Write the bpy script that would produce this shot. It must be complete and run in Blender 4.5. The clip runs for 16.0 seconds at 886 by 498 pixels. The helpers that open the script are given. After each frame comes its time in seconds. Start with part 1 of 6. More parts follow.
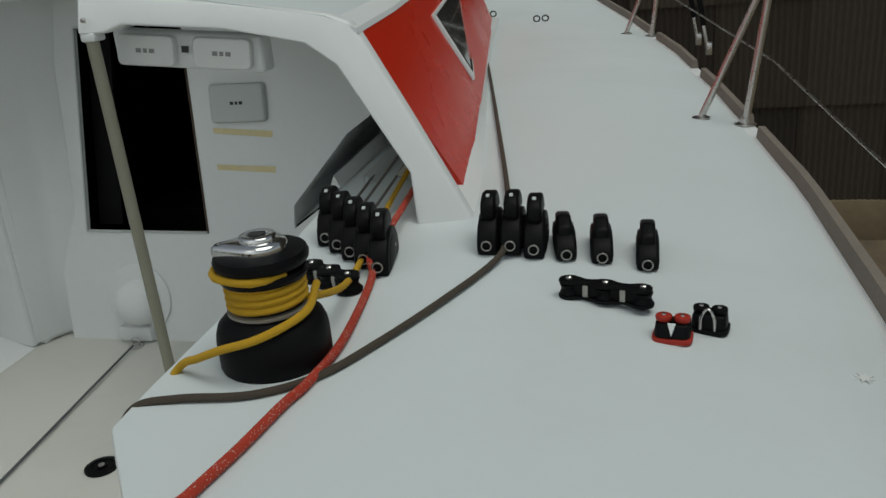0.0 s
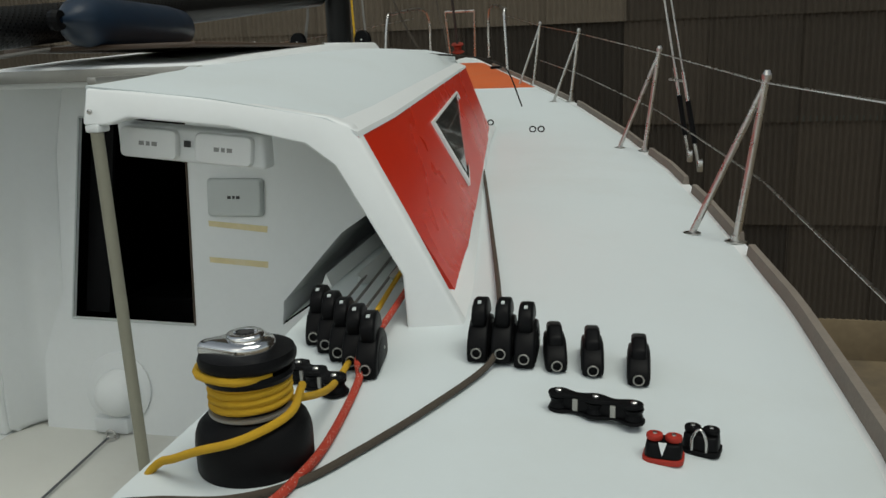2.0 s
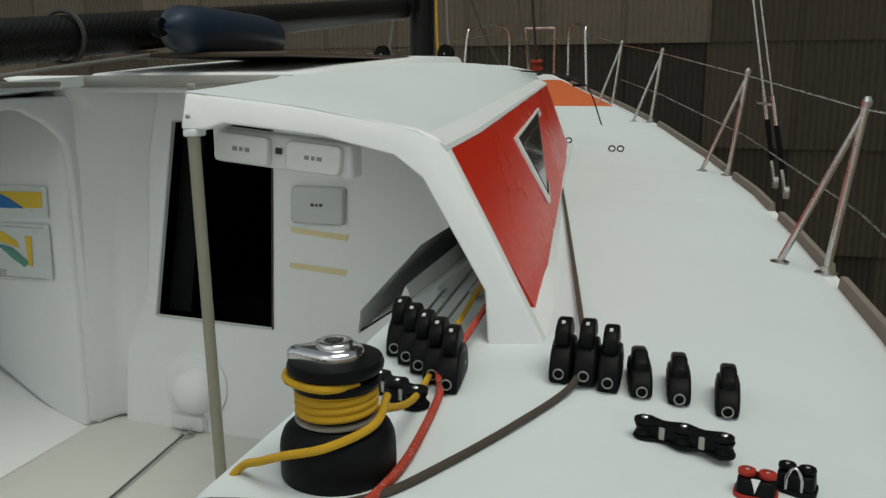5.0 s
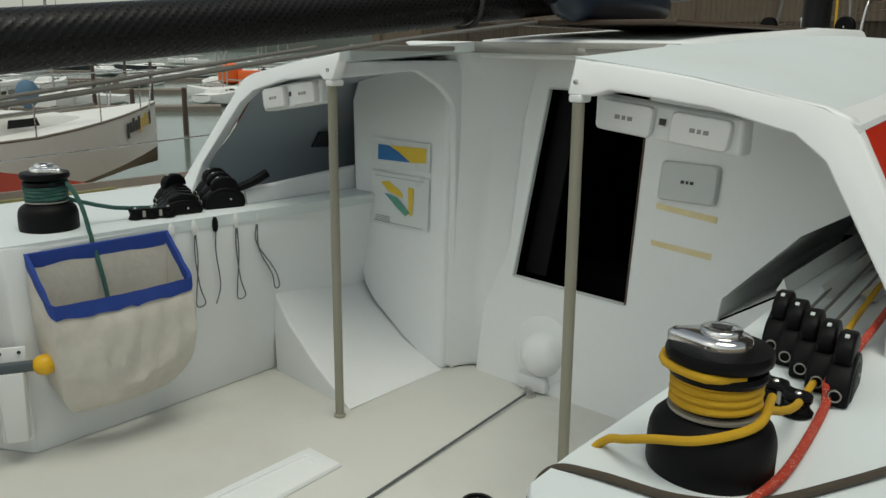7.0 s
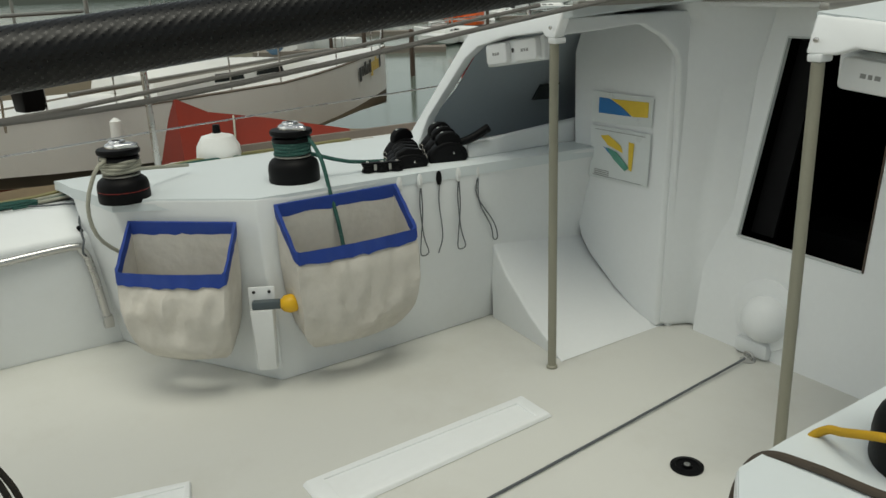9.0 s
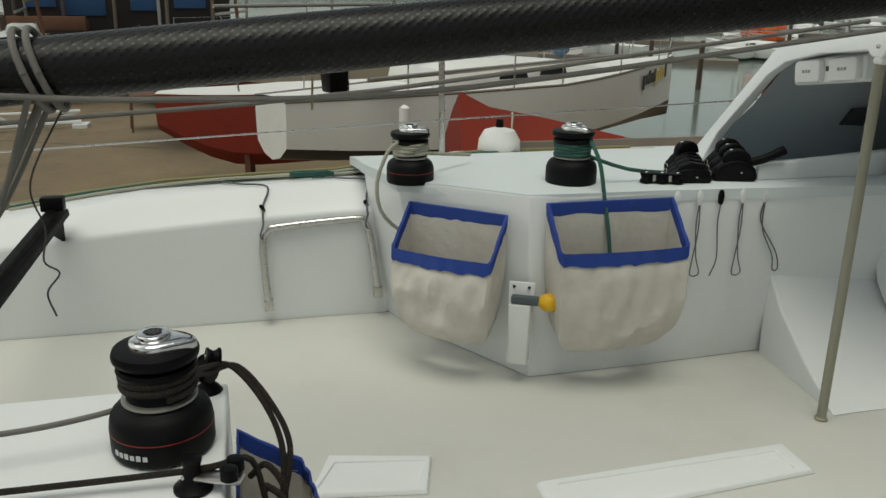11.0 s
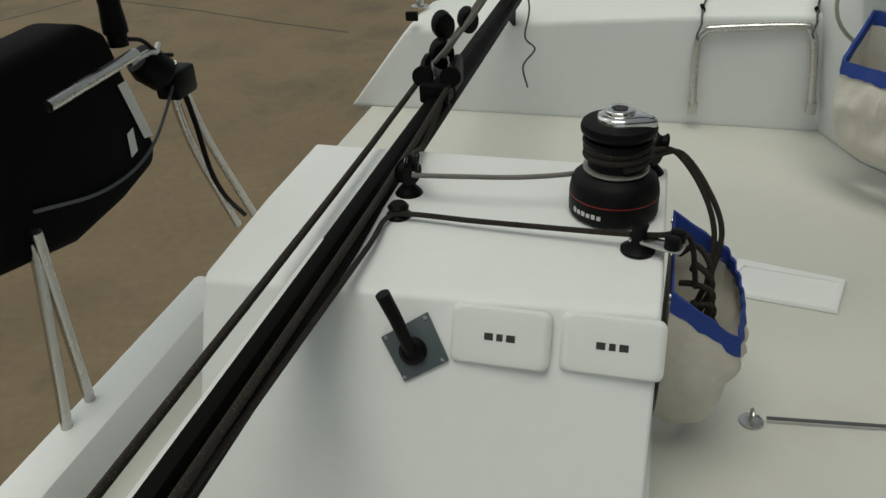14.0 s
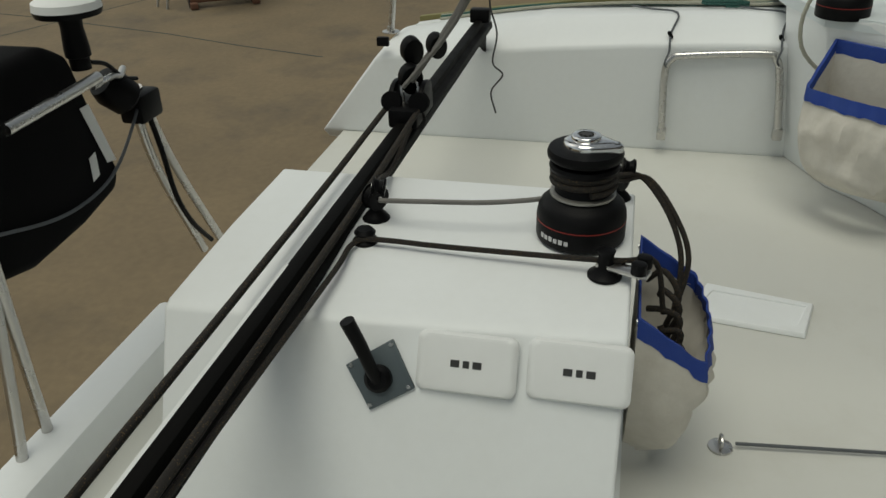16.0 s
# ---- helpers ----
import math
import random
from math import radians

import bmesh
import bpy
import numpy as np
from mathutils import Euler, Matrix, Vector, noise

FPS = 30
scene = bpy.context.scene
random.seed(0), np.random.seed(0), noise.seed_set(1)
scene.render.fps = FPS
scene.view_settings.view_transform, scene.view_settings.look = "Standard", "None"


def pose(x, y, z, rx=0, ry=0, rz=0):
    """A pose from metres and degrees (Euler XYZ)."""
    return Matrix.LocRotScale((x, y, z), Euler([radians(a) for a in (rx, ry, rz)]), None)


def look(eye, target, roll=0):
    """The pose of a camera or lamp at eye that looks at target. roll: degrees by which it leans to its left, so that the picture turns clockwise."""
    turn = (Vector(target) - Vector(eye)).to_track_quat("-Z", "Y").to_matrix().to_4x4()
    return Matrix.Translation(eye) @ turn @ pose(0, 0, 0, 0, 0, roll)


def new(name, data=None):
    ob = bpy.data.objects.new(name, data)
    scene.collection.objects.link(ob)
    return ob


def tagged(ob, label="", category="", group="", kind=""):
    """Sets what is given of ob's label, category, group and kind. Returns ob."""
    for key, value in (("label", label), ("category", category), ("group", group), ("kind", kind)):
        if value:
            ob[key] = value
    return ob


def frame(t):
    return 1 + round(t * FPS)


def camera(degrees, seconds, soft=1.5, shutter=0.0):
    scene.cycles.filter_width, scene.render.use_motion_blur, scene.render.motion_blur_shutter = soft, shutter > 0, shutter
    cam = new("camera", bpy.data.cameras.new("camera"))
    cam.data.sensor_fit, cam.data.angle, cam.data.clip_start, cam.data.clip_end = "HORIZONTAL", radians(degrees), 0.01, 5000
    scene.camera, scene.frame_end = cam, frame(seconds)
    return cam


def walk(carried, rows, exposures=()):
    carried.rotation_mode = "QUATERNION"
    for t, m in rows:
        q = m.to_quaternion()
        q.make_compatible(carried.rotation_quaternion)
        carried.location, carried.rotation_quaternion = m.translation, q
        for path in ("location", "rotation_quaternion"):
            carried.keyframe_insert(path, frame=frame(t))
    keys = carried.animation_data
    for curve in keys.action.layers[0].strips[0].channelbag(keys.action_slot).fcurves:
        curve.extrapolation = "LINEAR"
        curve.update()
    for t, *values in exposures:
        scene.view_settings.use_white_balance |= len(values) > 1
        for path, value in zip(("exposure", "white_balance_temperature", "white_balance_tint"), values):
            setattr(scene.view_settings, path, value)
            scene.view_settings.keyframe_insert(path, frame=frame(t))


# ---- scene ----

# ---- camera ----
cam = camera(57.0, 16.0)
# seconds, place, yaw to the left of the bow, pitch, roll
ROWS = [
    (0, 1.3051, -0.8334, 0.9844, 14.43, -20.36, -5.00),
    (0.5, 1.3051, -0.8352, 0.9881, 13.90, -18.23, -4.52),
    (1, 1.3014, -0.8279, 0.9932, 13.18, -15.11, -3.08),
    (1.5, 1.3011, -0.8266, 0.9901, 12.94, -13.96, -2.35),
    (2, 1.3010, -0.8270, 0.9901, 13.24, -13.39, -2.02),
    (2.5, 1.2991, -0.8296, 0.9911, 14.02, -13.00, -1.62),
    (3, 1.2978, -0.8287, 0.9885, 14.86, -13.12, -1.35),
    (3.2, 1.2982, -0.8273, 0.9878, 14.93, -13.58, -1.67),
    (5.3, 1.2665, -0.8270, 0.9918, 19.80, -12.00, 0.39),
    (5.5, 1.2678, -0.8386, 0.9956, 22.11, -11.75, 0.54),
    (6, 1.2201, -0.8068, 0.9808, 28.59, -11.25, 2.37),
    (6.5, 1.2027, -0.8040, 0.9732, 33.72, -12.17, 1.77),
    (7, 1.1983, -0.8233, 0.9748, 41.96, -14.05, 0.85),
    (7.5, 1.2007, -0.8088, 0.9671, 49.77, -15.05, 0.23),
    (8, 1.2181, -0.8186, 1.0089, 54.23, -17.20, -1.90),
    (8.2, 1.2190, -0.8274, 1.0138, 54.23, -17.60, -2.06),
    (10.3, 1.2035, -0.8434, 1.0449, 69.98, -18.56, -0.18),
    (10.5, 1.1989, -0.8456, 1.0447, 71.75, -18.42, 0.06),
    (11, 1.1936, -0.8584, 1.0191, 76.39, -17.76, 0.90),
    (11.5, 1.2222, -0.8696, 1.0425, 81.58, -18.57, 1.23),
    (12, 1.2525, -0.8864, 1.0601, 86.99, -19.84, 1.13),
    (12.5, 1.2707, -0.9116, 1.0603, 92.17, -21.35, 0.56),
    (13, 1.2743, -0.9367, 1.0505, 97.85, -25.17, -0.69),
    (13.5, 1.2810, -0.9432, 1.0370, 102.29, -29.02, -2.25),
    (14, 1.3013, -0.9596, 1.0222, 105.33, -30.68, -2.38),
    (14.5, 1.3002, -0.9586, 1.0201, 105.46, -30.35, -2.64),
    (15, 1.2963, -0.9561, 1.0184, 104.94, -29.86, -2.06),
    (15.5, 1.2911, -0.9524, 1.0202, 103.83, -29.22, -1.40),
    (16, 1.2878, -0.9495, 1.0187, 103.26, -29.06, -1.41),
]


def aim(x, y, z, yaw, pitch, roll):
    a, b = radians(yaw), radians(pitch)
    way = Vector((-math.sin(a) * math.cos(b), math.cos(a) * math.cos(b), math.sin(b)))
    return look((x, y, z), Vector((x, y, z)) + way, roll)


walk(cam, [(r[0], aim(*r[1:])) for r in ROWS], exposures=[(0.0, 0.0, 6500, 1), (1.0, 0.12, 6550, 1), (1.7, 0.36, 6600, 1), (3.0, 0.31, 6650, 1), (5.5, 0.40, 6750, 1), (8.0, 0.54, 6850, 1), (10.5, 0.38, 6900, 1), (12.5, 0.38, 6950, 1), (13.5, 0.22, 6950, 1), (14.5, 0.20, 6900, 1), (16.0, 0.21, 6900, 1)])

# ---- light ----
world = bpy.data.worlds.new("sky")
scene.world = world
world.use_nodes = True
wn = world.node_tree
sky = wn.nodes.new("ShaderNodeTexSky")
sky.sky_type, sky.sun_disc = "NISHITA", False
sky.sun_elevation, sky.sun_rotation = radians(48), radians(200)
sky.air_density, sky.dust_density = 1.0, 1.2
grey = wn.nodes.new("ShaderNodeHueSaturation")
grey.inputs["Saturation"].default_value = 0.35
wn.links.new(sky.outputs[0], grey.inputs["Color"])
wn.links.new(grey.outputs[0], wn.nodes["Background"].inputs["Color"])
wn.nodes["Background"].inputs["Strength"].default_value = 0.075
sun = new("sun", bpy.data.lights.new("sun", "SUN"))
sun.data.energy, sun.data.angle, sun.data.color = 1.25, radians(40), (1.0, 0.97, 0.92)
sun.matrix_world = look((0, 0, 20), (-2.3, 0.6, 12.0))


# ---- materials ----
def mat(name, color, rough=0.5, metal=0.0, var=0.08, scale=6.0, fine=60.0, bump=0.0, dirt=None, dirt_amount=0.0, coat=0.0, coord="Object", spec=0.5):
    m = bpy.data.materials.new(name)
    m.use_nodes = True
    t = m.node_tree
    b = t.nodes["Principled BSDF"]
    b.inputs["Metallic"].default_value = metal
    b.inputs["Coat Weight"].default_value = coat
    b.inputs["Specular IOR Level"].default_value = spec
    co = t.nodes.new("ShaderNodeTexCoord")
    n1, n2 = t.nodes.new("ShaderNodeTexNoise"), t.nodes.new("ShaderNodeTexNoise")
    n1.inputs["Scale"].default_value, n2.inputs["Scale"].default_value = scale, fine
    n1.inputs["Detail"].default_value = n2.inputs["Detail"].default_value = 4
    for n in (n1, n2):
        t.links.new(co.outputs[coord], n.inputs["Vector"])
    r1 = t.nodes.new("ShaderNodeMapRange")
    r1.inputs["To Min"].default_value, r1.inputs["To Max"].default_value = 1 - var, 1 + var
    t.links.new(n1.outputs["Fac"], r1.inputs["Value"])
    r2 = t.nodes.new("ShaderNodeMapRange")
    r2.inputs["To Min"].default_value, r2.inputs["To Max"].default_value = 1 - var * 0.6, 1 + var * 0.6
    t.links.new(n2.outputs["Fac"], r2.inputs["Value"])
    mul = t.nodes.new("ShaderNodeMath")
    mul.operation = "MULTIPLY"
    t.links.new(r1.outputs[0], mul.inputs[0])
    t.links.new(r2.outputs[0], mul.inputs[1])
    tint = t.nodes.new("ShaderNodeVectorMath")
    tint.operation = "SCALE"
    tint.inputs[0].default_value = color
    t.links.new(mul.outputs[0], tint.inputs["Scale"])
    out = tint.outputs[0]
    if dirt:
        n3 = t.nodes.new("ShaderNodeTexNoise")
        n3.inputs["Scale"].default_value, n3.inputs["Detail"].default_value = scale * 0.7, 8
        n3.inputs["Roughness"].default_value = 0.7
        t.links.new(co.outputs[coord], n3.inputs["Vector"])
        ramp = t.nodes.new("ShaderNodeMapRange")
        ramp.inputs["From Min"].default_value, ramp.inputs["From Max"].default_value = 0.5, 0.78
        ramp.inputs["To Max"].default_value = dirt_amount
        t.links.new(n3.outputs["Fac"], ramp.inputs["Value"])
        mix = t.nodes.new("ShaderNodeMix")
        mix.data_type = "RGBA"
        t.links.new(ramp.outputs[0], mix.inputs["Factor"])
        t.links.new(out, mix.inputs["A"])
        mix.inputs["B"].default_value = (*dirt, 1)
        out = mix.outputs["Result"]
    t.links.new(out, b.inputs["Base Color"])
    rr = t.nodes.new("ShaderNodeMapRange")
    rr.inputs["To Min"].default_value, rr.inputs["To Max"].default_value = max(0.03, rough - 0.08), min(1.0, rough + 0.08)
    t.links.new(n1.outputs["Fac"], rr.inputs["Value"])
    t.links.new(rr.outputs[0], b.inputs["Roughness"])
    if bump:
        bp = t.nodes.new("ShaderNodeBump")
        bp.inputs["Strength"].default_value, bp.inputs["Distance"].default_value = bump, 0.002
        t.links.new(n2.outputs["Fac"], bp.inputs["Height"])
        t.links.new(bp.outputs[0], b.inputs["Normal"])
    return m


def rope_mat(name, color, fleck=None, amount=0.5, twist=220.0):
    """Braided cord: diagonal strands over the tube's own u and v."""
    m = mat(name, color, 0.85, var=0.12, scale=30, fine=400, bump=0.3)
    t = m.node_tree
    b = t.nodes["Principled BSDF"]
    uv = t.nodes.new("ShaderNodeUVMap")
    waves = []
    for sign in (1, -1):
        mp = t.nodes.new("ShaderNodeMapping")
        mp.inputs["Rotation"].default_value[2] = sign * radians(45)
        t.links.new(uv.outputs[0], mp.inputs["Vector"])
        w = t.nodes.new("ShaderNodeTexWave")
        w.inputs["Scale"].default_value = 2.2
        w.inputs["Distortion"].default_value = 1.0
        t.links.new(mp.outputs[0], w.inputs["Vector"])
        waves.append(w)
    mul = t.nodes.new("ShaderNodeMath")
    mul.operation = "MAXIMUM"
    t.links.new(waves[0].outputs["Fac"], mul.inputs[0])
    t.links.new(waves[1].outputs["Fac"], mul.inputs[1])
    bp = t.nodes.new("ShaderNodeBump")
    bp.inputs["Strength"].default_value, bp.inputs["Distance"].default_value = 0.6, 0.0012
    t.links.new(mul.outputs[0], bp.inputs["Height"])
    t.links.new(bp.outputs[0], b.inputs["Normal"])
    if fleck:
        old = b.inputs["Base Color"].links[0].from_socket
        n = t.nodes.new("ShaderNodeTexVoronoi")
        n.inputs["Scale"].default_value = 1.9
        t.links.new(uv.outputs[0], n.inputs["Vector"])
        r = t.nodes.new("ShaderNodeMapRange")
        r.inputs["From Min"].default_value, r.inputs["From Max"].default_value = amount, amount - 0.12
        t.links.new(n.outputs["Distance"], r.inputs["Value"])
        mix = t.nodes.new("ShaderNodeMix")
        mix.data_type = "RGBA"
        t.links.new(r.outputs[0], mix.inputs["Factor"])
        t.links.new(old, mix.inputs["A"])
        mix.inputs["B"].default_value = (*fleck, 1)
        t.links.new(mix.outputs["Result"], b.inputs["Base Color"])
    return m


GEL = mat("white gelcoat", (0.77, 0.79, 0.79), 0.42, var=0.03, scale=2.5, dirt=(0.58, 0.57, 0.52), dirt_amount=0.2, spec=0.35)
DECK = mat("pale grey non-skid deck paint", (0.65, 0.70, 0.71), 0.6, var=0.03, scale=2.0, fine=900, bump=0.25, dirt=(0.48, 0.48, 0.43), dirt_amount=0.22)
SOLE = mat("warm grey cockpit sole paint", (0.60, 0.60, 0.56), 0.62, var=0.035, scale=2.4, fine=900, bump=0.25, dirt=(0.42, 0.39, 0.32), dirt_amount=0.35)
INNER = mat("light grey cabin lining", (0.68, 0.70, 0.69), 0.5, var=0.03, scale=2.0, dirt=(0.5, 0.49, 0.45), dirt_amount=0.15)
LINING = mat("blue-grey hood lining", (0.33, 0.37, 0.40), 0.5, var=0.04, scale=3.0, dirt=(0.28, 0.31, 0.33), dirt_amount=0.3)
RED = mat("glossy red paint", (0.62, 0.022, 0.004), 0.28, var=0.03, scale=2.0, spec=0.3)
DULL_RED = mat("dull red moulded plastic", (0.34, 0.025, 0.015), 0.5, var=0.12, scale=30, fine=300, bump=0.1, spec=0.3)
ORANGE = mat("faded orange deck paint", (0.62, 0.13, 0.035), 0.5, var=0.1, scale=5, fine=300, bump=0.2)
# near-black: painted shade of the cabin inside, own colour of the rescue case
DARK = mat("near-black cabin shade and case", (0.003, 0.003, 0.0035), 0.85, var=0.1, spec=0.1)
BLACK = mat("black moulded plastic", (0.0045, 0.0045, 0.005), 0.45, var=0.15, scale=30, fine=300, bump=0.1, spec=0.10)
RUBBER = mat("matt black anodised drum", (0.005, 0.005, 0.0055), 0.5, var=0.15, scale=25, fine=500, bump=0.15, spec=0.12)
CHROME = mat("polished chrome", (0.72, 0.72, 0.72), 0.16, metal=1.0, var=0.03, scale=20)
STEEL = mat("brushed stainless steel", (0.55, 0.54, 0.52), 0.28, metal=1.0, var=0.06, scale=20)
ALLOY = mat("dull alloy", (0.38, 0.37, 0.34), 0.5, metal=0.8, var=0.1, scale=20)
POLE = mat("khaki painted tube", (0.27, 0.26, 0.20), 0.55, var=0.08, scale=12, fine=200)
CANVAS = mat("weathered off-white canvas", (0.60, 0.57, 0.51), 0.9, var=0.12, scale=9, fine=45, bump=0.9, dirt=(0.40, 0.36, 0.29), dirt_amount=0.5)
BLUE = mat("royal blue webbing", (0.012, 0.045, 0.26), 0.8, var=0.14, scale=18, fine=500, bump=0.4, dirt=(0.05, 0.09, 0.25), dirt_amount=0.4)
YELLOW = mat("yellow plastic", (0.75, 0.43, 0.01), 0.45, var=0.06, scale=15)
COVER = mat("white instrument cover plastic", (0.74, 0.75, 0.74), 0.38, var=0.03, scale=10)
COVER_GREY = mat("light grey instrument cover plastic", (0.52, 0.55, 0.54), 0.42, var=0.03, scale=10)
INK = mat("dark printed lettering", (0.03, 0.03, 0.03), 0.6)
INK_FADED = mat("faded grey lettering", (0.26, 0.26, 0.25), 0.6)
SILVER_INK = mat("silver printed lettering", (0.6, 0.6, 0.6), 0.5)
TAPE = mat("old yellowed tape", (0.70, 0.60, 0.34), 0.6, var=0.12, scale=25, dirt=(0.72, 0.70, 0.62), dirt_amount=0.5)
TOERAIL = mat("weathered grey wood rail", (0.20, 0.17, 0.14), 0.8, var=0.2, scale=14, fine=120, bump=0.4)
SLATE = mat("slate grey plastic plate", (0.07, 0.09, 0.10), 0.5, var=0.1, scale=20)
PAPER = mat("laminated paper", (0.66, 0.69, 0.68), 0.3, var=0.04, scale=12)
PBLUE = mat("blue print", (0.02, 0.16, 0.42), 0.4, var=0.1, scale=20)
PYELLOW = mat("yellow print", (0.72, 0.50, 0.04), 0.4, var=0.1, scale=20)
FENDER = mat("navy vinyl fender", (0.010, 0.022, 0.042), 0.35, var=0.12, scale=12)
WOODDARK = mat("dark varnished boards", (0.07, 0.045, 0.03), 0.45, var=0.25, scale=8)
R_YELLOW = rope_mat("yellow braided rope", (0.62, 0.36, 0.015))
R_RED = rope_mat("red flecked rope", (0.50, 0.045, 0.02), (0.62, 0.40, 0.33), 0.30)
R_BROWN = rope_mat("grey-brown rope", (0.075, 0.058, 0.042))
R_GREEN = rope_mat("green rope", (0.03, 0.11, 0.09), (0.22, 0.30, 0.26), 0.25)
R_CREAM = rope_mat("cream rope", (0.45, 0.44, 0.36), (0.18, 0.24, 0.18), 0.22)
R_GREY = rope_mat("pale grey rope", (0.22, 0.21, 0.195))
R_DARK = rope_mat("dark rope with tan flecks", (0.014, 0.011, 0.008), (0.12, 0.075, 0.032), 0.28)
R_BLUEGREY = rope_mat("blue-grey cord", (0.12, 0.13, 0.14))
BRICK_RED = mat("red oxide canvas and antifouling", (0.21, 0.020, 0.008), 0.85, var=0.2, scale=3)
BOAT_WHITE = mat("boat topsides white", (0.82, 0.82, 0.79), 0.35, var=0.05, scale=1.0, dirt=(0.4, 0.38, 0.32), dirt_amount=0.3)
BOAT_NAVY = mat("dark boat topsides", (0.02, 0.025, 0.03), 0.35, var=0.1, scale=1.0)
CONCRETE = mat("brown yard ground", (0.180, 0.135, 0.080), 0.9, var=0.30, scale=0.9, fine=11, bump=0.8, dirt=(0.085, 0.072, 0.055), dirt_amount=0.9)
SHED = mat("weathered brown corrugated sheet", (0.046, 0.036, 0.026), 0.9, var=0.2, scale=0.9, fine=9, bump=0.2, dirt=(0.026, 0.022, 0.018), dirt_amount=0.7)
SHED_PALE = mat("pale weathered corrugated sheet", (0.125, 0.102, 0.075), 0.9, var=0.2, scale=0.9, fine=9, bump=0.2, dirt=(0.085, 0.066, 0.047), dirt_amount=0.7)
RUST = mat("rusty steel", (0.13, 0.06, 0.035), 0.85, var=0.25, scale=6, fine=60, bump=0.3)
SKIPBLUE = mat("faded blue steel", (0.07, 0.14, 0.22), 0.7, var=0.15, scale=2)
WATER = mat("grey-green harbour water", (0.13, 0.17, 0.145), 0.12, var=0.15, scale=0.15, fine=2.5, bump=0.6)
TREES = mat("dark trees, joints and lap shade", (0.05, 0.06, 0.05), 0.9, var=0.3, scale=0.1)
MAROON = mat("maroon stripe", (0.25, 0.015, 0.01), 0.5)
ORANGE_PLASTIC = mat("bright orange float plastic", (0.75, 0.12, 0.015), 0.5, var=0.08)
TRACK = mat("flat black track", (0.0035, 0.0033, 0.003), 0.6, var=0.2, scale=20, fine=200, bump=0.15, spec=0.06)
GLASS_DARK = mat("dark tinted acrylic", (0.03, 0.035, 0.035), 0.06, var=0.05, coat=0.6)

# carbon weave for the boom: twill squares on the tube's u and v
CARBON = mat("carbon fibre tube", (0.006, 0.006, 0.006), 0.34, var=0.1, scale=4, spec=0.28)
ct = CARBON.node_tree
cuv = ct.nodes.new("ShaderNodeUVMap")
tows = []
for turn in (38, -52):
    cm = ct.nodes.new("ShaderNodeMapping")
    cm.inputs["Rotation"].default_value[2] = radians(turn)
    ct.links.new(cuv.outputs[0], cm.inputs["Vector"])
    cw_ = ct.nodes.new("ShaderNodeTexWave")
    cw_.inputs["Scale"].default_value = 1.35
    ct.links.new(cm.outputs[0], cw_.inputs["Vector"])
    tows.append(cw_)
dots = ct.nodes.new("ShaderNodeMath")
dots.operation = "MULTIPLY"
ct.links.new(tows[0].outputs["Fac"], dots.inputs[0])
ct.links.new(tows[1].outputs["Fac"], dots.inputs[1])
crr = ct.nodes.new("ShaderNodeMapRange")
crr.inputs["To Min"].default_value, crr.inputs["To Max"].default_value = 0.42, 0.20
ct.links.new(dots.outputs[0], crr.inputs["Value"])
ct.links.new(crr.outputs[0], ct.nodes["Principled BSDF"].inputs["Roughness"])
cbp = ct.nodes.new("ShaderNodeBump")
cbp.inputs["Strength"].default_value, cbp.inputs["Distance"].default_value = 0.25, 0.0012
ct.links.new(tows[0].outputs["Fac"], cbp.inputs["Height"])
ct.links.new(cbp.outputs[0], ct.nodes["Principled BSDF"].inputs["Normal"])


# ---- mesh helpers ----
def mesh(name, verts, faces, material, parent=None, label="", smooth=False, bevel=0.0, segs=2, uvs=None, m=None):
    me = bpy.data.meshes.new(name)
    me.from_pydata([tuple(v) for v in verts], [], faces)
    if uvs is not None:
        layer = me.uv_layers.new(name="UVMap")
        for lp in me.loops:
            layer.data[lp.index].uv = uvs[lp.vertex_index]
    bm = bmesh.new()
    bm.from_mesh(me)
    if uvs is None:
        bmesh.ops.remove_doubles(bm, verts=bm.verts, dist=1e-5)
    bmesh.ops.recalc_face_normals(bm, faces=bm.faces)
    if bevel:
        sharp = [e for e in bm.edges if len(e.link_faces) == 2 and e.calc_face_angle(0) > radians(28)]
        bmesh.ops.bevel(bm, geom=sharp, offset=bevel, segments=segs, profile=0.5, affect="EDGES", clamp_overlap=True)
        smooth = True
    for f in bm.faces:
        f.smooth = smooth
    bm.to_mesh(me)
    bm.free()
    if smooth:
        me.set_sharp_from_angle(angle=radians(40))
    me.materials.append(material)
    ob = new(name, me)
    if m is not None:
        ob.matrix_world = m
    if parent is not None:
        ob.parent = parent
    if label:
        ob["label"] = label
    return ob


def thing(name, label, category, group="", at=(0, 0, 0), turn=(0, 0, 0), kind=""):
    ob = new(name)
    ob.empty_display_size = 0.05
    ob.matrix_world = pose(*at, *turn)
    return tagged(ob, label, category, group, kind)


def box(x0, x1, y0, y1, z0, z1):
    v = [(x, y, z) for z in (z0, z1) for x, y in ((x0, y0), (x1, y0), (x1, y1), (x0, y1))]
    return v, [(0, 3, 2, 1), (4, 5, 6, 7), (0, 1, 5, 4), (1, 2, 6, 5), (2, 3, 7, 6), (3, 0, 4, 7)]


def prism(outline, lift):
    """A closed outline of 3D points, thickened by the vector lift."""
    n = len(outline)
    d = Vector(lift)
    v = [Vector(p) for p in outline] + [Vector(p) + d for p in outline]
    return v, [tuple(range(n))[::-1], tuple(range(n, 2 * n))] + [(i, (i + 1) % n, n + (i + 1) % n, n + i) for i in range(n)]


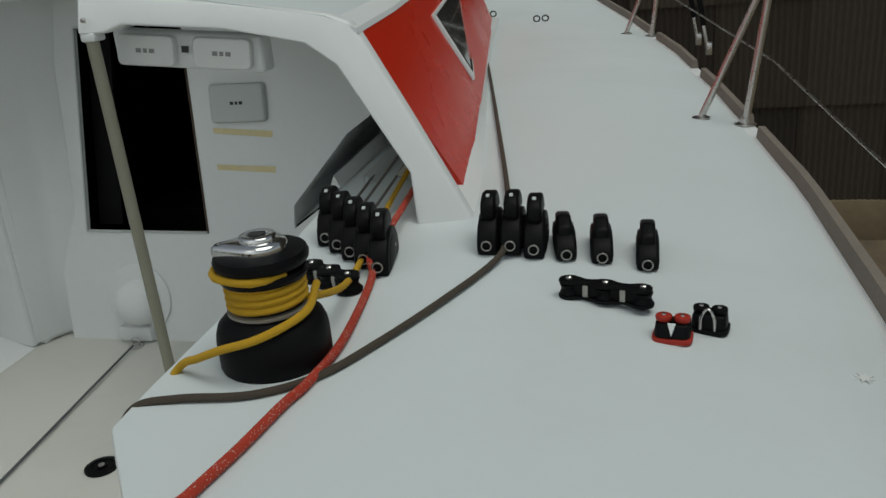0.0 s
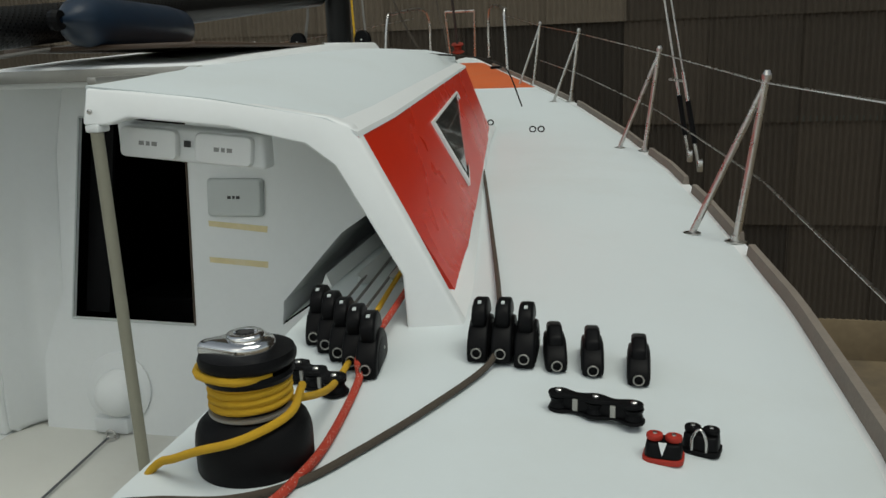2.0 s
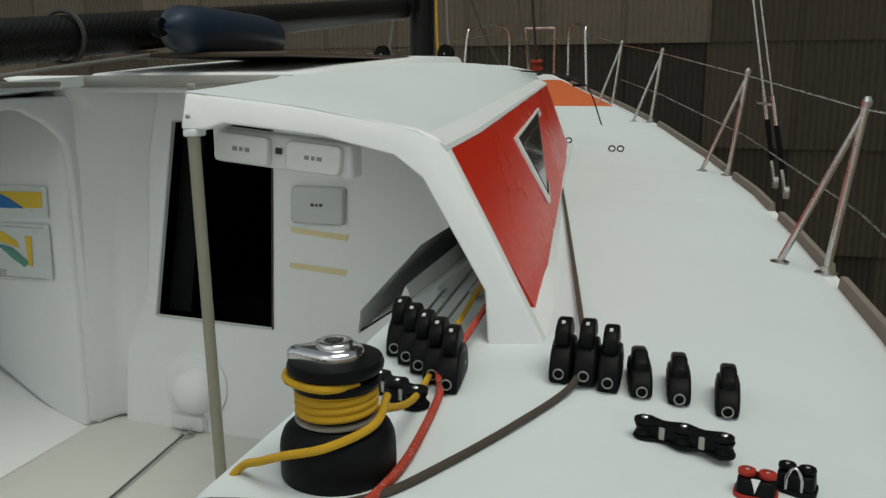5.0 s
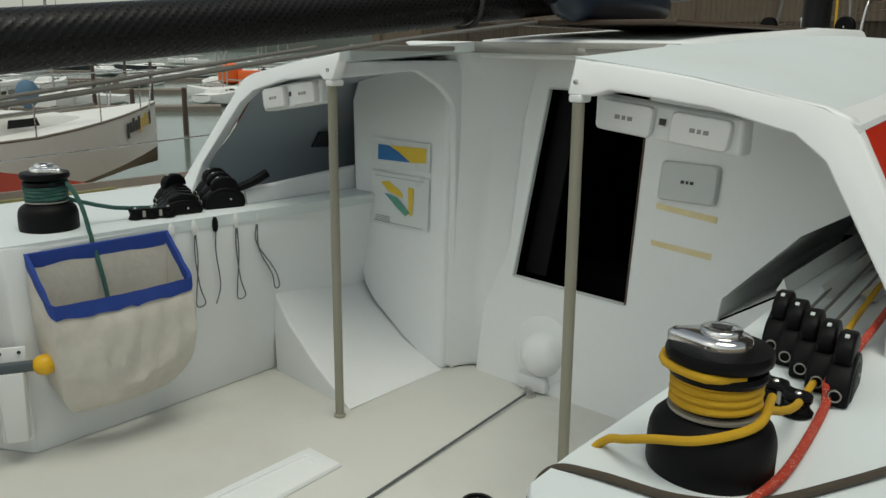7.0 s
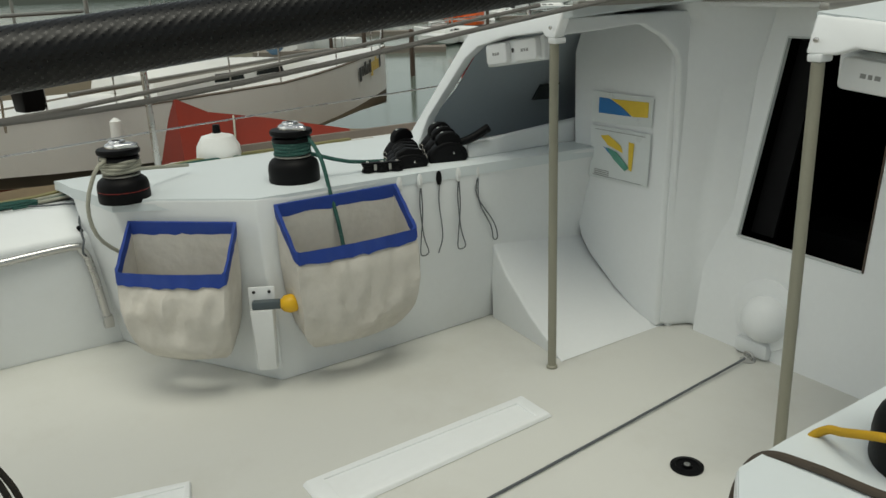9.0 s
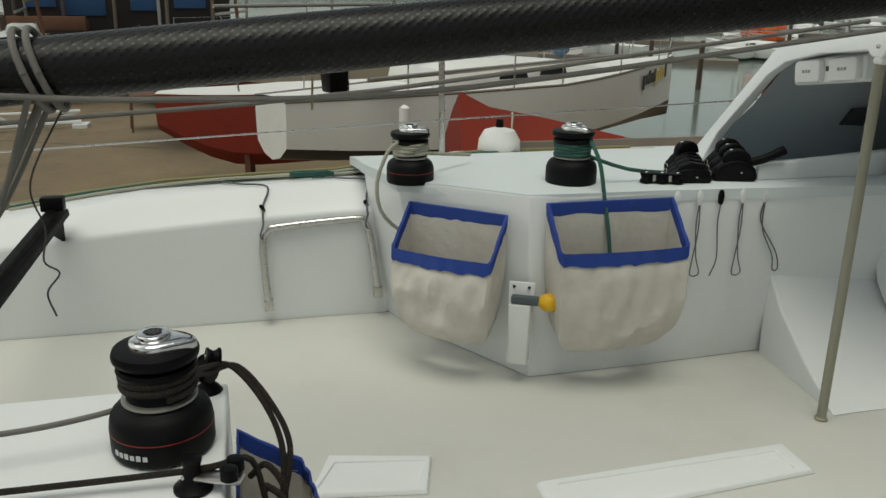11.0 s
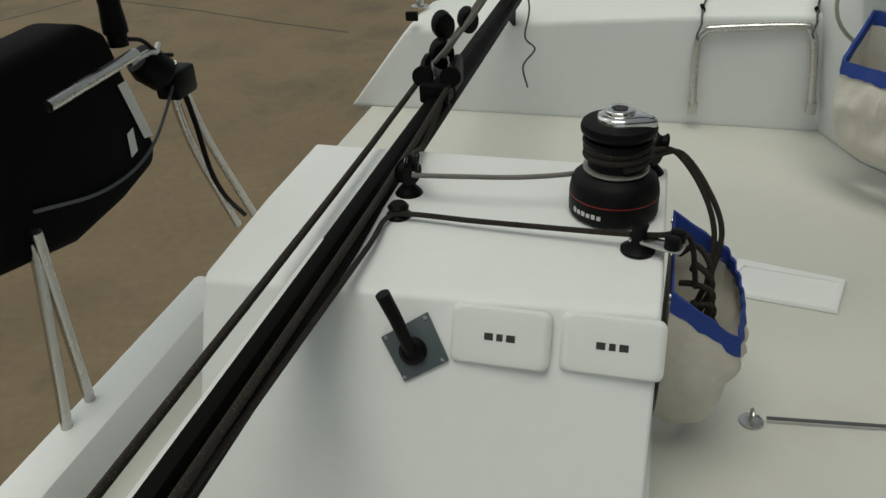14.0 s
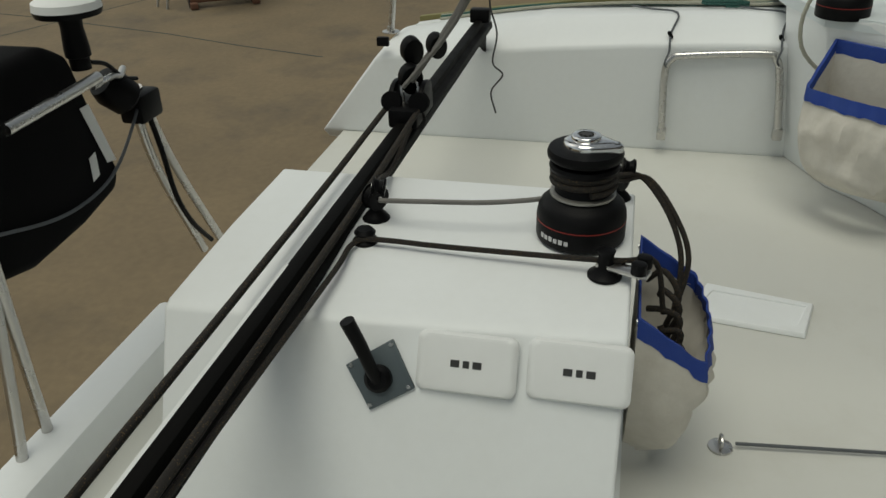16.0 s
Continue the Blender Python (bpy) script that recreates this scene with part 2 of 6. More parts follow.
def loft(rings, closed=True, caps=True):
    n = len(rings[0])
    v = [p for r in rings for p in r]
    f = []
    for a in range(len(rings) - 1):
        for i in range(n if closed else n - 1):
            j = (i + 1) % n
            f.append((a * n + i, a * n + j, (a + 1) * n + j, (a + 1) * n + i))
    if caps:
        f += [tuple(range(n))[::-1], tuple(range((len(rings) - 1) * n, len(rings) * n))]
    return v, f


def lathe(profile, segs=28):
    """Profile of (radius, height), turned about z."""
    return loft([[(r * math.cos(2 * math.pi * i / segs), r * math.sin(2 * math.pi * i / segs), z) for i in range(segs)] for r, z in profile])


def smooth_path(points, steps=6):
    p = [Vector(q) for q in points]
    if len(p) < 3:
        return p
    p = [2 * p[0] - p[1]] + p + [2 * p[-1] - p[-2]]
    out = []
    for i in range(1, len(p) - 2):
        for k in range(steps):
            t = k / steps
            a, b, c, d = p[i - 1 : i + 3]
            out.append(0.5 * (2 * b + (c - a) * t + (2 * a - 5 * b + 4 * c - d) * t * t + (3 * b - a - 3 * c + d) * t ** 3))
    return out + [p[-2]]


def tube_data(points, r, segs=9, steps=6, r2=None):
    path = smooth_path(points, steps)
    rings, uvs, far = [], [], 0.0
    up = Vector((0.12, 0.23, 0.97))
    for i, p in enumerate(path):
        d = (path[min(i + 1, len(path) - 1)] - path[max(i - 1, 0)]).normalized()
        if abs(d.dot(up)) > 0.95:
            up = Vector((0.9, 0.1, 0.2))
        s = d.cross(up).normalized()
        up = s.cross(d).normalized()
        if i:
            far += (p - path[i - 1]).length
        rr = r if r2 is None else r + (r2 - r) * i / max(1, len(path) - 1)
        rings.append([p + rr * (math.cos(2 * math.pi * k / segs) * s + math.sin(2 * math.pi * k / segs) * up) for k in range(segs + 1)])
        uvs += [(k / segs * 6, far / (2 * math.pi * r) * 6) for k in range(segs + 1)]
    v, f = loft(rings, closed=False, caps=False)
    n = segs + 1
    f += [tuple(range(n))[::-1], tuple(range(len(v) - n, len(v)))]
    return v, f, uvs


def tube(name, points, r, material, parent=None, label="", segs=9, steps=6, r2=None):
    v, f, uvs = tube_data(points, r, segs, steps, r2)
    return mesh(name, v, f, material, parent, label, smooth=True, uvs=uvs)


def block(name, x0, x1, y0, y1, z0, z1, material, parent=None, label="", bevel=0.004):
    return mesh(name, *box(x0, x1, y0, y1, z0, z1), material, parent, label, bevel=bevel)


def frame_of(origin, right, up):
    """A pose whose x is right and y is up in a face, z out of it."""
    r = Vector(right).normalized()
    n = r.cross(Vector(up)).normalized()
    u = n.cross(r)
    m = Matrix((r, u, n)).transposed().to_4x4()
    m.translation = Vector(origin)
    return m


def rounded(w, h, r, k=5):
    pts = []
    for cx, cy, a0 in ((w / 2 - r, h / 2 - r, 0), (-w / 2 + r, h / 2 - r, 90), (-w / 2 + r, -h / 2 + r, 180), (w / 2 - r, -h / 2 + r, 270)):
        for i in range(k + 1):
            a = radians(a0 + 90 * i / k)
            pts.append((cx + r * math.cos(a), cy + r * math.sin(a)))
    return pts


def interp(x, xs, ys):
    return float(np.interp(x, xs, ys))


# ---- the yacht: hull, deck, cockpit, cabin ----
BEAM_Y = (-2.0, -0.6, 0.26, 0.85, 1.34, 2.0, 2.65, 3.5, 4.53, 5.52, 6.6, 7.6)
BEAM_X = (1.50, 1.60, 1.645, 1.640, 1.632, 1.606, 1.553, 1.407, 1.168, 0.86, 0.45, 0.03)


def beam(y):
    return interp(y, BEAM_Y, BEAM_X)


def axis(y):
    """The centreline's place across, which falls off to port towards the bow."""
    return -0.05 * max(0.0, y - 0.9)


def sheer(y):
    return 0.010 * max(0.0, y - 1.0) ** 2


def deck_z(x, y):
    return 0.515 - 0.12 * max(0.0, abs(x) - 0.9) ** 2 + sheer(y)


def quarter(y):
    """Heights of the chamfer's edge and of the top of the after coaming."""
    ys_ = (-1.8, -1.45, -1.2, -0.9, -0.5)
    return interp(y, ys_, (0.298, 0.328, 0.352, 0.372, 0.388)), interp(y, ys_, (0.312, 0.362, 0.396, 0.408, 0.418))


def edge_z(y):
    """Height of the gunwale, lower along the quarter."""
    f = min(1.0, max(0.0, (y + 0.55) / 0.4))
    return (quarter(y)[1] - 0.012) * (1 - f) + deck_z(beam(y), y) * f


yacht = thing("sailing_yacht", "white racing yacht with red cabin sides and pale grey deck, ashore", "yacht")

# side decks: from the cockpit or cabin edge out to the gunwale, one for each side, joined over the foredeck
INNER_Y = (-0.52, -0.47, -0.37, -0.16, 0.2, 0.55, 1.06, 1.07, 2.05, 3.6, 4.3, 4.31, 7.6)
INNER_X = (1.27, 0.955, 0.90, 0.735, 0.725, 0.70, 0.66, 0.70, 0.60, 0.45, 0.3, 0.0, 0.0)
ys = [-0.52, -0.50, -0.47, -0.42, -0.37, -0.27, -0.165, -0.08, 0.0, 0.1, 0.2, 0.4, 0.55, 0.8, 1.06, 1.3, 1.6, 2.05, 2.5, 3.0, 3.6, 4.0, 4.3, 4.31, 4.8, 5.3, 5.8, 6.3, 6.8, 7.2, 7.6]
for side, word in ((1, "starboard"), (-1, "port")):
    top = [[(side * (interp(y, INNER_Y, INNER_X) + (beam(y) - interp(y, INNER_Y, INNER_X)) * k / 9), y, 0) for k in range(10)] for y in ys]
    top = [[(x, y, deck_z(x, y)) for x, y, _ in r] for r in top]
    top = [[(x + axis(y), y, z) for x, y, z in r] for r in top]
    low = [[(x, y, z - 0.03) for x, y, z in r] for r in top]
    rings = [a + b[::-1] for a, b in zip(top, low)]
    mesh("side_deck", *loft(rings), DECK, yacht, "pale grey non-skid side deck", smooth=True)

# white margin along the gunwale and the toe rail on it
for side in (1, -1):
    rail_y = [-1.68 + 9.28 * k / 48 for k in range(49)]
    mesh("gunwale", *loft([[(side * (beam(y) + a) + axis(y), y, edge_z(y) + b) for a, b in ((-0.035, -0.02), (-0.035, 0.004), (0.012, 0.004), (0.012, -0.04))] for y in rail_y]), GEL, yacht, "white gunwale edge")
    ends = (0.0, 1.35, 1.48, 2.2, 2.35, 3.0, 3.15, 4.6, 4.75, 6.9)
    for k in range(0, len(ends), 2):
        seg = [ends[k] + (ends[k + 1] - ends[k]) * i / 10 for i in range(11)]
        mesh("toe_rail", *loft([[(side * (beam(y) + a) + axis(y), y, deck_z(beam(y), y) + b) for a, b in ((-0.012, 0.004), (-0.008, 0.034), (0.008, 0.034), (0.012, 0.004))] for y in seg]), TOERAIL, yacht, "weathered grey toe rail")

# hull topsides
hy = [-1.72, -1.0, 0, 1, 2, 3, 4, 5, 6, 7, 7.6]
rings = []
for y in hy:
    b, z = beam(y), edge_z(y) - 0.02
    half = [(b + 0.01, z), (b * 0.99, z - 0.35), (b * 0.9, z - 0.75), (b * 0.62, z - 1.0), (0.0, z - 1.12)]
    rings.append([(x + axis(y), y, q) for x, q in half] + [(axis(y) - x, y, q) for x, q in half[-2::-1]])
mesh("hull", *loft(rings, closed=False, caps=False), GEL, yacht, "white hull topsides", smooth=True)
mesh("keel", *loft([[(-0.09, -0.2, -0.5), (0.09, -0.2, -0.5), (0.09, 1.0, -0.5), (-0.09, 1.0, -0.5)], [(-0.06, 0.0, -2.86), (0.06, 0.0, -2.86), (0.06, 0.9, -2.86), (-0.06, 0.9, -2.86)]]), BOAT_NAVY, yacht, bevel=0.02)

# orange patch on the foredeck
oy = [5.55, 5.8, 6.1, 6.4, 6.8, 7.2]
top = [[(x + axis(y), y, deck_z(x, y) + 0.004) for x in [-beam(y) * 0.94 + beam(y) * 1.88 * k / 12 for k in range(13)]] for y in oy]
mesh("foredeck_patch", *loft([r + [(x, y, z - 0.003) for x, y, z in r[::-1]] for r in top]), ORANGE, yacht, "faded orange foredeck patch", smooth=True)

# cockpit sole
sole = thing("cockpit_floor", "warm grey non-skid cockpit sole with two white foot chocks", "floor", kind="structure")
mesh("sole", *prism([(-1.27, -1.90, 0), (1.27, -1.90, 0), (1.29, -0.38, 0), (0.73, -0.13, 0), (0.76, 0.55, 0), (0.9, 1.3, 0), (-0.9, 1.3, 0), (-0.76, 0.55, 0), (-0.73, -0.13, 0), (-1.29, -0.38, 0)], (0, 0, -0.05)), SOLE, sole)

# cockpit coamings: the inboard walls under the side decks
for side in (1, -1):
    low = [(0.80, 1.30, 0.0), (0.755, 0.55, 0.0), (0.735, 0.2, 0.0), (0.725, -0.145, 0.0), (0.97, -0.29, 0.0), (1.06, -0.36, 0.0), (1.29, -0.45, 0.0)]
    high = [(0.66, 1.06, 0.512), (0.70, 0.55, 0.512), (0.725, 0.2, 0.512), (0.735, -0.165, 0.512), (0.90, -0.375, 0.512), (0.955, -0.47, 0.508), (1.27, -0.52, 0.49)]
    ring = []
    for k in range(6):
        f = k / 5
        ring.append([(side * (a[0] + (b[0] - a[0]) * f), a[1] + (b[1] - a[1]) * f, a[2] + (b[2] - a[2]) * f) for a, b in zip(low, high)])
    back = [[(x + side * 0.03, y + 0.03, z) for x, y, z in r] for r in ring]
    mesh("coaming", *loft([a + b[::-1] for a, b in zip(ring, back)]), GEL, yacht, "white cockpit coaming wall", bevel=0.006)
    # after part: wall, chamfer and side deck as one section swept aft, falling towards the transom
    rings = []
    for y in (-0.44, -0.60, -0.9, -1.2, -1.45, -1.66, -1.98):
        c, t = quarter(y)
        sec = [(1.27, 0.0), (1.25, c - 0.03), (1.29, c), (1.37, t), (1.54, t - 0.012), (1.54, 0.15), (1.33, -0.05)]
        rings.append([(side * x, y + (0.25 * max(0.0, z) / 0.31 if y < -1.9 else 0.0), z) for x, z in sec])
    mesh("quarter_coaming", *loft(rings), GEL, yacht, "white quarter coaming with a bevelled top", bevel=0.012, segs=3)
    # sloping wedge between the coaming, the pole foot and the recess
    ridge = [(0.742, 0.575, 0.265), (0.66, 0.57, 0.17), (0.52, 0.56, 0.075), (0.365, 0.54, 0.002)]
    front = [(0.82, 1.0, 0.30), (0.70, 1.0, 0.15), (0.55, 1.0, 0.06), (0.38, 0.98, 0.0)]
    foot = [(0.742, 0.58, 0.0), (0.66, 0.575, 0.0), (0.52, 0.565, 0.0), (0.365, 0.545, -0.004)]
    mesh("recess_wedge", *loft([[(side * x, y, z) for x, y, z in r] for r in (foot, ridge, front)], closed=False, caps=False), GEL, yacht, "white sloping wedge beside the pole", bevel=0.012, segs=3)

block("transom_ledge", 0.0, 1.25, -1.87, -1.785, 0.002, 0.10, GEL, yacht, "white transom ledge", bevel=0.012)

# foot chocks on the sole: low white strips with a sunk grey face
for pts, face in (
    ([(-0.266, 0.328), (-0.147, 0.328), (-0.098, -0.30), (-0.235, -0.30)], 0.018),
    ([(-0.435, -0.725), (-0.383, -0.495), (-0.250, -0.532), (-0.287, -0.78)], 0.018),
):
    c = [sum(p[i] for p in pts) / 4 for i in (0, 1)]
    chock = thing("foot_chock", "low white moulded foot chock on the cockpit sole", "foot chock", "foot chocks on the sole")
    inn = [(c[0] + (x - c[0]) * 0.62, c[1] + (y - c[1]) * 0.86) for x, y in pts]
    v, f = loft([[(x, y, 0.001) for x, y in pts], [(c[0] + (x - c[0]) * 0.93, c[1] + (y - c[1]) * 0.97, 0.012) for x, y in pts], [(x, y, 0.013) for x, y in inn], [(x, y, 0.008) for x, y in inn]])
    mesh("rim", v, f[:-1], GEL, chock, bevel=0.002)
    mesh("tread", [(x, y, 0.0082) for x, y in inn], [(0, 1, 2, 3)], GEL, chock, "sunk tread")

# ---- cabin ----
LEAN = 0.14  # metres forward for each metre up


def on_wall(x, z, off=0.0, base=1.005):
    """A place on the leaning main bulkhead."""
    return (x, base + LEAN * z - off, z)


bulk = thing("bulkhead", "white main bulkhead with an open dark companionway", "bulkhead", kind="structure")
DOOR = [(-0.203, 0.315), (0.172, 0.308), (0.158, 0.86), (-0.155, 0.86)]
wall_bits = [
    [(-0.30, 0.0), (0.80, 0.0), (0.80, 0.495), (0.66, 0.48), (0.424, 0.319), (0.172, 0.308), (-0.203, 0.315)],
    [(0.172, 0.308), (0.424, 0.319), (0.428, 0.380), (0.588, 0.560), (0.80, 0.70), (0.735, 0.845), (0.56, 0.90), (0.158, 0.92), (0.158, 0.86)],
    [(-0.30, 0.0), (-0.203, 0.315), (-0.155, 0.86), (-0.155, 0.99), (-0.30, 0.99)],
    [(-0.155, 0.86), (0.158, 0.86), (0.158, 0.99), (-0.155, 0.99)],
]
v, f = [], []
for bit in wall_bits:
    a, b = prism([on_wall(x, z) for x, z in bit], (0, 0.014, 0))
    f += [tuple(i + len(v) for i in q) for q in b]
    v += a
mesh("bulkhead_panel", v, f, GEL, bulk)
# worn edge trim round the companionway
for (a, b) in zip(DOOR, DOOR[1:] + DOOR[:1]):
    tube("door_edge", [on_wall(*a, 0.001), on_wall(*b, 0.001)], 0.003, COVER_GREY if a[1] > 0.31 else WOODDARK, bulk, segs=6)
# the cabin behind: its shade is put into a near-black colour
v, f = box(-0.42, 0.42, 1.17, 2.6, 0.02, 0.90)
mesh("cabin_inside", v, [q for q in f if q != (0, 1, 5, 4)], DARK, bulk, "cabin interior with shade put into its near-black colour")
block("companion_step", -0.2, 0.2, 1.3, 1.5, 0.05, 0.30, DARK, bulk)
mesh("washboard", *prism([on_wall(-0.193, 0.321, -0.045), on_wall(-0.12, 0.319, -0.045), on_wall(-0.08, 0.85, -0.045), on_wall(-0.148, 0.85, -0.045)], (0, 0.012, 0)), BLACK, bulk, "dark washboard edge")

# port column and the recessed panel with the charts
mesh("column", *loft([
    [(-0.375, 0.930, 0.0), (-0.33, 1.02, 0.0), (-0.20, 1.05, 0.0), (-0.40, 1.10, 0.0)],
    [(-0.378, 0.940, 0.45), (-0.31, 1.035, 0.45), (-0.22, 1.07, 0.45), (-0.41, 1.16, 0.45)],
    [(-0.382, 0.955, 0.77), (-0.29, 1.05, 0.77), (-0.22, 1.12, 0.77), (-0.43, 1.2, 0.77)],
    [(-0.40, 0.955, 0.90), (-0.32, 1.0, 0.90), (-0.2, 1.14, 0.90), (-0.50, 1.2, 0.90)],
    [(-0.58, 0.94, 0.985), (-0.34, 0.93, 0.985), (-0.18, 1.18, 0.985), (-0.58, 1.2, 0.985)]]), GEL, bulk, "white moulded column beside the companionway", bevel=0.02, segs=3)
mesh("chart_panel", *prism([(-0.39, 0.975, 0.0), (-0.79, 1.0, 0.20), (-0.815, 1.02, 0.38), (-0.83, 1.05, 0.57), (-0.78, 1.09, 0.84), (-0.62, 1.10, 0.94), (-0.40, 1.10, 0.965)], (0, 0.03, 0)), GEL, bulk, "white recessed panel", bevel=0.004)
mesh("panel_lip", *prism([(-0.375, 0.925, 0.0), (-0.453, 0.925, 0.018), (-0.554, 0.925, 0.072), (-0.68, 0.925, 0.158), (-0.722, 0.926, 0.205), (-0.745, 0.928, 0.26), (-0.775, 0.935, 0.43), (-0.79, 0.945, 0.60), (-0.80, 0.95, 0.80), (-0.76, 0.95, 0.90), (-0.60, 0.95, 0.93), (-0.38, 0.95, 0.935)], (0, 0.09, 0)), GEL, bulk, "white proud panel with a rounded edge", bevel=0.014, segs=4)
mesh("recess_lining", *prism([(-0.83, 1.08, 0.0), (-0.9, 1.6, 0.0), (-0.9, 1.6, 0.55), (-0.85, 1.08, 0.57)], (-0.02, 0, 0)), INNER, bulk)

# hoods over the rope alcoves: fascia, top, underside
TOPE = [(0.333, 0.498, 0.954), (0.546, 0.559, 0.926), (0.75, 0.612, 0.886), (0.79, 0.619, 0.87), (0.806, 0.617, 0.851), (0.895, 0.587, 0.706), (1.013, 0.545, 0.508)]
BOTE = [(0.335, 0.473, 0.888), (0.382, 0.486, 0.887), (0.41, 0.50, 0.898), (0.58, 0.549, 0.875), (0.716, 0.581, 0.839), (0.771, 0.582, 0.798), (0.839, 0.563, 0.695), (0.90, 0.546, 0.603), (0.914, 0.514, 0.512)]
FAR_TOP, FAR_LOW = (0.584, 3.4, 0.925), (0.70, 3.45, 0.60)
for side in (1, -1):
    def mir(p):
        w = p[0] + (0.30 * max(0.0, p[0] - 0.40) if side < 0 else 0.0)
        return (side * w + axis(p[1]), p[1], p[2])

    hood = thing("hood", "white moulded cabin hood over the rope alcove", "cabin hood", "cabin hoods")
    ring = [mir(p) for p in TOPE] + [mir(p) for p in BOTE[::-1]]
    mesh("fascia", *prism(ring, (0, 0.035, 0)), GEL, hood, "white rounded hood edge", bevel=0.006, segs=3)
    # pale non-skid top between white margins
    top = []
    for k in range(9):
        f = k / 8
        edge = Vector(TOPE[4]).lerp(Vector(FAR_TOP), f)
        y0 = 0.50 + 2.75 * f
        zc = 0.957 + 0.075 * math.sin(math.pi * min(1.0, f * 1.15) * 0.62)
        row = [(0.20 if k > 1 else 0.333, y0, zc), (0.40, y0 + 0.03, zc - 0.010), (0.546, y0 + 0.06, zc - 0.030 - 0.01 * f)]
        row += [(edge.x - 0.055, edge.y - 0.006, edge.z + 0.032), (edge.x, edge.y, edge.z)]
        top.append([mir(p) for p in row])
    low = [[(x, y, z - 0.025) for x, y, z in r] for r in top]
    mesh("hood_top", *loft([a + b[::-1] for a, b in zip(top, low)]), DECK, hood, "pale grey non-skid cabin top", smooth=True)
    # white margin strip along the shoulder
    mesh("shoulder", *loft([[mir((q.x + a, q.y, q.z + b)) for a, b in ((-0.05, 0.028), (0.0, 0.006), (0.004, -0.004), (-0.05, 0.02))] for q in [Vector(TOPE[4]).lerp(Vector(FAR_TOP), k / 8) for k in range(9)]]), GEL, hood)
    # red side with its white foot
    rt = [Vector(TOPE[4]).lerp(Vector(FAR_TOP), k / 8) for k in range(9)]
    rl = [Vector((0.962, 0.715, 0.526)).lerp(Vector(FAR_LOW), k / 8) for k in range(9)]
    mesh("red_side", *loft([[mir(a + (b - a) * g) for g in (0.0, 0.33, 0.67, 1.0)] + [mir(a + (b - a) * g - Vector((0.02, 0, 0))) for g in (1.0, 0.67, 0.33, 0.0)] for a, b in zip(rt, rl)]), RED, hood, "glossy red cabin side", smooth=True)
    fl = [Vector((1.012, 0.545, 0.513)), Vector((0.985, 0.78, 0.514)), Vector((0.90, 1.5, 0.52)), Vector((0.838, 2.05, 0.53)), Vector((0.75, 3.0, 0.565)), Vector((0.715, 3.6, 0.60))]
    ft = [Vector((0.958, 0.70, 0.530)), Vector((0.945, 0.86, 0.535)), Vector((0.878, 1.55, 0.553)), Vector((0.822, 2.1, 0.568)), Vector((0.738, 3.0, 0.595)), Vector((0.70, 3.5, 0.615))]
    mesh("foot_moulding", *loft([[mir(a), mir(b), mir(b - Vector((0.02, 0, 0.0))), mir(a - Vector((0.04, 0, 0.02)))] for a, b in zip(fl, ft)]), GEL, hood, "white foot moulding", smooth=True)
    # side window on the red face
    n = (Vector((0.962, 0.715, 0.526)) - rt[0]).cross(rt[8] - rt[0]).normalized()
    if n.x < 0:
        n = -n
    W = [(0.768, 1.497, 0.798), (0.703, 2.32, 0.838), (0.676, 2.60, 0.79), (0.758, 2.18, 0.66), (0.848, 1.604, 0.614)]
    cw = sum((Vector(p) for p in W), Vector()) / 5
    def ring_at(k, off):
        return [mir(Vector(p) + (Vector(p) - cw) * k + n * off) for p in W]
    win = mesh("window", *loft([ring_at(0, 0.006), ring_at(-0.04, 0.009), ring_at(-0.05, 0.004)]), GLASS_DARK, hood, "dark tinted side window")
    mesh("window_frame", *loft([ring_at(0.10, 0.001), ring_at(0.09, 0.008), ring_at(0.0, 0.008), ring_at(0.0, 0.002)], caps=False), GEL, win, "white window frame")
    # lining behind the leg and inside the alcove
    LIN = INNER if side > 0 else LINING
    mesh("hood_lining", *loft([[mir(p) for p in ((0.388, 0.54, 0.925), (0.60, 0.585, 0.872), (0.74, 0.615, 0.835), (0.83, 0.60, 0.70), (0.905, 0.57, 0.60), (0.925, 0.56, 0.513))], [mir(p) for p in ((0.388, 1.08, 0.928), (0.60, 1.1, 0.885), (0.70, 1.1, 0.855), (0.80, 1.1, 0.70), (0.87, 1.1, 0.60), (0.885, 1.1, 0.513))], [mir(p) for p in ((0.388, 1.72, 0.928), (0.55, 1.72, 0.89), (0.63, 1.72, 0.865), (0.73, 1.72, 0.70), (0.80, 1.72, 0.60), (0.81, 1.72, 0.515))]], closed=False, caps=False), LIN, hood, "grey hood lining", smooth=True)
    mesh("alcove_end", *prism([mir(p) for p in ((0.44, 1.74, 0.42), (0.81, 1.72, 0.50), (0.70, 1.72, 0.74), (0.61, 1.72, 0.88), (0.45, 1.74, 0.90))], (0, 0.02, 0)), INNER, hood)
    mesh("alcove_port", *prism([mir(p) for p in (((0.855, 1.10, 0.585), (0.835, 1.28, 0.585), (0.765, 1.26, 0.70), (0.79, 1.10, 0.70)) if side > 0 else ((0.852, 0.93, 0.632), (0.842, 1.0, 0.630), (0.806, 1.0, 0.690), (0.818, 0.93, 0.688)))], (side * -0.012, 0, 0)), GLASS_DARK, hood, "small dark pane")
    arch = [(0.505, 0.932), (0.500, 0.890), (0.641, 0.897), (0.775, 0.905), (0.805, 0.902), (0.882, 0.866), (0.935, 0.825), (0.950, 0.800), (0.955, 0.752), (0.957, 0.60), (0.960, 0.0), (1.08, 0.0), (1.15, 0.60), (1.15, 0.932)]
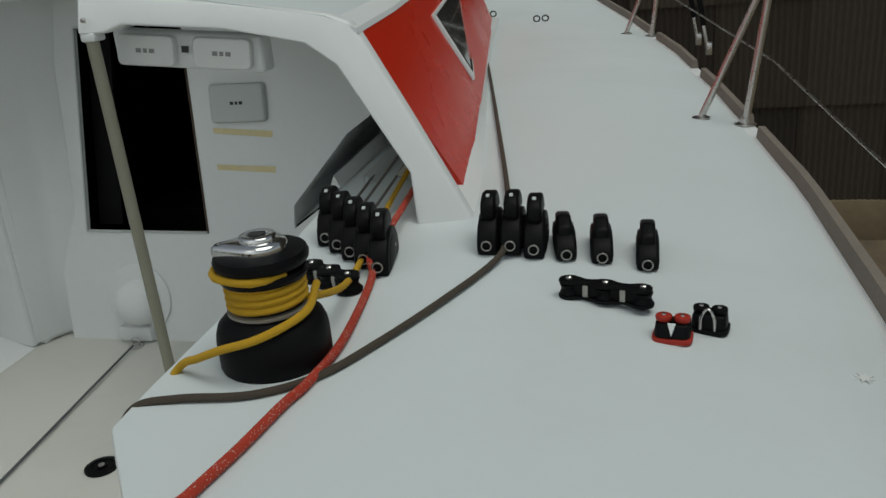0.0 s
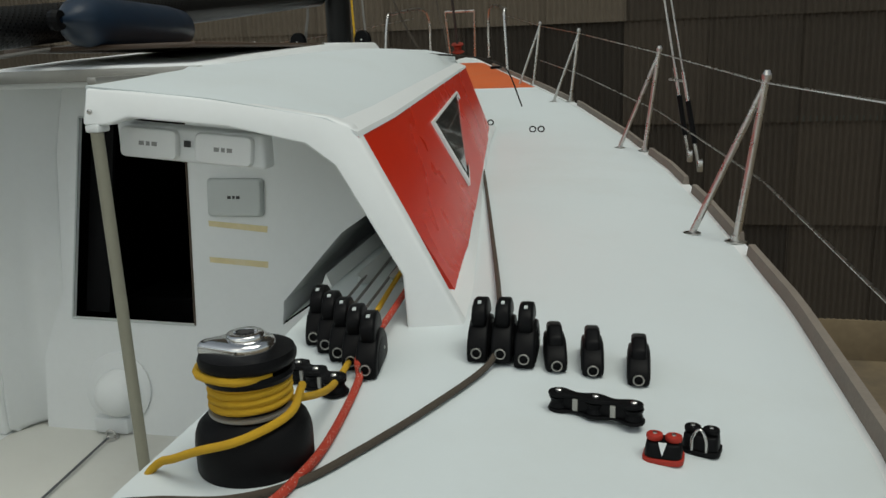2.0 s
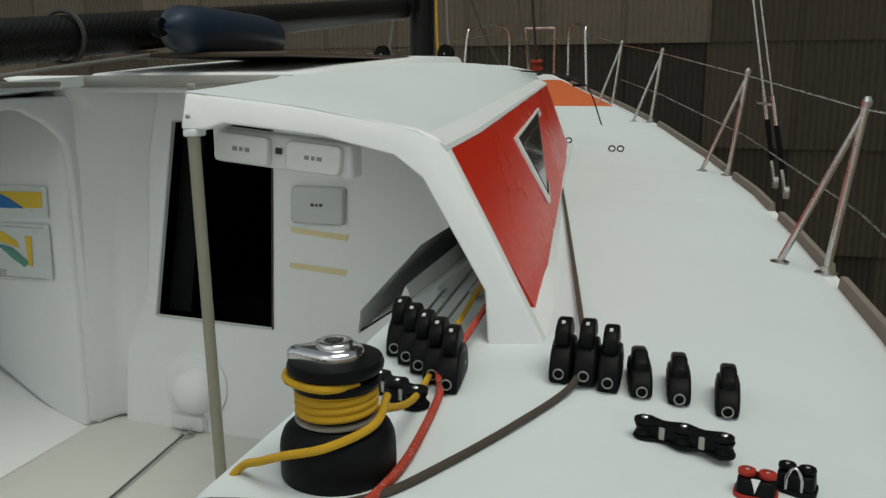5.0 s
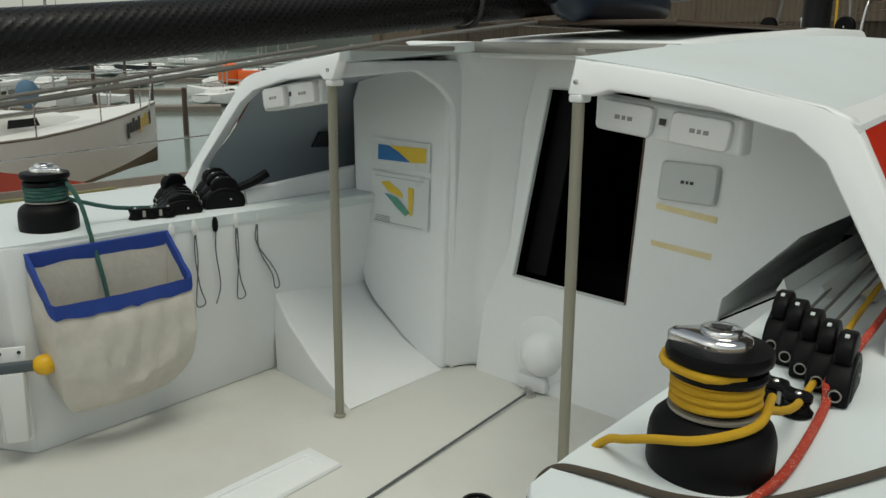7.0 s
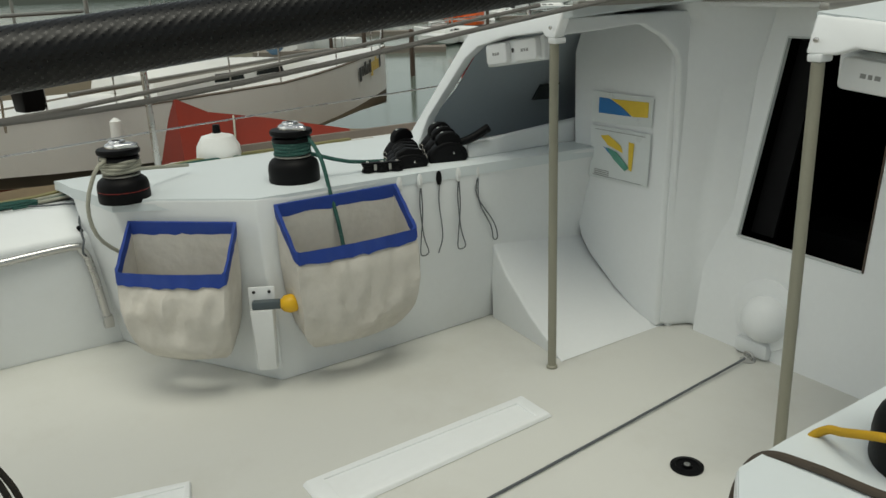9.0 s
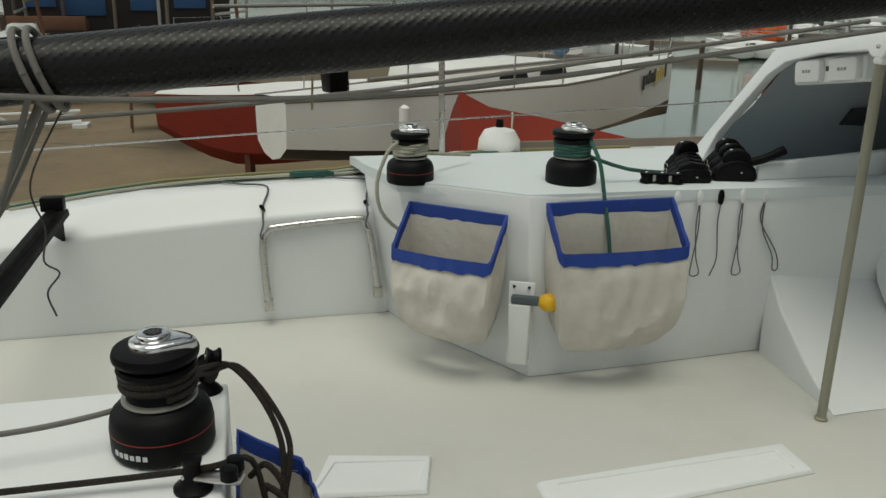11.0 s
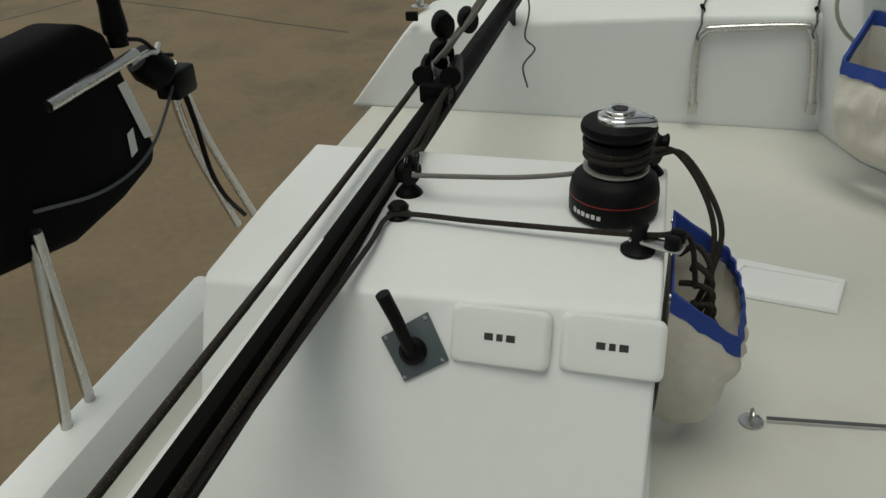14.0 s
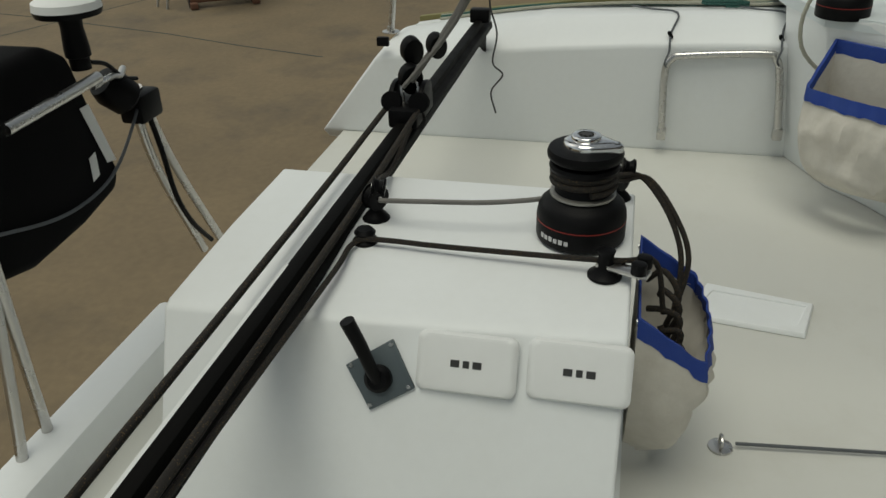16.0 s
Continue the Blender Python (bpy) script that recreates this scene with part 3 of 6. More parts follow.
    if side > 0:
        arch = [(0.505, 0.932), (0.500, 0.888), (1.10, 0.900), (1.12, 0.932)]
    mesh("hood_flank", *prism([(side * 0.385, y, z) for y, z in arch], (-side * 0.025, 0, 0)), GEL, hood, "white arched flank of the hood beside the hatch", bevel=0.006, segs=3)
    if side > 0:
        near = [(0.76, 1.05, 0.507), (0.62, 1.06, 0.46), (0.424, 1.062, 0.325), (0.428, 1.068, 0.38), (0.588, 1.093, 0.56), (0.70, 1.11, 0.64)]
        far = [(0.70, 1.72, 0.515), (0.60, 1.72, 0.47), (0.50, 1.72, 0.42), (0.51, 1.72, 0.46), (0.62, 1.72, 0.62), (0.66, 1.72, 0.72)]
        mesh("alcove_cheek", *loft([near, far], closed=False, caps=False), INNER, hood, "grey sloping alcove lining")
        for k in range(3):
            x = 0.66 + 0.07 * k
            mesh("rope_gutter", *loft([[(x, 0.75 + 0.03 * k, 0.517), (x + 0.012, 0.75, 0.545), (x + 0.024, 0.75 + 0.03 * k, 0.517)], [(x - 0.02, 1.70, 0.52), (x - 0.008, 1.70, 0.56), (x + 0.004, 1.70, 0.52)]]), INNER, hood)
    else:
        mesh("rope_ledge", *loft([[(-0.79, 0.53, 0.514), (-0.795, 0.53, 0.556), (-0.815, 0.54, 0.56), (-0.825, 0.54, 0.514)], [(-0.79, 1.01, 0.514), (-0.795, 1.01, 0.590), (-0.815, 1.02, 0.594), (-0.825, 1.02, 0.514)]]), GEL, hood, "white rope ledge on the coaming", bevel=0.006)
    bracket = mesh("pole_bracket", *box(side * 0.35 - 0.014, side * 0.35 + 0.014, 0.478, 0.515, 0.874, 0.889), GEL, hood, bevel=0.004)
    for z in (0.912,):
        mesh("bolt", *lathe([(0.005, 0), (0.005, 0.003), (0.002, 0.004)], 10), STEEL, hood, m=frame_of(mir((0.352, 0.478, z)), (1, 0, 0), (0, 0, 1)))

# white garage round the companion hatch, rails and the sloping cabin front
ctop = thing("hatch_garage", "white raised hatch garage with alloy rails on the cabin top", "hatch garage")
secs = []
for y, z, w in ((0.99, 0.99, 0.33), (1.3, 1.01, 0.34), (2.0, 1.045, 0.36), (2.55, 1.05, 0.36), (2.72, 1.035, 0.30)):
    secs.append([(x + axis(y), y, z - d) for x, d in ((-w, 0.05), (-w + 0.03, 0.0), (w - 0.03, 0.0), (w, 0.05))])
mesh("garage", *loft(secs), GEL, ctop, "white moulded garage", bevel=0.012, segs=3)
fr = []
for y, z0, z1 in ((2.6, 0.70, 1.01), (3.25, 0.62, 0.985), (3.6, 0.60, 0.93), (4.0, 0.62, 0.82), (4.5, 0.66, 0.68)):
    w = interp(y, (2.6, 3.25, 4.0, 4.5), (0.40, 0.56, 0.52, 0.3))
    fr.append([(x + axis(y), y, z) for x, z in ((-w - 0.06, z0), (-w, z1 - 0.04), (-w * 0.5, z1), (w * 0.5, z1), (w, z1 - 0.04), (w + 0.06, z0))])
mesh("cabin_nose", *loft(fr), DECK, ctop, "pale grey sloping cabin front", bevel=0.01)
mesh("hatch_board", *box(-0.27, 0.27, 1.02, 1.9, 1.03, 1.042), WOODDARK, ctop, "dark sliding hatch board", bevel=0.004)
for side in (1, -1):
    block("hatch_rail", side * 0.325 - 0.010, side * 0.325 + 0.010, 0.53, 1.0, 0.958, 0.972, ALLOY, ctop, "alloy hatch rail", bevel=0.003)
block("hatch_lip", -0.31, 0.31, 0.955, 0.975, 0.955, 0.985, ALLOY, ctop, bevel=0.003)
block("hood_trim", 0.12, 0.33, 0.93, 0.99, 0.93, 0.955, GEL, ctop, bevel=0.004)


# ---- the yard, the shed, the harbour ----
GROUND, SEA = -2.9, -3.6
ground = mesh("ground", *prism([(-62, -90, GROUND), (90, -90, GROUND), (90, 60, GROUND), (-15, 60, GROUND), (-16.5, 13, GROUND), (-22, 7, GROUND), (-46, -9, GROUND), (-62, -30, GROUND)], (0, 0, -1.5)), CONCRETE)
tagged(ground, "brown dusty concrete boatyard ground with dark stains", "ground", kind="structure")
water = mesh("water", *prism([(-3000, -3000, SEA), (3000, -3000, SEA), (3000, 3000, SEA), (-3000, 3000, SEA)], (0, 0, -0.5)), WATER)
tagged(water, "calm grey-green harbour water", "water", kind="structure")
rng = random.Random(7)
for a, b in (((-9, -14), (-30, -7)), ((-12, -6), (-16, -22)), ((-20, -3), (-27, -20)), ((-8, -9), (-6, -26))):
    v0, v1 = Vector((*a, GROUND + 0.004)), Vector((*b, GROUND + 0.004))
    pts = [v0.lerp(v1, k / 9) + Vector((rng.uniform(-0.12, 0.12), rng.uniform(-0.12, 0.12), 0)) for k in range(10)]
    sd = (v1 - v0).cross(Vector((0, 0, 1))).normalized() * 0.02
    crack = mesh("ground_joint", *loft([[p + sd, p - sd, p - sd - Vector((0, 0, 0.003)), p + sd - Vector((0, 0, 0.003))] for p in pts]), TREES)
    tagged(crack, "thin dark joint in the concrete ground", "ground joint", kind="structure")

# shed of corrugated sheets beyond the bow: every sheet its own piece
shed = thing("shed", "tall shed clad in weathered brown corrugated sheets", "shed", at=(0, 9.7, 0))


def sheet_mesh(name, material):
    n, w, h = 84, 1.02, 1.30
    v, f = [], []
    for z, lift in ((0.0, -0.022), (h, 0.0)):
        for k in range(n + 1):
            v.append((w * k / n - w / 2, lift - 0.014 * math.cos(2 * math.pi * 14 * k / n), z))
    f += [(k, k + 1, n + 2 + k, n + 1 + k) for k in range(n)]
    me = bpy.data.meshes.new(name)
    me.from_pydata(v, [], f)
    for p in me.polygons:
        p.use_smooth = True
    me.materials.append(material)
    return me


for tone in (SHED, SHED_PALE):
    nt = tone.node_tree
    info = nt.nodes.new("ShaderNodeObjectInfo")
    mr = nt.nodes.new("ShaderNodeMapRange")
    mr.inputs["To Min"].default_value, mr.inputs["To Max"].default_value = 0.6, 1.35
    nt.links.new(info.outputs["Random"], mr.inputs["Value"])
    bsdf = nt.nodes["Principled BSDF"]
    old = bsdf.inputs["Base Color"].links[0].from_socket
    sc = nt.nodes.new("ShaderNodeVectorMath")
    sc.operation = "SCALE"
    nt.links.new(old, sc.inputs[0])
    nt.links.new(mr.outputs[0], sc.inputs["Scale"])
    nt.links.new(sc.outputs[0], bsdf.inputs["Base Color"])
SHEETS = (sheet_mesh("sheet", SHED), sheet_mesh("sheet", SHED_PALE))
for row in range(9):
    for col in range(30):
        x = -9.3 + col
        z = -2.4 + 1.25 * row
        ob = new("sheet", SHEETS[1 if x < -2.3 and row > 1 or row in (3, 4) and x < 0.8 else 0])
        ob.parent = shed
        ob.matrix_local = pose(x, rng.uniform(-0.012, 0.012), z - 0.04, 0, 0, 0)
block("shed_frame", -9.8, 20.8, 0.07, 0.3, -2.9, 10.5, TREES, shed)
block("shed_plinth", -9.8, 20.8, -0.06, 0.07, -2.9, -2.38, CONCRETE, shed)
# dark strips added in place of the shade where the sheets lap
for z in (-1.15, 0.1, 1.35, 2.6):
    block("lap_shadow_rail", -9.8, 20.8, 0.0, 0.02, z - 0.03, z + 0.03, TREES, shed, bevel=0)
block("corner_post", -10.0, -9.8, -0.08, 0.1, -2.9, 10.5, SHED_PALE, shed)
block("side_wall", -9.98, -9.8, 0.3, 14.0, -2.9, 10.5, SHED, shed)


def hull_rings(L, B, D, sheer_up=0.25, flare=0.85, n=11, transom=0.6, stern=0.5):
    rings = []
    for k in range(n):
        f = k / (n - 1)
        b = B / 2 * (transom + (1 - transom) * math.sin(math.pi * min(1, f * 1.25) / 2)) if f < 0.42 else B / 2 * max(0.015, 1 - ((f - 0.42) / 0.58) ** 1.7) * (transom + (1 - transom) * math.sin(math.pi * min(1, 0.42 * 1.25) / 2) if f < 0.0 else 0.95)
        z = sheer_up * f * f
        d = D * (stern + (1 - stern) * math.sin(math.pi / 2 * min(1.0, f * 2.6)))
        y = L * f
        half = [(b, z), (b * 0.985, z - d * 0.45), (b * 0.94, z - d * 0.74), (b * flare * 0.6, z - d * 0.93), (0.0, z - d)]
        rings.append([(x, y, q) for x, q in half] + [(-x, y, q) for x, q in half[-2::-1]])
    return rings


def far_boat(label, stern, heading, L, B, D, hullmat, z, bottom=None, cabin=True, mast=True, group="boats in the harbour", deckmat=None, gear=True, keel=0.0, stern_d=0.5):
    """A neighbouring boat: hull, bottom paint, deck, cabin with windows, spars, rails."""
    b = thing("boat", label, "boat", group, (stern[0], stern[1], z), (0, 0, heading))
    R = hull_rings(L, B, D, stern=stern_d, transom=0.32 if stern_d > 0.6 else 0.6)
    if bottom:
        for cutr in ([r[:3] for r in R], [r[6:] for r in R]):
            mesh("topside", *loft(cutr, closed=False, caps=False), hullmat, b, smooth=True)
    else:
        mesh("hull", *loft(R, closed=False, caps=False), hullmat, b, smooth=True)
    mesh("transom", R[0], [tuple(range(9))], hullmat, b)
    if bottom:
        mesh("bottom_paint", *loft([r[2:7] for r in R], closed=False, caps=False), bottom, b, smooth=True)
    dk = [[(r[0][0] * (1 - 2 * k / 6) * 0.985, r[0][1], r[0][2] + 0.01 + 0.05 * (1 - (1 - 2 * k / 6) ** 2)) for k in range(7)] for r in R]
    mesh("deck", *loft(dk, closed=False, caps=False), deckmat or BOAT_WHITE, b, smooth=True)
    if cabin:
        c = []
        for f, hgt, wd in ((0.28, 0.34, 0.5), (0.34, 0.40, 0.52), (0.5, 0.36, 0.5), (0.66, 0.20, 0.38), (0.74, 0.05, 0.2)):
            zz = 0.25 * f * f
            c.append([(s * B / 2 * wd * q, L * f, zz + hgt * t) for s, q, t in ((1, 1.1, 0), (1, 0.95, 0.8), (1, 0.7, 1), (-1, 0.7, 1), (-1, 0.95, 0.8), (-1, 1.1, 0))])
        cab = mesh("cabin", *loft(c), deckmat or BOAT_WHITE, b, bevel=0.02)
        for s in (1, -1):
            for f in (0.40, 0.50):
                w = B / 2 * 0.525
                mesh("window", *prism([(s * w, L * f, 0.12 + 0.25 * f * f), (s * w, L * (f + 0.07), 0.12 + 0.25 * f * f), (s * w * 0.985, L * (f + 0.065), 0.24 + 0.25 * f * f), (s * w * 0.985, L * (f + 0.005), 0.24 + 0.25 * f * f)], (s * 0.012, 0, 0)), GLASS_DARK, b)
    if mast:
        tube("mast", [(0, L * 0.55, 0.2), (0, L * 0.54, L * 1.25)], 0.06, ALLOY, b, segs=8)
        tube("boom", [(0, L * 0.54, 0.9), (0, L * 0.14, 0.85)], 0.05, ALLOY, b, segs=8)
    if gear:
        for s in (1, -1):
            pts = []
            for k in range(6):
                r = R[1 + int(k * 1.6)]
                x, y, q = r[0]
                tube("stanchion", [(s * x * 0.96, y, q), (s * x * 0.96, y, q + 0.55)], 0.012, STEEL, b, segs=6)
                pts.append((s * x * 0.96, y, q + 0.54))
            tube("lifeline", pts, 0.006, STEEL, b, segs=5, steps=1)
            tube("toe_rail", [(s * r[0][0] * 0.99, r[0][1], r[0][2] + 0.02) for r in R], 0.02, TOERAIL, b, segs=5, steps=1)
    if keel:
        mesh("fin_keel", *loft([[(-0.1, L * 0.40, -D * 0.95), (0.1, L * 0.40, -D * 0.95), (0.1, L * 0.6, -D * 0.95), (-0.1, L * 0.6, -D * 0.95)], [(-0.07, L * 0.43, -keel), (0.07, L * 0.43, -keel), (0.07, L * 0.56, -keel), (-0.07, L * 0.56, -keel)]]), bottom or hullmat, b, bevel=0.02)
    return b


# the white racing boat alongside
pd = far_boat("white racing boat with its name on the bow, on the hard", (-10.30, -0.55), 24.4, 8.75, 2.9, 1.12, BOAT_WHITE, -0.48, bottom=BOAT_NAVY, mast=False, group="boats ashore", keel=2.42, stern_d=0.74)
pm = Matrix.Translation((-10.30, -0.55, -0.48)) @ pose(0, 0, 0, 0, 0, 24.4)
tube("boom", [(0.1, 0.6, 0.62), (0.0, 5.0, 0.78)], 0.06, ALLOY, pd, "alloy boom", segs=10)
tube("spinnaker_pole", [(0.95, 1.0, 0.30), (0.75, 6.2, 0.42)], 0.035, ALLOY, pd, segs=8)
mesh("sail_cover", *lathe([(0.05, 0.0), (0.16, 0.1), (0.18, 0.30), (0.12, 0.42), (0.03, 0.46)], 14), SKIPBLUE, pd, "blue cover", smooth=True, m=pose(-0.2, 5.8, 0.35))
mesh("outboard", *loft([[(-0.12, -0.18, 0.0), (0.12, -0.18, 0.0), (0.12, 0.1, 0.0), (-0.12, 0.1, 0.0)], [(-0.14, -0.2, 0.3), (0.14, -0.2, 0.3), (0.12, 0.12, 0.34), (-0.12, 0.12, 0.34)], [(-0.08, -0.12, 0.45), (0.08, -0.12, 0.45), (0.08, 0.08, 0.45), (-0.08, 0.08, 0.45)]]), BLACK, pd, "black outboard cowl", bevel=0.03, m=pose(0.55, 0.75, 0.12))
mesh("side_fender", *lathe([(0.02, -0.02), (0.07, -0.06), (0.08, -0.3), (0.07, -0.5), (0.02, -0.54)], 14), BOAT_WHITE, pd, smooth=True, m=pose(1.36, 1.3, 0.02))
tube("pushpit", [(1.1, 0.05, 0.0), (1.1, 0.0, 0.6), (0.0, -0.05, 0.62), (-1.1, 0.0, 0.6), (-1.1, 0.05, 0.0)], 0.015, STEEL, pd, segs=7)
tube("pulpit", [(0.45, 8.0, 0.2), (0.40, 8.2, 0.75), (0.0, 8.85, 0.85), (-0.40, 8.2, 0.75), (-0.45, 8.0, 0.2)], 0.015, STEEL, pd, segs=7)
# unreadable name on the bow, as plain strokes set into the run of the topsides
R = hull_rings(8.75, 2.9, 1.12, n=41, stern=0.74)
for f0, inks in ((0.80, (INK,) * 5), (0.885, (PYELLOW,) * 4 + (INK,))):
    a, c = R[int(f0 * 40)], R[min(40, int(f0 * 40) + 3)]
    p0, p1 = Vector(a[0]).lerp(Vector(a[1]), 0.45), Vector(c[0]).lerp(Vector(c[1]), 0.45)
    fm = frame_of(p0.lerp(p1, 0.5), p1 - p0, Vector(a[0]) - Vector(a[1]))
    for k, ink in enumerate(inks):
        low = -0.16 if k == 0 else -0.08
        high = 0.16 if k in (2, 4) else 0.10
        mesh("name_bar", *box(-0.055, 0.055, low, high, -0.004, 0.004), ink, pd, m=fm @ pose(-0.30 + 0.15 * k, 0, 0.03))

# cream hull with red bottom behind it, its stand, and the covered dinghy
far_boat("cream wooden boat with red bottom paint on the hard", (-19.5, -3.2), 27, 13.5, 3.6, 1.5, mat("cream topsides", (0.52, 0.47, 0.36), 0.45, var=0.08, scale=0.8), -0.35, bottom=BRICK_RED, cabin=True, mast=True, group="boats ashore", deckmat=WOODDARK, keel=2.25)
red = thing("red_hull", "red-painted boat hull propped on the hard", "boat hull", "boats ashore", (-15.4, -2.5, -0.95), (0, 0, -4))
R = hull_rings(4.6, 2.2, 1.5, transom=0.35)
mesh("hull", *loft(R, closed=False, caps=False), BRICK_RED, red, smooth=True)
mesh("deck", [p for r in R for p in (r[0], r[8])], [(2 * k, 2 * k + 1, 2 * k + 3, 2 * k + 2) for k in range(len(R) - 1)], BOAT_WHITE, red)
for x in (-0.7, 0.7):
    block("prop", x - 0.05, x + 0.05, 1.6, 1.7, -1.95, -0.9, RUST, red, bevel=0)
tp = thing("covered_dinghy", "dinghy under a brick-red tented cover", "dinghy")
ridge = [Vector((-8.05, 1.55, -0.12)), Vector((-8.0, 1.9, -0.30)), Vector((-7.85, 2.55, -0.42)), Vector((-7.6, 3.45, -0.62))]
rings = []
for k, p in enumerate(ridge):
    w, zl = (0.55, 0.62, 0.66, 0.5)[k], (-0.95, -1.0, -1.0, -0.95)[k]
    rings.append([(p.x + w * s, p.y - 0.1 * abs(s), p.z + (zl - p.z) * abs(s) ** (0.9 if k else 1.2)) for s in (1.0, 0.66, 0.33, 0.0, -0.33, -0.66, -1.0)])
mesh("cover", *loft(rings, closed=False, caps=False), BRICK_RED, tp, "brick-red canvas cover", smooth=True)
mesh("cover_front", rings[0], [tuple(range(7))], BRICK_RED, tp)
mesh("hull", *box(-8.5, -7.2, 1.5, 3.5, -1.4, -0.98), BOAT_WHITE, tp, bevel=0.08)
for y in (1.9, 3.1):
    block("trestle", -8.4, -7.3, y, y + 0.1, -2.9, -1.4, RUST, tp, bevel=0)
tube("lashing", [(-7.5, 2.0, -0.9), (-7.9, 2.15, -0.36), (-8.3, 2.2, -0.75)], 0.012, R_CREAM, tp)

# boat on a timber cradle across the yard
cr = far_boat("small dark-hulled yacht on a timber cradle", (-19.80, -12.20), -59.9, 6.2, 1.75, 0.78, BOAT_NAVY, -0.95, bottom=mat("grey bottom paint", (0.22, 0.21, 0.19), 0.8), mast=True, group="boats ashore", keel=1.6)
cd = thing("cradle", "dark timber cradle on the yard ground", "cradle", at=(-16.09, -10.08, GROUND), turn=(0, 0, -57))
for z, w in ((0.12, 0.72), (0.38, 0.68), (0.62, 0.62)):
    for y in (-0.75, 0.75):
        block("beam", -w, w, y - 0.08, y + 0.08, z, z + 0.13, RUST, cd, bevel=0.01)
for x in (-0.66, 0.66):
    block("runner", x - 0.08, x + 0.08, -1.0, 1.0, 0.02, 0.14, RUST, cd, bevel=0.01)
    for y in (-0.75, 0.75):
        tube("post", [(x, y, 0.1), (x * 0.95, y, 1.35)], 0.045, RUST, cd, segs=8)
        tube("brace", [(x * 0.5, y, 0.6), (x * 0.97, y, 1.2)], 0.03, RUST, cd, segs=8)
        mesh("wheel", *lathe([(0.09, -0.03), (0.10, 0), (0.09, 0.03)], 16), BLACK, cd, m=pose(x * 1.1, y, 0.1, 0, 90, 0))
dc = thing("deck_clutter", "white sheet bundled over the small yacht's deck", "cover sheet")
rings = []
for k in range(9):
    f = k / 8
    rings.append([Vector((-19.80, -12.20, -0.86)) + Matrix.Rotation(radians(-59.9), 3, "Z") @ Vector((0.62 * math.cos(a) * math.sin(math.pi * (0.1 + 0.8 * f)), 0.6 + 3.6 * f, 0.0 + abs(math.sin(a)) * (0.26 + 0.07 * math.sin(k * 2.1 + a * 3)))) for a in [math.pi * i / 10 for i in range(11)]])
mesh("sheet", *loft(rings, closed=False, caps=False), BOAT_WHITE, dc, smooth=True)
la = thing("ladder", "alloy ladder standing on the yard ground", "ladder", at=(-15.03, -10.94, GROUND), turn=(0, 0, 60))
for x in (-0.2, 0.2):
    tube("stile", [(x, 0, 0), (x, 0.35, 1.7)], 0.025, ALLOY, la, segs=8)
for k in range(6):
    tube("rung", [(-0.2, 0.05 + 0.055 * k, 0.22 + 0.26 * k), (0.2, 0.05 + 0.055 * k, 0.22 + 0.26 * k)], 0.014, ALLOY, la, segs=6)
sk = thing("skip", "faded blue steel skip with rubbish at the yard edge", "skip", at=(-32.17, -13.33, GROUND), turn=(0, 0, 20))
mesh("tub", *loft([[(-0.9, -1.0, 0.1), (0.9, -1.0, 0.1), (0.9, 1.0, 0.1), (-0.9, 1.0, 0.1)], [(-1.0, -1.25, 1.5), (1.0, -1.25, 1.5), (1.0, 1.25, 1.5), (-1.0, 1.25, 1.5)]]), SKIPBLUE, sk, bevel=0.03)
for y in (-0.6, 0.0, 0.6):
    block("rib", 0.93, 1.0, y - 0.05, y + 0.05, 0.2, 1.45, SKIPBLUE, sk)
mesh("heap", *lathe([(0.85, 1.45), (0.6, 1.65), (0.2, 1.8), (0.0, 1.82)], 9), ORANGE_PLASTIC, sk, "orange rubbish heap")
wb = thing("white_container", "white stacked crates at the yard edge", "container", at=(-30.06, -15.03, GROUND), turn=(0, 0, 25))
block("crate", -0.8, 0.8, -0.8, 0.8, 0.0, 1.1, BOAT_WHITE, wb, bevel=0.02)
block("crate", -0.75, 0.85, -0.7, 0.8, 1.1, 2.0, COVER, wb, bevel=0.02)
for k in range(3):
    block("slat", 0.8, 0.83, -0.78, 0.78, 0.2 + 0.3 * k, 0.3 + 0.3 * k, COVER_GREY, wb, bevel=0)
fm_ = thing("trailer_frame", "white steel trailer frame lying in the yard", "trailer frame")
F0 = Vector((-22.60, -8.20, GROUND))
F1 = Vector((-23.66, -5.45, GROUND))
tube("upright", [F0 + Vector((0, 0, 0.1)), F0 + Vector((-0.1, -0.1, 2.0))], 0.07, COVER, fm_, segs=8)
tube("upright", [F0 + Vector((-0.2, 0.4, 0.1)), F0 + Vector((-0.3, 0.3, 1.9))], 0.05, COVER, fm_, segs=8)
tube("rail", [F0 + Vector((0, 0, 0.15)), F1 + Vector((0, 0, 0.15))], 0.07, COVER, fm_, segs=8)
tube("rail", [F0 + Vector((0, 0, 0.5)), F1 + Vector((0, 0, 0.45))], 0.05, COVER, fm_, segs=8)
tube("strut", [F0 + Vector((0, 0, 1.2)), F0.lerp(F1, 0.35) + Vector((0, 0, 0.3))], 0.05, COVER, fm_, segs=8)
tube("strut", [F0.lerp(F1, 0.6) + Vector((0, 0, 0.15)), F1 + Vector((0, 0, 0.45))], 0.04, COVER, fm_, segs=8)
mesh("foot", *box(-0.3, 0.3, -0.2, 0.2, 0.0, 0.1), COVER, fm_, m=Matrix.Translation(F1))
ti = thing("timber_stack", "stack of grey timber on the ground", "timber", at=(-25.61, -12.26, GROUND), turn=(0, 0, 70))
for k in range(3):
    block("baulk", -1.0, 1.0, -0.3 + 0.22 * k, -0.12 + 0.22 * k, 0.0, 0.18, TOERAIL, ti)
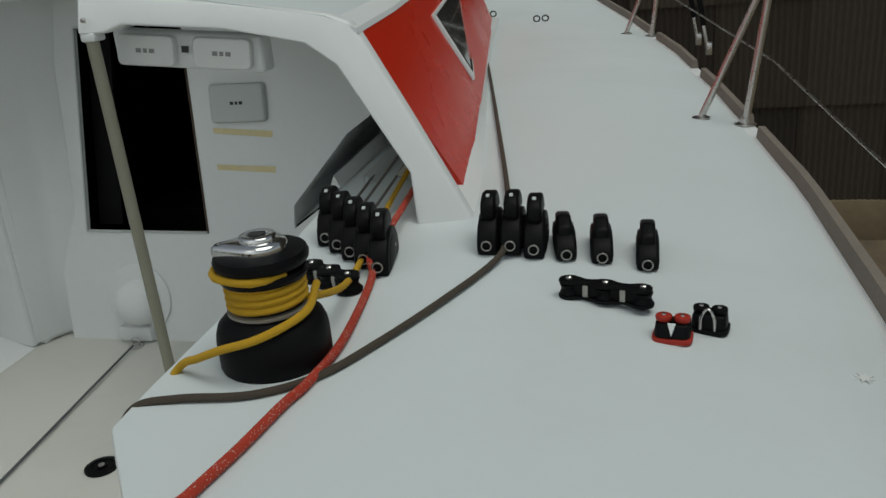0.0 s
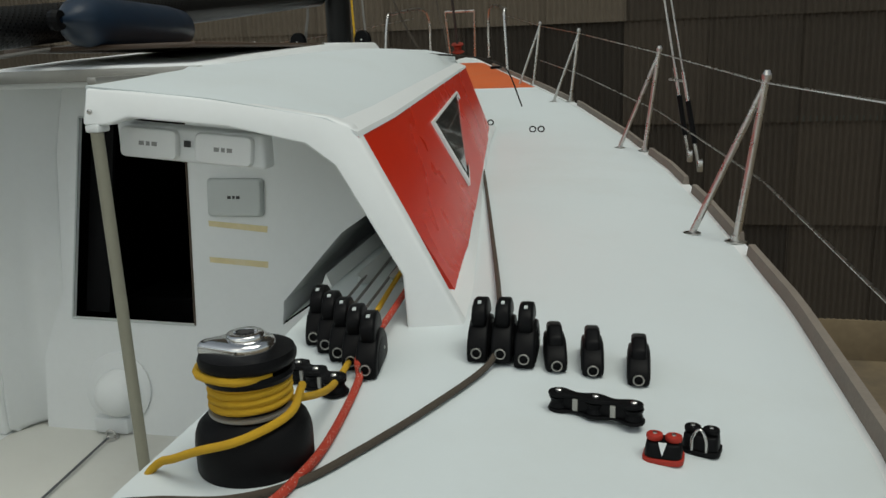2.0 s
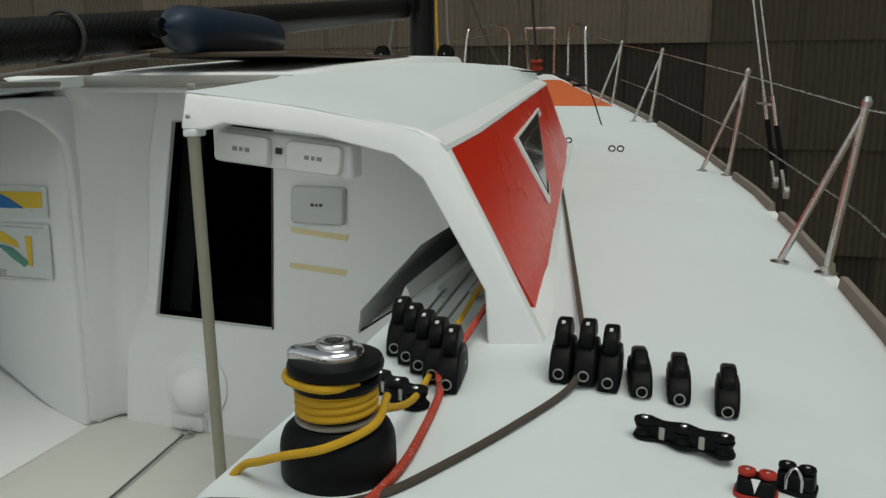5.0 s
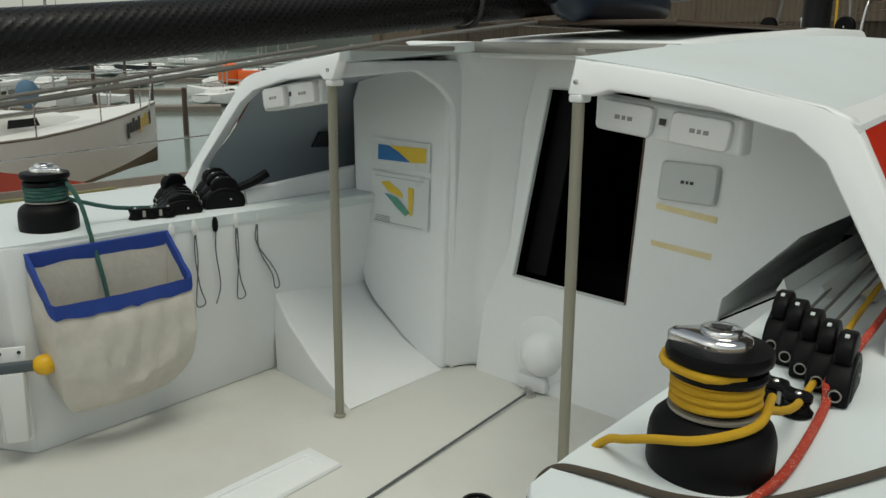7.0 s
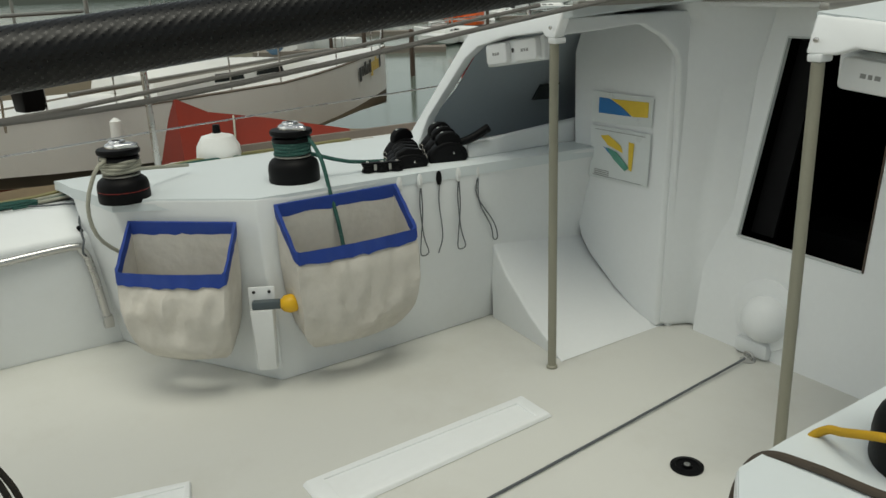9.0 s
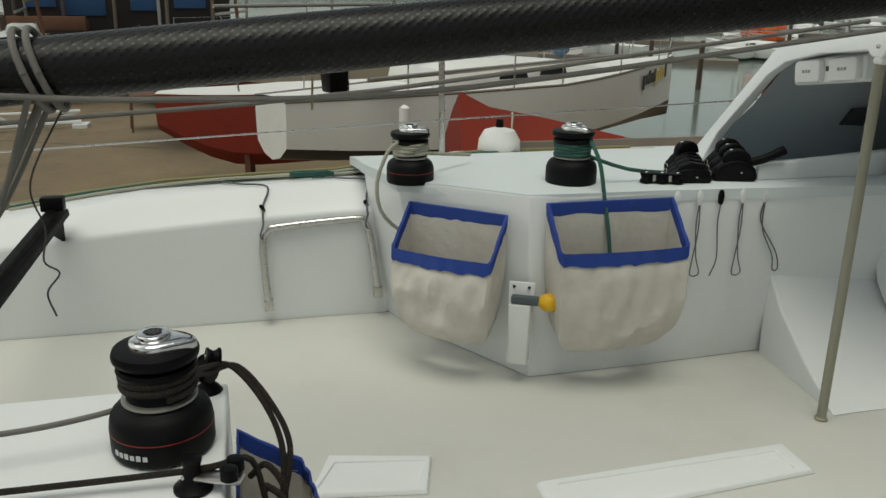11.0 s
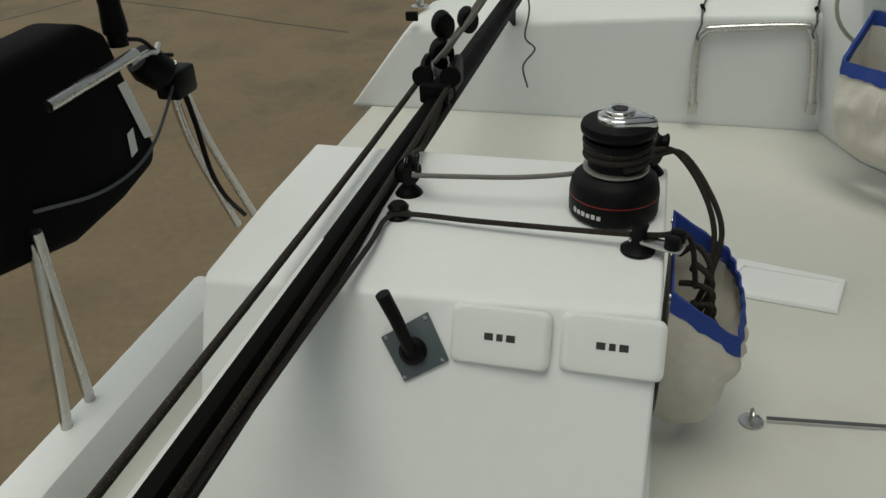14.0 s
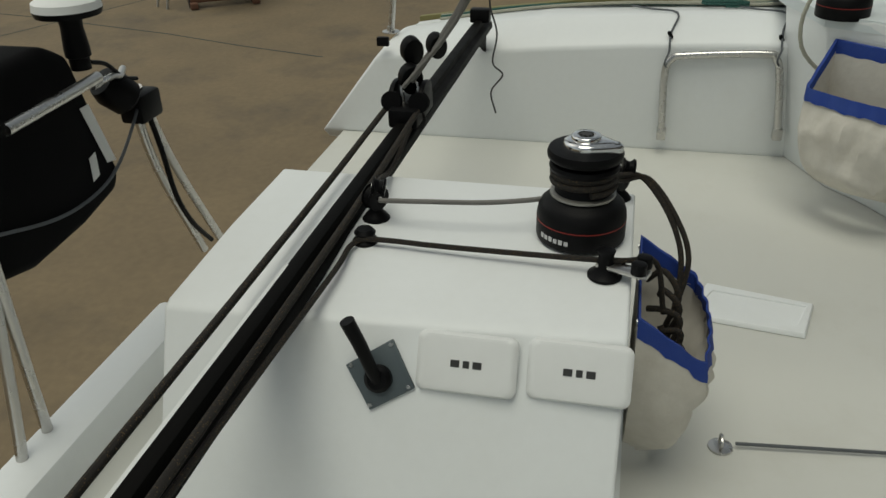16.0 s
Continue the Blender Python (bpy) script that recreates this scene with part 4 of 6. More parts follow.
tb = thing("work_table", "rusty steel trestle table in the yard", "trestle table", at=(-22.9, -3.4, GROUND), turn=(0, 0, 10))
block("tabletop", -0.4, 0.4, -0.6, 0.6, 0.95, 1.0, RUST, tb)
for x in (-0.35, 0.35):
    for y in (-0.55, 0.55):
        tube("leg", [(x, y, 0.96), (x, y * 1.1, 0.0)], 0.025, RUST, tb, segs=6)
ds = thing("dark_sheds", "low dark workshop buildings at the yard edge", "workshop")
for x, y, w, h_ in ((-44, -14, 5, 2.4), (-40, -6, 4, 2.0), (-38, -24, 4, 2.6)):
    mesh("wall", *loft([[(x - 2, y - w, GROUND), (x + 2, y - w, GROUND), (x + 2, y + w, GROUND), (x - 2, y + w, GROUND)], [(x - 2, y - w, GROUND + h_), (x + 2, y - w, GROUND + h_), (x + 2, y + w, GROUND + h_), (x - 2, y + w, GROUND + h_)]]), WOODDARK, ds)

ws = thing("quay_workshop", "dark quayside workshop with blue doors and stored gear", "workshop", at=(-33.5, -5.3, GROUND))
GLOOM = mat("dark tarred boards", (0.022, 0.018, 0.016), 0.9, var=0.35, scale=0.8, fine=6, bump=0.3)
DOORBLUE = mat("weathered blue door paint", (0.03, 0.10, 0.24), 0.7, var=0.25, scale=0.9)
block("wall", -1.5, 0.0, -4.2, 4.0, 0.0, 5.6, GLOOM, ws)
for y, w, z0, z1 in ((-2.9, 0.55, 3.0, 5.2), (-1.4, 0.8, 2.7, 5.4), (0.8, 0.5, 2.9, 5.0), (2.5, 0.6, 3.0, 4.6)):
    block("door", 0.004, 0.05, y - w, y + w, z0, z1, DOORBLUE, ws, "blue painted door")
for y in (-3.8, -2.1, -0.3, 1.6, 3.3):
    tube("post", [(0.35, y, 0.0), (0.35, y + 0.1, 5.3)], 0.07, SHED_PALE, ws, segs=8)
tube("rail", [(0.4, -3.8, 3.5), (0.4, 3.3, 3.6)], 0.05, SKIPBLUE, ws, segs=8)
for k in range(3):
    block("plank", 0.3 + 0.28 * k, 0.55 + 0.28 * k, -3.9, -1.2, 2.2, 2.5 + 0.1 * k, RUST, ws)
block("trestle", 0.3, 1.1, -3.6, -1.5, 0.0, 2.2, GLOOM, ws)
sp = thing("yellow_spar", "long pale yellow spar propped across the yard", "spar")
tube("spar", [(-24.0, -6.6, 0.55), (-25.0, -0.6, 2.1)], 0.07, mat("faded yellow spar", (0.42, 0.34, 0.13), 0.6, var=0.12, scale=3), sp, segs=8)
for q in ((-24.05, -6.3, 0.55), (-24.9, -1.1, 1.92)):
    tube("prop", [q, (q[0], q[1] + 0.3, GROUND)], 0.05, RUST, sp, segs=6)
gk = random.Random(21)
for k in range(7):
    far_boat("dull laid-up boat among the dark clutter of the yard", (-29 + gk.uniform(-2, 2), -8.5 + 1.6 * k), gk.uniform(60, 110), gk.uniform(4.5, 6.5), gk.uniform(1.8, 2.3), gk.uniform(0.7, 0.95), (BOAT_NAVY, RUST, SKIPBLUE, SHED_PALE)[k % 4], GROUND + gk.uniform(1.4, 2.2), mast=k % 2 == 0, group="boats ashore", gear=k % 3 == 0, keel=1.4, deckmat=(COVER_GREY, WOODDARK)[k % 2])

# harbour: pontoons, moored boats, orange workboat, posts, far shore
po = thing("pontoons", "grey floating pontoons across the harbour", "pontoon")
for k, (x, y, l, a) in enumerate(((-52, 24, 16, 60), (-66, 40, 30, 55), (-84, 55, 40, 62), (-105, 70, 50, 60), (-60, 12, 30, 75), (-90, 20, 50, 80))):
    mesh("pontoon", *box(-l / 2, l / 2, -1.0, 1.0, -0.05, 0.35), TOERAIL, po, m=pose(x, y, SEA, 0, 0, a))
wkb = far_boat("black workboat with orange floats at a pontoon", (-66, 40), -60, 7.5, 2.6, 0.7, BOAT_NAVY, SEA + 0.6, cabin=False, mast=False, deckmat=WOODDARK)
mesh("float", *lathe([(0.3, 0.0), (1.1, 0.3), (1.1, 1.5), (0.5, 1.9), (0.0, 2.0)], 14), ORANGE_PLASTIC, wkb, "bright orange float", smooth=True, m=pose(0, 3.5, 0.2))
block("float_block", -0.9, 0.9, 4.6, 6.0, 0.2, 1.5, ORANGE_PLASTIC, wkb, bevel=0.1)
for k, (x, y, h_) in enumerate(((-35.8, 21.0, 2.6), (-43, 22, 2.2), (-54, 25, 3.4), (-50, 36, 3.0), (-61, 33, 3.2), (-75, 38, 3.2))):
    p = thing("mooring_post", "dark timber mooring post standing in the water", "mooring post", "mooring posts", (x, y, SEA - 0.3))
    mesh("post", *lathe([(0.14, 0), (0.13, h_), (0.06, h_ + 0.06)], 10), WOODDARK, p)
k = 0
for ring_, dist in enumerate((62, 78, 95, 115, 140, 170)):
    for j in range(9):
        az = radians(48 + 5.2 * j + rng.uniform(-1.5, 1.5))
        d_ = dist * rng.uniform(0.92, 1.08)
        x, y = -math.sin(az) * d_, math.cos(az) * d_
        if y < 0.28 * -x - 12:
            continue
        hm = (BOAT_WHITE, BOAT_WHITE, COVER, BOAT_NAVY)[(k * 7 + j) % 4]
        far_boat("moored yacht with a bare mast, far across the harbour" if j % 3 else "moored white motor boat far across the harbour", (x, y), rng.uniform(20, 160), rng.uniform(7, 11), rng.uniform(2.3, 3.2), rng.uniform(0.9, 1.2), hm, SEA + 0.85, mast=j % 3 != 0, gear=False)
        k += 1
shore = thing("far_shore", "dark wooded shoreline beyond the harbour", "shoreline", kind="stuff")
v, f = [], []
for k in range(140):
    az = radians(10 + k)
    h_ = 9 + 4 * noise.noise((k * 0.21, 0, 0)) + 2.5 * noise.noise((k * 0.9, 3, 0))
    for dd, zz in ((420, SEA), (425, SEA + h_ * 0.6), (440, SEA + h_)):
        v.append((-math.sin(az) * dd, math.cos(az) * dd, zz))
for k in range(139):
    for q in (0, 1):
        f.append((3 * k + q, 3 * k + 3 + q, 3 * k + 4 + q, 3 * k + 1 + q))
mesh("tree_belt", v, f, TREES, shore, smooth=True)


# ---- deck gear ----
def winch(at, turn=0.0, group="winches", label="black self-tailing winch with a chrome top", r=0.064, stripe=False, size=1.0):
    w = thing("winch", label, "winch", group, at, (0, 0, turn))
    mesh("base", *lathe([(r, 0.0), (r * 1.02, 0.004), (r * 1.02, 0.034), (r * 1.0, 0.044), (r * 0.95, 0.053), (r * 0.84, 0.060), (r * 0.70, 0.064), (r * 0.66, 0.068)], 44), RUBBER, w, smooth=True)
    if stripe:
        mesh("stripe", *lathe([(r * 1.022, 0.030), (r * 1.025, 0.0307), (r * 1.021, 0.0316)], 44), MAROON, w, "thin red stripe", smooth=True)
    mesh("skirt", *lathe([(r * 0.70, 0.066), (r * 0.74, 0.0675), (r * 0.74, 0.0705), (r * 0.66, 0.072)], 40), ALLOY, w, "dull alloy drum flange", smooth=True)
    mesh("drum", *lathe([(r * 0.66, 0.070), (r * 0.60, 0.076), (r * 0.58, 0.085), (r * 0.60, 0.096), (r * 0.66, 0.104)], 40), RUBBER, w, "ribbed black drum", smooth=True)
    mesh("lower_jaw", *lathe([(r * 0.60, 0.103), (r * 0.76, 0.106), (r * 0.79, 0.111), (r * 0.76, 0.116), (r * 0.55, 0.119)], 40), BLACK, w, smooth=True)
    mesh("upper_jaw", *lathe([(r * 0.55, 0.118), (r * 0.76, 0.121), (r * 0.83, 0.125), (r * 0.845, 0.131), (r * 0.81, 0.137), (r * 0.5, 0.1395)], 40), BLACK, w, smooth=True)
    # chrome feeder arm: a rounded plate drawn out to one side
    r0, r1, L = r * 0.50, r * 0.13, r * 0.70
    phi = math.acos((r0 - r1) / L)
    prof = [(L + r1 * math.cos(-phi + 2 * phi * k / 12), r1 * math.sin(-phi + 2 * phi * k / 12)) for k in range(13)]
    prof += [(r0 * math.cos(phi + (2 * math.pi - 2 * phi) * k / 40), r0 * math.sin(phi + (2 * math.pi - 2 * phi) * k / 40)) for k in range(41)]
    cx = r * 0.12
    arm = mesh("feeder_arm", *loft([[(cx + (x - cx) * s, y * s, z) for x, y in prof] for s, z in ((1.0, 0.138), (1.0, 0.1445), (0.98, 0.1465), (0.93, 0.1485), (0.82, 0.1502), (0.62, 0.1515), (0.3, 0.152))]), CHROME, w, "chrome feeder arm", smooth=True)
    mesh("feeder_slot", *loft([[(r * (0.62 + 0.13 * math.cos(t)), r * 0.11 * math.sin(t), z) for t in [2 * math.pi * k / 12 for k in range(12)]] for z in (0.1465, 0.1500)]), BLACK, arm)
    mesh("cap", *lathe([(r * 0.33, 0.149), (r * 0.33, 0.1545), (r * 0.315, 0.156), (r * 0.29, 0.1568), (r * 0.2, 0.1568), (r * 0.19, 0.1545)], 48), CHROME, w, "chrome cap", smooth=True)
    mesh("socket", *loft([[((0.010 if k % 2 else 0.0065) * math.cos(2 * math.pi * k / 16), (0.010 if k % 2 else 0.0065) * math.sin(2 * math.pi * k / 16), z) for k in range(16)] for z in (0.1530, 0.1575)]), INK, w, "dark star socket")
    w.scale = (size, size, size)
    return w


def wraps(name, centre, z0, turns, r, rr, pitch, material, lead=(), tail=(), start=0.0, label="", category="rope", group="", wob=0.0):
    """Turns of rope round a drum, with a lead in and a tail."""
    pts = []
    n = int(turns * 14)
    for k in range(n + 1):
        a = start + 2 * math.pi * k / 14
        pts.append((centre[0] + (r + rr + wob * math.sin(k * 1.7)) * math.cos(a), centre[1] + (r + rr + wob * math.sin(k * 1.7)) * math.sin(a), z0 + pitch * k / 14))
    t = thing(name, label, category, group)
    tube("line", list(lead) + pts + list(tail), rr, material, t, segs=9, steps=3)
    return t


W1 = (0.861, 0.010, 0.514)
W2 = (0.103, -1.0, 0.394)
WG = (-0.868, 0.0, 0.514)
W3 = (-0.975, -0.43, 0.508)
winch(W1, 200, "primary winches on the coamings", "black winch with polished chrome top wrapped in yellow rope", r=0.065, size=1.06)
winch(WG, 20, "primary winches on the coamings", "black winch with chrome top wrapped in green rope", r=0.066, size=1.04)
winch(W2, 78, "aft winches", "black winch with red stripe and chrome top on the helm box", stripe=True, size=1.09)
winch(W3, 60, "aft winches", "black winch with chrome top wrapped in cream rope", stripe=True)
# plain bars stand for the maker's name on the base of the helm winch
mark = thing("winch_badge", "silver printed mark on the winch base", "marking")
for k in range(6):
    a = radians(-52 + 7.5 * k)
    q = Vector((W2[0] + 0.0717 * math.cos(a), W2[1] + 0.0717 * math.sin(a), W2[2] + 0.016))
    m = frame_of(q, (-math.sin(a), math.cos(a), 0), (0, 0, 1))
    mesh("bar", *box(-0.0032, 0.0032, -0.004, 0.004 - 0.001 * (k % 2), 0, 0.0006), SILVER_INK, mark, m=m)

ry = 0.0052
wraps("yellow_rope", W1, W1[2] + 0.0775, 4.9, 0.0405, ry, 0.0096, R_YELLOW,
      lead=[(0.872, 0.37, 0.535), (0.885, 0.25, 0.531), (0.905, 0.13, 0.556)],
      tail=[(0.856 + 0.015, -0.045, W1[2] + 0.125), (0.856 - 0.038, -0.030, W1[2] + 0.125), (0.856 - 0.055, 0.012, W1[2] + 0.125), (0.856 - 0.042, 0.048, W1[2] + 0.126), (0.856, 0.062, W1[2] + 0.126), (0.856 + 0.04, 0.04, W1[2] + 0.126), (0.856 + 0.03, 0.005, W1[2] + 0.126), (0.856, 0.0, W1[2] + 0.126)],
      start=radians(20), label="yellow braided rope wound round the winch drum", group="ropes")
t_y = thing("yellow_rope_tail", "flattened yellow rope tail hanging over the coaming edge", "rope", "ropes")
tube("line", [(0.908, 0.055, 0.598), (0.917, -0.01, 0.588), (0.88, -0.060, 0.577), (0.825, -0.062, 0.560), (0.785, -0.050, 0.541), (0.757, -0.04, 0.527), (0.738, -0.045, 0.50), (0.733, -0.06, 0.44)], 0.0052, R_YELLOW, t_y)
wraps("green_rope", WG, WG[2] + 0.074, 5.2, 0.041, 0.0055, 0.0088, R_GREEN, lead=[(-0.86, 0.29, 0.530), (-0.83, 0.15, 0.552)],
      tail=[(-0.80, 0.03, 0.625), (-0.755, 0.035, 0.58), (-0.728, 0.04, 0.50), (-0.70, 0.045, 0.42), (-0.685, 0.05, 0.34)], start=radians(60), label="green rope wound round the winch, tail falling into a bag", group="ropes", wob=0.002)
wraps("cream_rope", W3, W3[2] + 0.075, 4.6, 0.040, 0.0052, 0.0085, R_CREAM, lead=[(-1.2, -0.2, 0.53), (-1.06, -0.33, 0.565)],
      tail=[(-0.93, -0.50, 0.60), (-0.925, -0.53, 0.52), (-0.93, -0.52, 0.44), (-0.95, -0.47, 0.38), (-0.98, -0.42, 0.36), (-0.99, -0.40, 0.33)], start=radians(100), label="cream rope wound round the aft winch", group="ropes", wob=0.003)
wraps("black_rope_turns", W2, W2[2] + 0.089, 2.4, 0.0415, 0.0062, 0.0120, R_DARK, start=0.3, label="dark rope turns on the helm winch", group="ropes")
tube("line", [(0.075, -1.048, 0.452), (0.10, -1.063, 0.450), (0.118, -1.15, 0.444), (0.124, -1.25, 0.440), (0.125, -1.33, 0.436)], 0.0042, R_GREY, thing("mainsheet_lead", "pale grey rope running taut to the helm winch", "rope", "ropes"))

# red flecked rope and grey-brown rope over the side deck
t = thing("red_rope", "red flecked rope trailing over the grey deck", "rope", "ropes")
tube("line", [(0.80, 1.60, 0.545), (0.845, 1.0, 0.54), (0.885, 0.55, 0.545), (0.898, 0.40, 0.548), (0.902, 0.285, 0.545), (0.912, 0.246, 0.522), (0.936, 0.049, 0.522), (0.931, -0.06, 0.522), (0.921, -0.11, 0.522), (0.909, -0.198, 0.522), (0.895, -0.273, 0.522), (0.883, -0.333, 0.520), (0.883, -0.373, 0.44)], 0.0060, R_RED, t, steps=8)
t = thing("brown_rope", "grey-brown rope from the cabin side over deck to coaming", "rope", "ropes")
tube("line", [(0.26, 4.7, 0.66), (0.44, 3.7, 0.60), (0.725, 2.37, 0.545), (0.995, 1.0, 0.528), (1.066, 0.62, 0.537), (1.096, 0.47, 0.548), (1.102, 0.40, 0.54), (1.088, 0.33, 0.52), (1.039, 0.181, 0.520), (0.983, 0.046, 0.520), (0.936, -0.043, 0.520), (0.873, -0.091, 0.520), (0.788, -0.107, 0.520), (0.735, -0.118, 0.511), (0.718, -0.135, 0.47), (0.716, -0.14, 0.40), (0.725, -0.15, 0.30), (0.735, -0.17, 0.20)], 0.0052, R_BROWN, t, steps=8)
t = thing("yellow_halyard", "yellow rope running forward in the alcove", "rope", "ropes")
tube("line", [(0.885, 0.36, 0.545), (0.85, 0.55, 0.537), (0.79, 1.1, 0.535), (0.74, 1.68, 0.54)], 0.0052, R_YELLOW, t)
for k, (x0, x1) in enumerate(((0.775, 0.66), (0.80, 0.69), (0.83, 0.715))):
    t = thing("control_line", "thin pale grey control line in the alcove", "rope", "ropes")
    tube("line", [(x0, 0.50 - 0.03 * k, 0.532), (x0 - 0.04, 0.9, 0.53), (x1, 1.69, 0.535)], 0.003, R_GREY, t)


def clutch(at, turn, tall, label, group, open_mouth=True):
    """A rope clutch: cheeks, mouth, cam handle on top."""
    c = thing("rope_clutch", label, "rope clutch", group, at, (0, 0, turn))
    w = 0.0165
    h = 0.052 if tall else 0.036
    side = [(-0.055, 0.0), (0.06, 0.0), (0.066, h * 0.30), (0.06, h * 0.7), (0.042, h), (0.015, h * 1.15), (-0.012, h * 1.12), (-0.036, h * 0.92), (-0.05, h * 0.62), (-0.057, h * 0.3)]
    mesh("body", *prism([(-w, y, z) for y, z in side], (2 * w, 0, 0)), BLACK, c, bevel=0.0055, segs=3)
    mesh("cheek_plate", *prism([(-w - 0.0012, y * 0.72, 0.004 + z * 0.72) for y, z in side], (2 * w + 0.0024, 0, 0)), RUBBER, c, "raised cheek plate", bevel=0.002)
    hz = h * 1.1
    if tall:
        hand = [(-0.026, hz - 0.014), (-0.032, hz + 0.004), (-0.028, hz + 0.018), (-0.016, hz + 0.028), (0.004, hz + 0.033), (0.026, hz + 0.030), (0.042, hz + 0.018), (0.050, hz - 0.004), (0.01, hz - 0.004)]
    else:
        hand = [(-0.034, hz - 0.016), (-0.028, hz + 0.008), (0.0, hz + 0.020), (0.045, hz + 0.012), (0.052, hz - 0.012), (0.0, hz - 0.006)]
    handle = mesh("handle", *prism([(-w * 0.72, y, z) for y, z in hand], (1.44 * w, 0, 0)), BLACK, c, bevel=0.0055, segs=3)
    if tall:
        mesh("tag", *prism([(-0.0028, -0.014, hz + 0.0285), (0.0028, -0.014, hz + 0.0285), (0.0028, -0.007, hz + 0.0312), (-0.0028, -0.007, hz + 0.0312)], (0, -0.0006, 0.0012)), COVER_GREY, handle, "pale tag")
    mesh("mouth", *lathe([(0.0095, 0), (0.0095, 0.004), (0.0065, 0.005), (0.006, 0.001)], 16), RUBBER, c, "round rope mouth", m=pose(0, -0.0565, h * 0.36, 90, 0, 0))
    tube("mouth_ring", [(0.0078 * math.cos(a), -0.0612, h * 0.36 + 0.0078 * math.sin(a)) for a in [2 * math.pi * k / 12 for k in range(13)]], 0.0012, ALLOY, c, "dull alloy ring in the mouth", segs=6, steps=1)
    for s in (-1, 1):
        mesh("bolt", *lathe([(0.003, 0), (0.003, 0.002), (0.001, 0.0025)], 8), STEEL, c, m=pose(s * w, 0.02, h * 0.5, 0, 90 * s, 0))
    return c


G1, G2, G3 = "clutches on the side deck", "starboard clutch bank", "port clutch bank"
for x, y, tall, turn in ((1.066, 0.425, True, 2), (1.105, 0.42, True, 2), (1.142, 0.418, True, 2), (1.187, 0.418, False, 8), (1.246, 0.418, False, 4), (1.318, 0.406, False, 0)):
    clutch((x, y, deck_z(x, y) + (0.004 if abs(x - 1.105) < 0.01 else 0)), turn, tall, "black plastic rope clutch bolted to the grey deck", G1)
for k in range(5):
    x, y = 0.775 + 0.0335 * k, 0.455 - 0.033 * k
    clutch((x, y, 0.515), 8, True, "black plastic rope clutch with its handle raised", G2)
for k in range(6):
    x, y = -0.80 - 0.040 * k, 0.455 + 0.018 * k
    clutch((x, y, 0.515), -14 + 4 * k, k % 2 == 0, "black rope clutch in the port bank", G3)
for k in range(5):
    x, y = -0.80 - 0.046 * k, 0.318 + 0.02 * k
    clutch((x, y, 0.515), -10 + 7 * k, k == 3, "low black rope clutch aft of the port bank", G3)
lever = thing("clutch_lever", "black clutch lever sticking out of the port bank", "lever")
tube("arm", [(-0.80, 0.47, 0.56), (-0.79, 0.54, 0.575), (-0.785, 0.60, 0.60)], 0.011, BLACK, lever, segs=10, r2=0.014)


def organiser(at, turn, n, step, r, label, stack=1):
    o = thing("deck_organiser", label, "deck organiser", "deck organisers", at, (0, 0, turn))
    L = step * (n - 1)
    outline = []
    for k in range(25):
        outline.append((k / 24 * L, r * (0.80 + 0.28 * math.cos(2 * math.pi * k / 24 * (n - 1)))))
    ring = [(x, y) for x, y in outline] + [(L + r * math.sin(a), r * 1.08 * math.cos(a)) for a in (0.6, 1.1, 1.57, 2.0, 2.5)] + [(x, -y) for x, y in outline[::-1]] + [(-r * math.sin(a), -r * 1.08 * math.cos(a)) for a in (0.6, 1.1, 1.57, 2.0, 2.5)]
    mesh("lower_plate", *prism([(x, y, 0.002) for x, y in ring], (0, 0, 0.005)), BLACK, o, bevel=0.0015)
    mesh("upper_plate", *prism([(x * 0.98, y * 0.9, 0.024) for x, y in ring], (0, 0, 0.005)), BLACK, o, bevel=0.0015)
    for k in range(n):
        mesh("sheave", *lathe([(r * 0.9, 0.008), (r * 0.72, 0.015), (r * 0.9, 0.022)], 20), BLACK, o, m=pose(step * k, 0, 0))
        mesh("bolt", *lathe([(0.0048, 0.029), (0.0048, 0.031), (0.003, 0.0325), (0.0, 0.0325)], 12), STEEL, o, "steel bolt head", m=pose(step * k, 0, 0))
    mesh("core", *box(-r * 0.4, L + r * 0.4, -r * 0.5, r * 0.5, 0.0068, 0.0242), BLACK, o, "black core between the plates", bevel=0.002)
    for k in range(n - 1):
        mesh("spacer", *box(step * (k + 0.5) - 0.004, step * (k + 0.5) + 0.004, -r * 0.62, r * 0.62, 0.007, 0.024), ALLOY, o, bevel=0.001)
    return o


organiser((1.209, 0.236, deck_z(1.23, 0.23)), -16, 3, 0.053, 0.0150, "black three-sheave deck organiser with steel bolts")
organiser((0.815, 0.255, 0.515), -30, 3, 0.042, 0.020, "black deck organiser beside the clutch bank")
organiser((-0.815, 0.20, 0.515), 70, 3, 0.042, 0.018, "black deck organiser beside the port clutches")


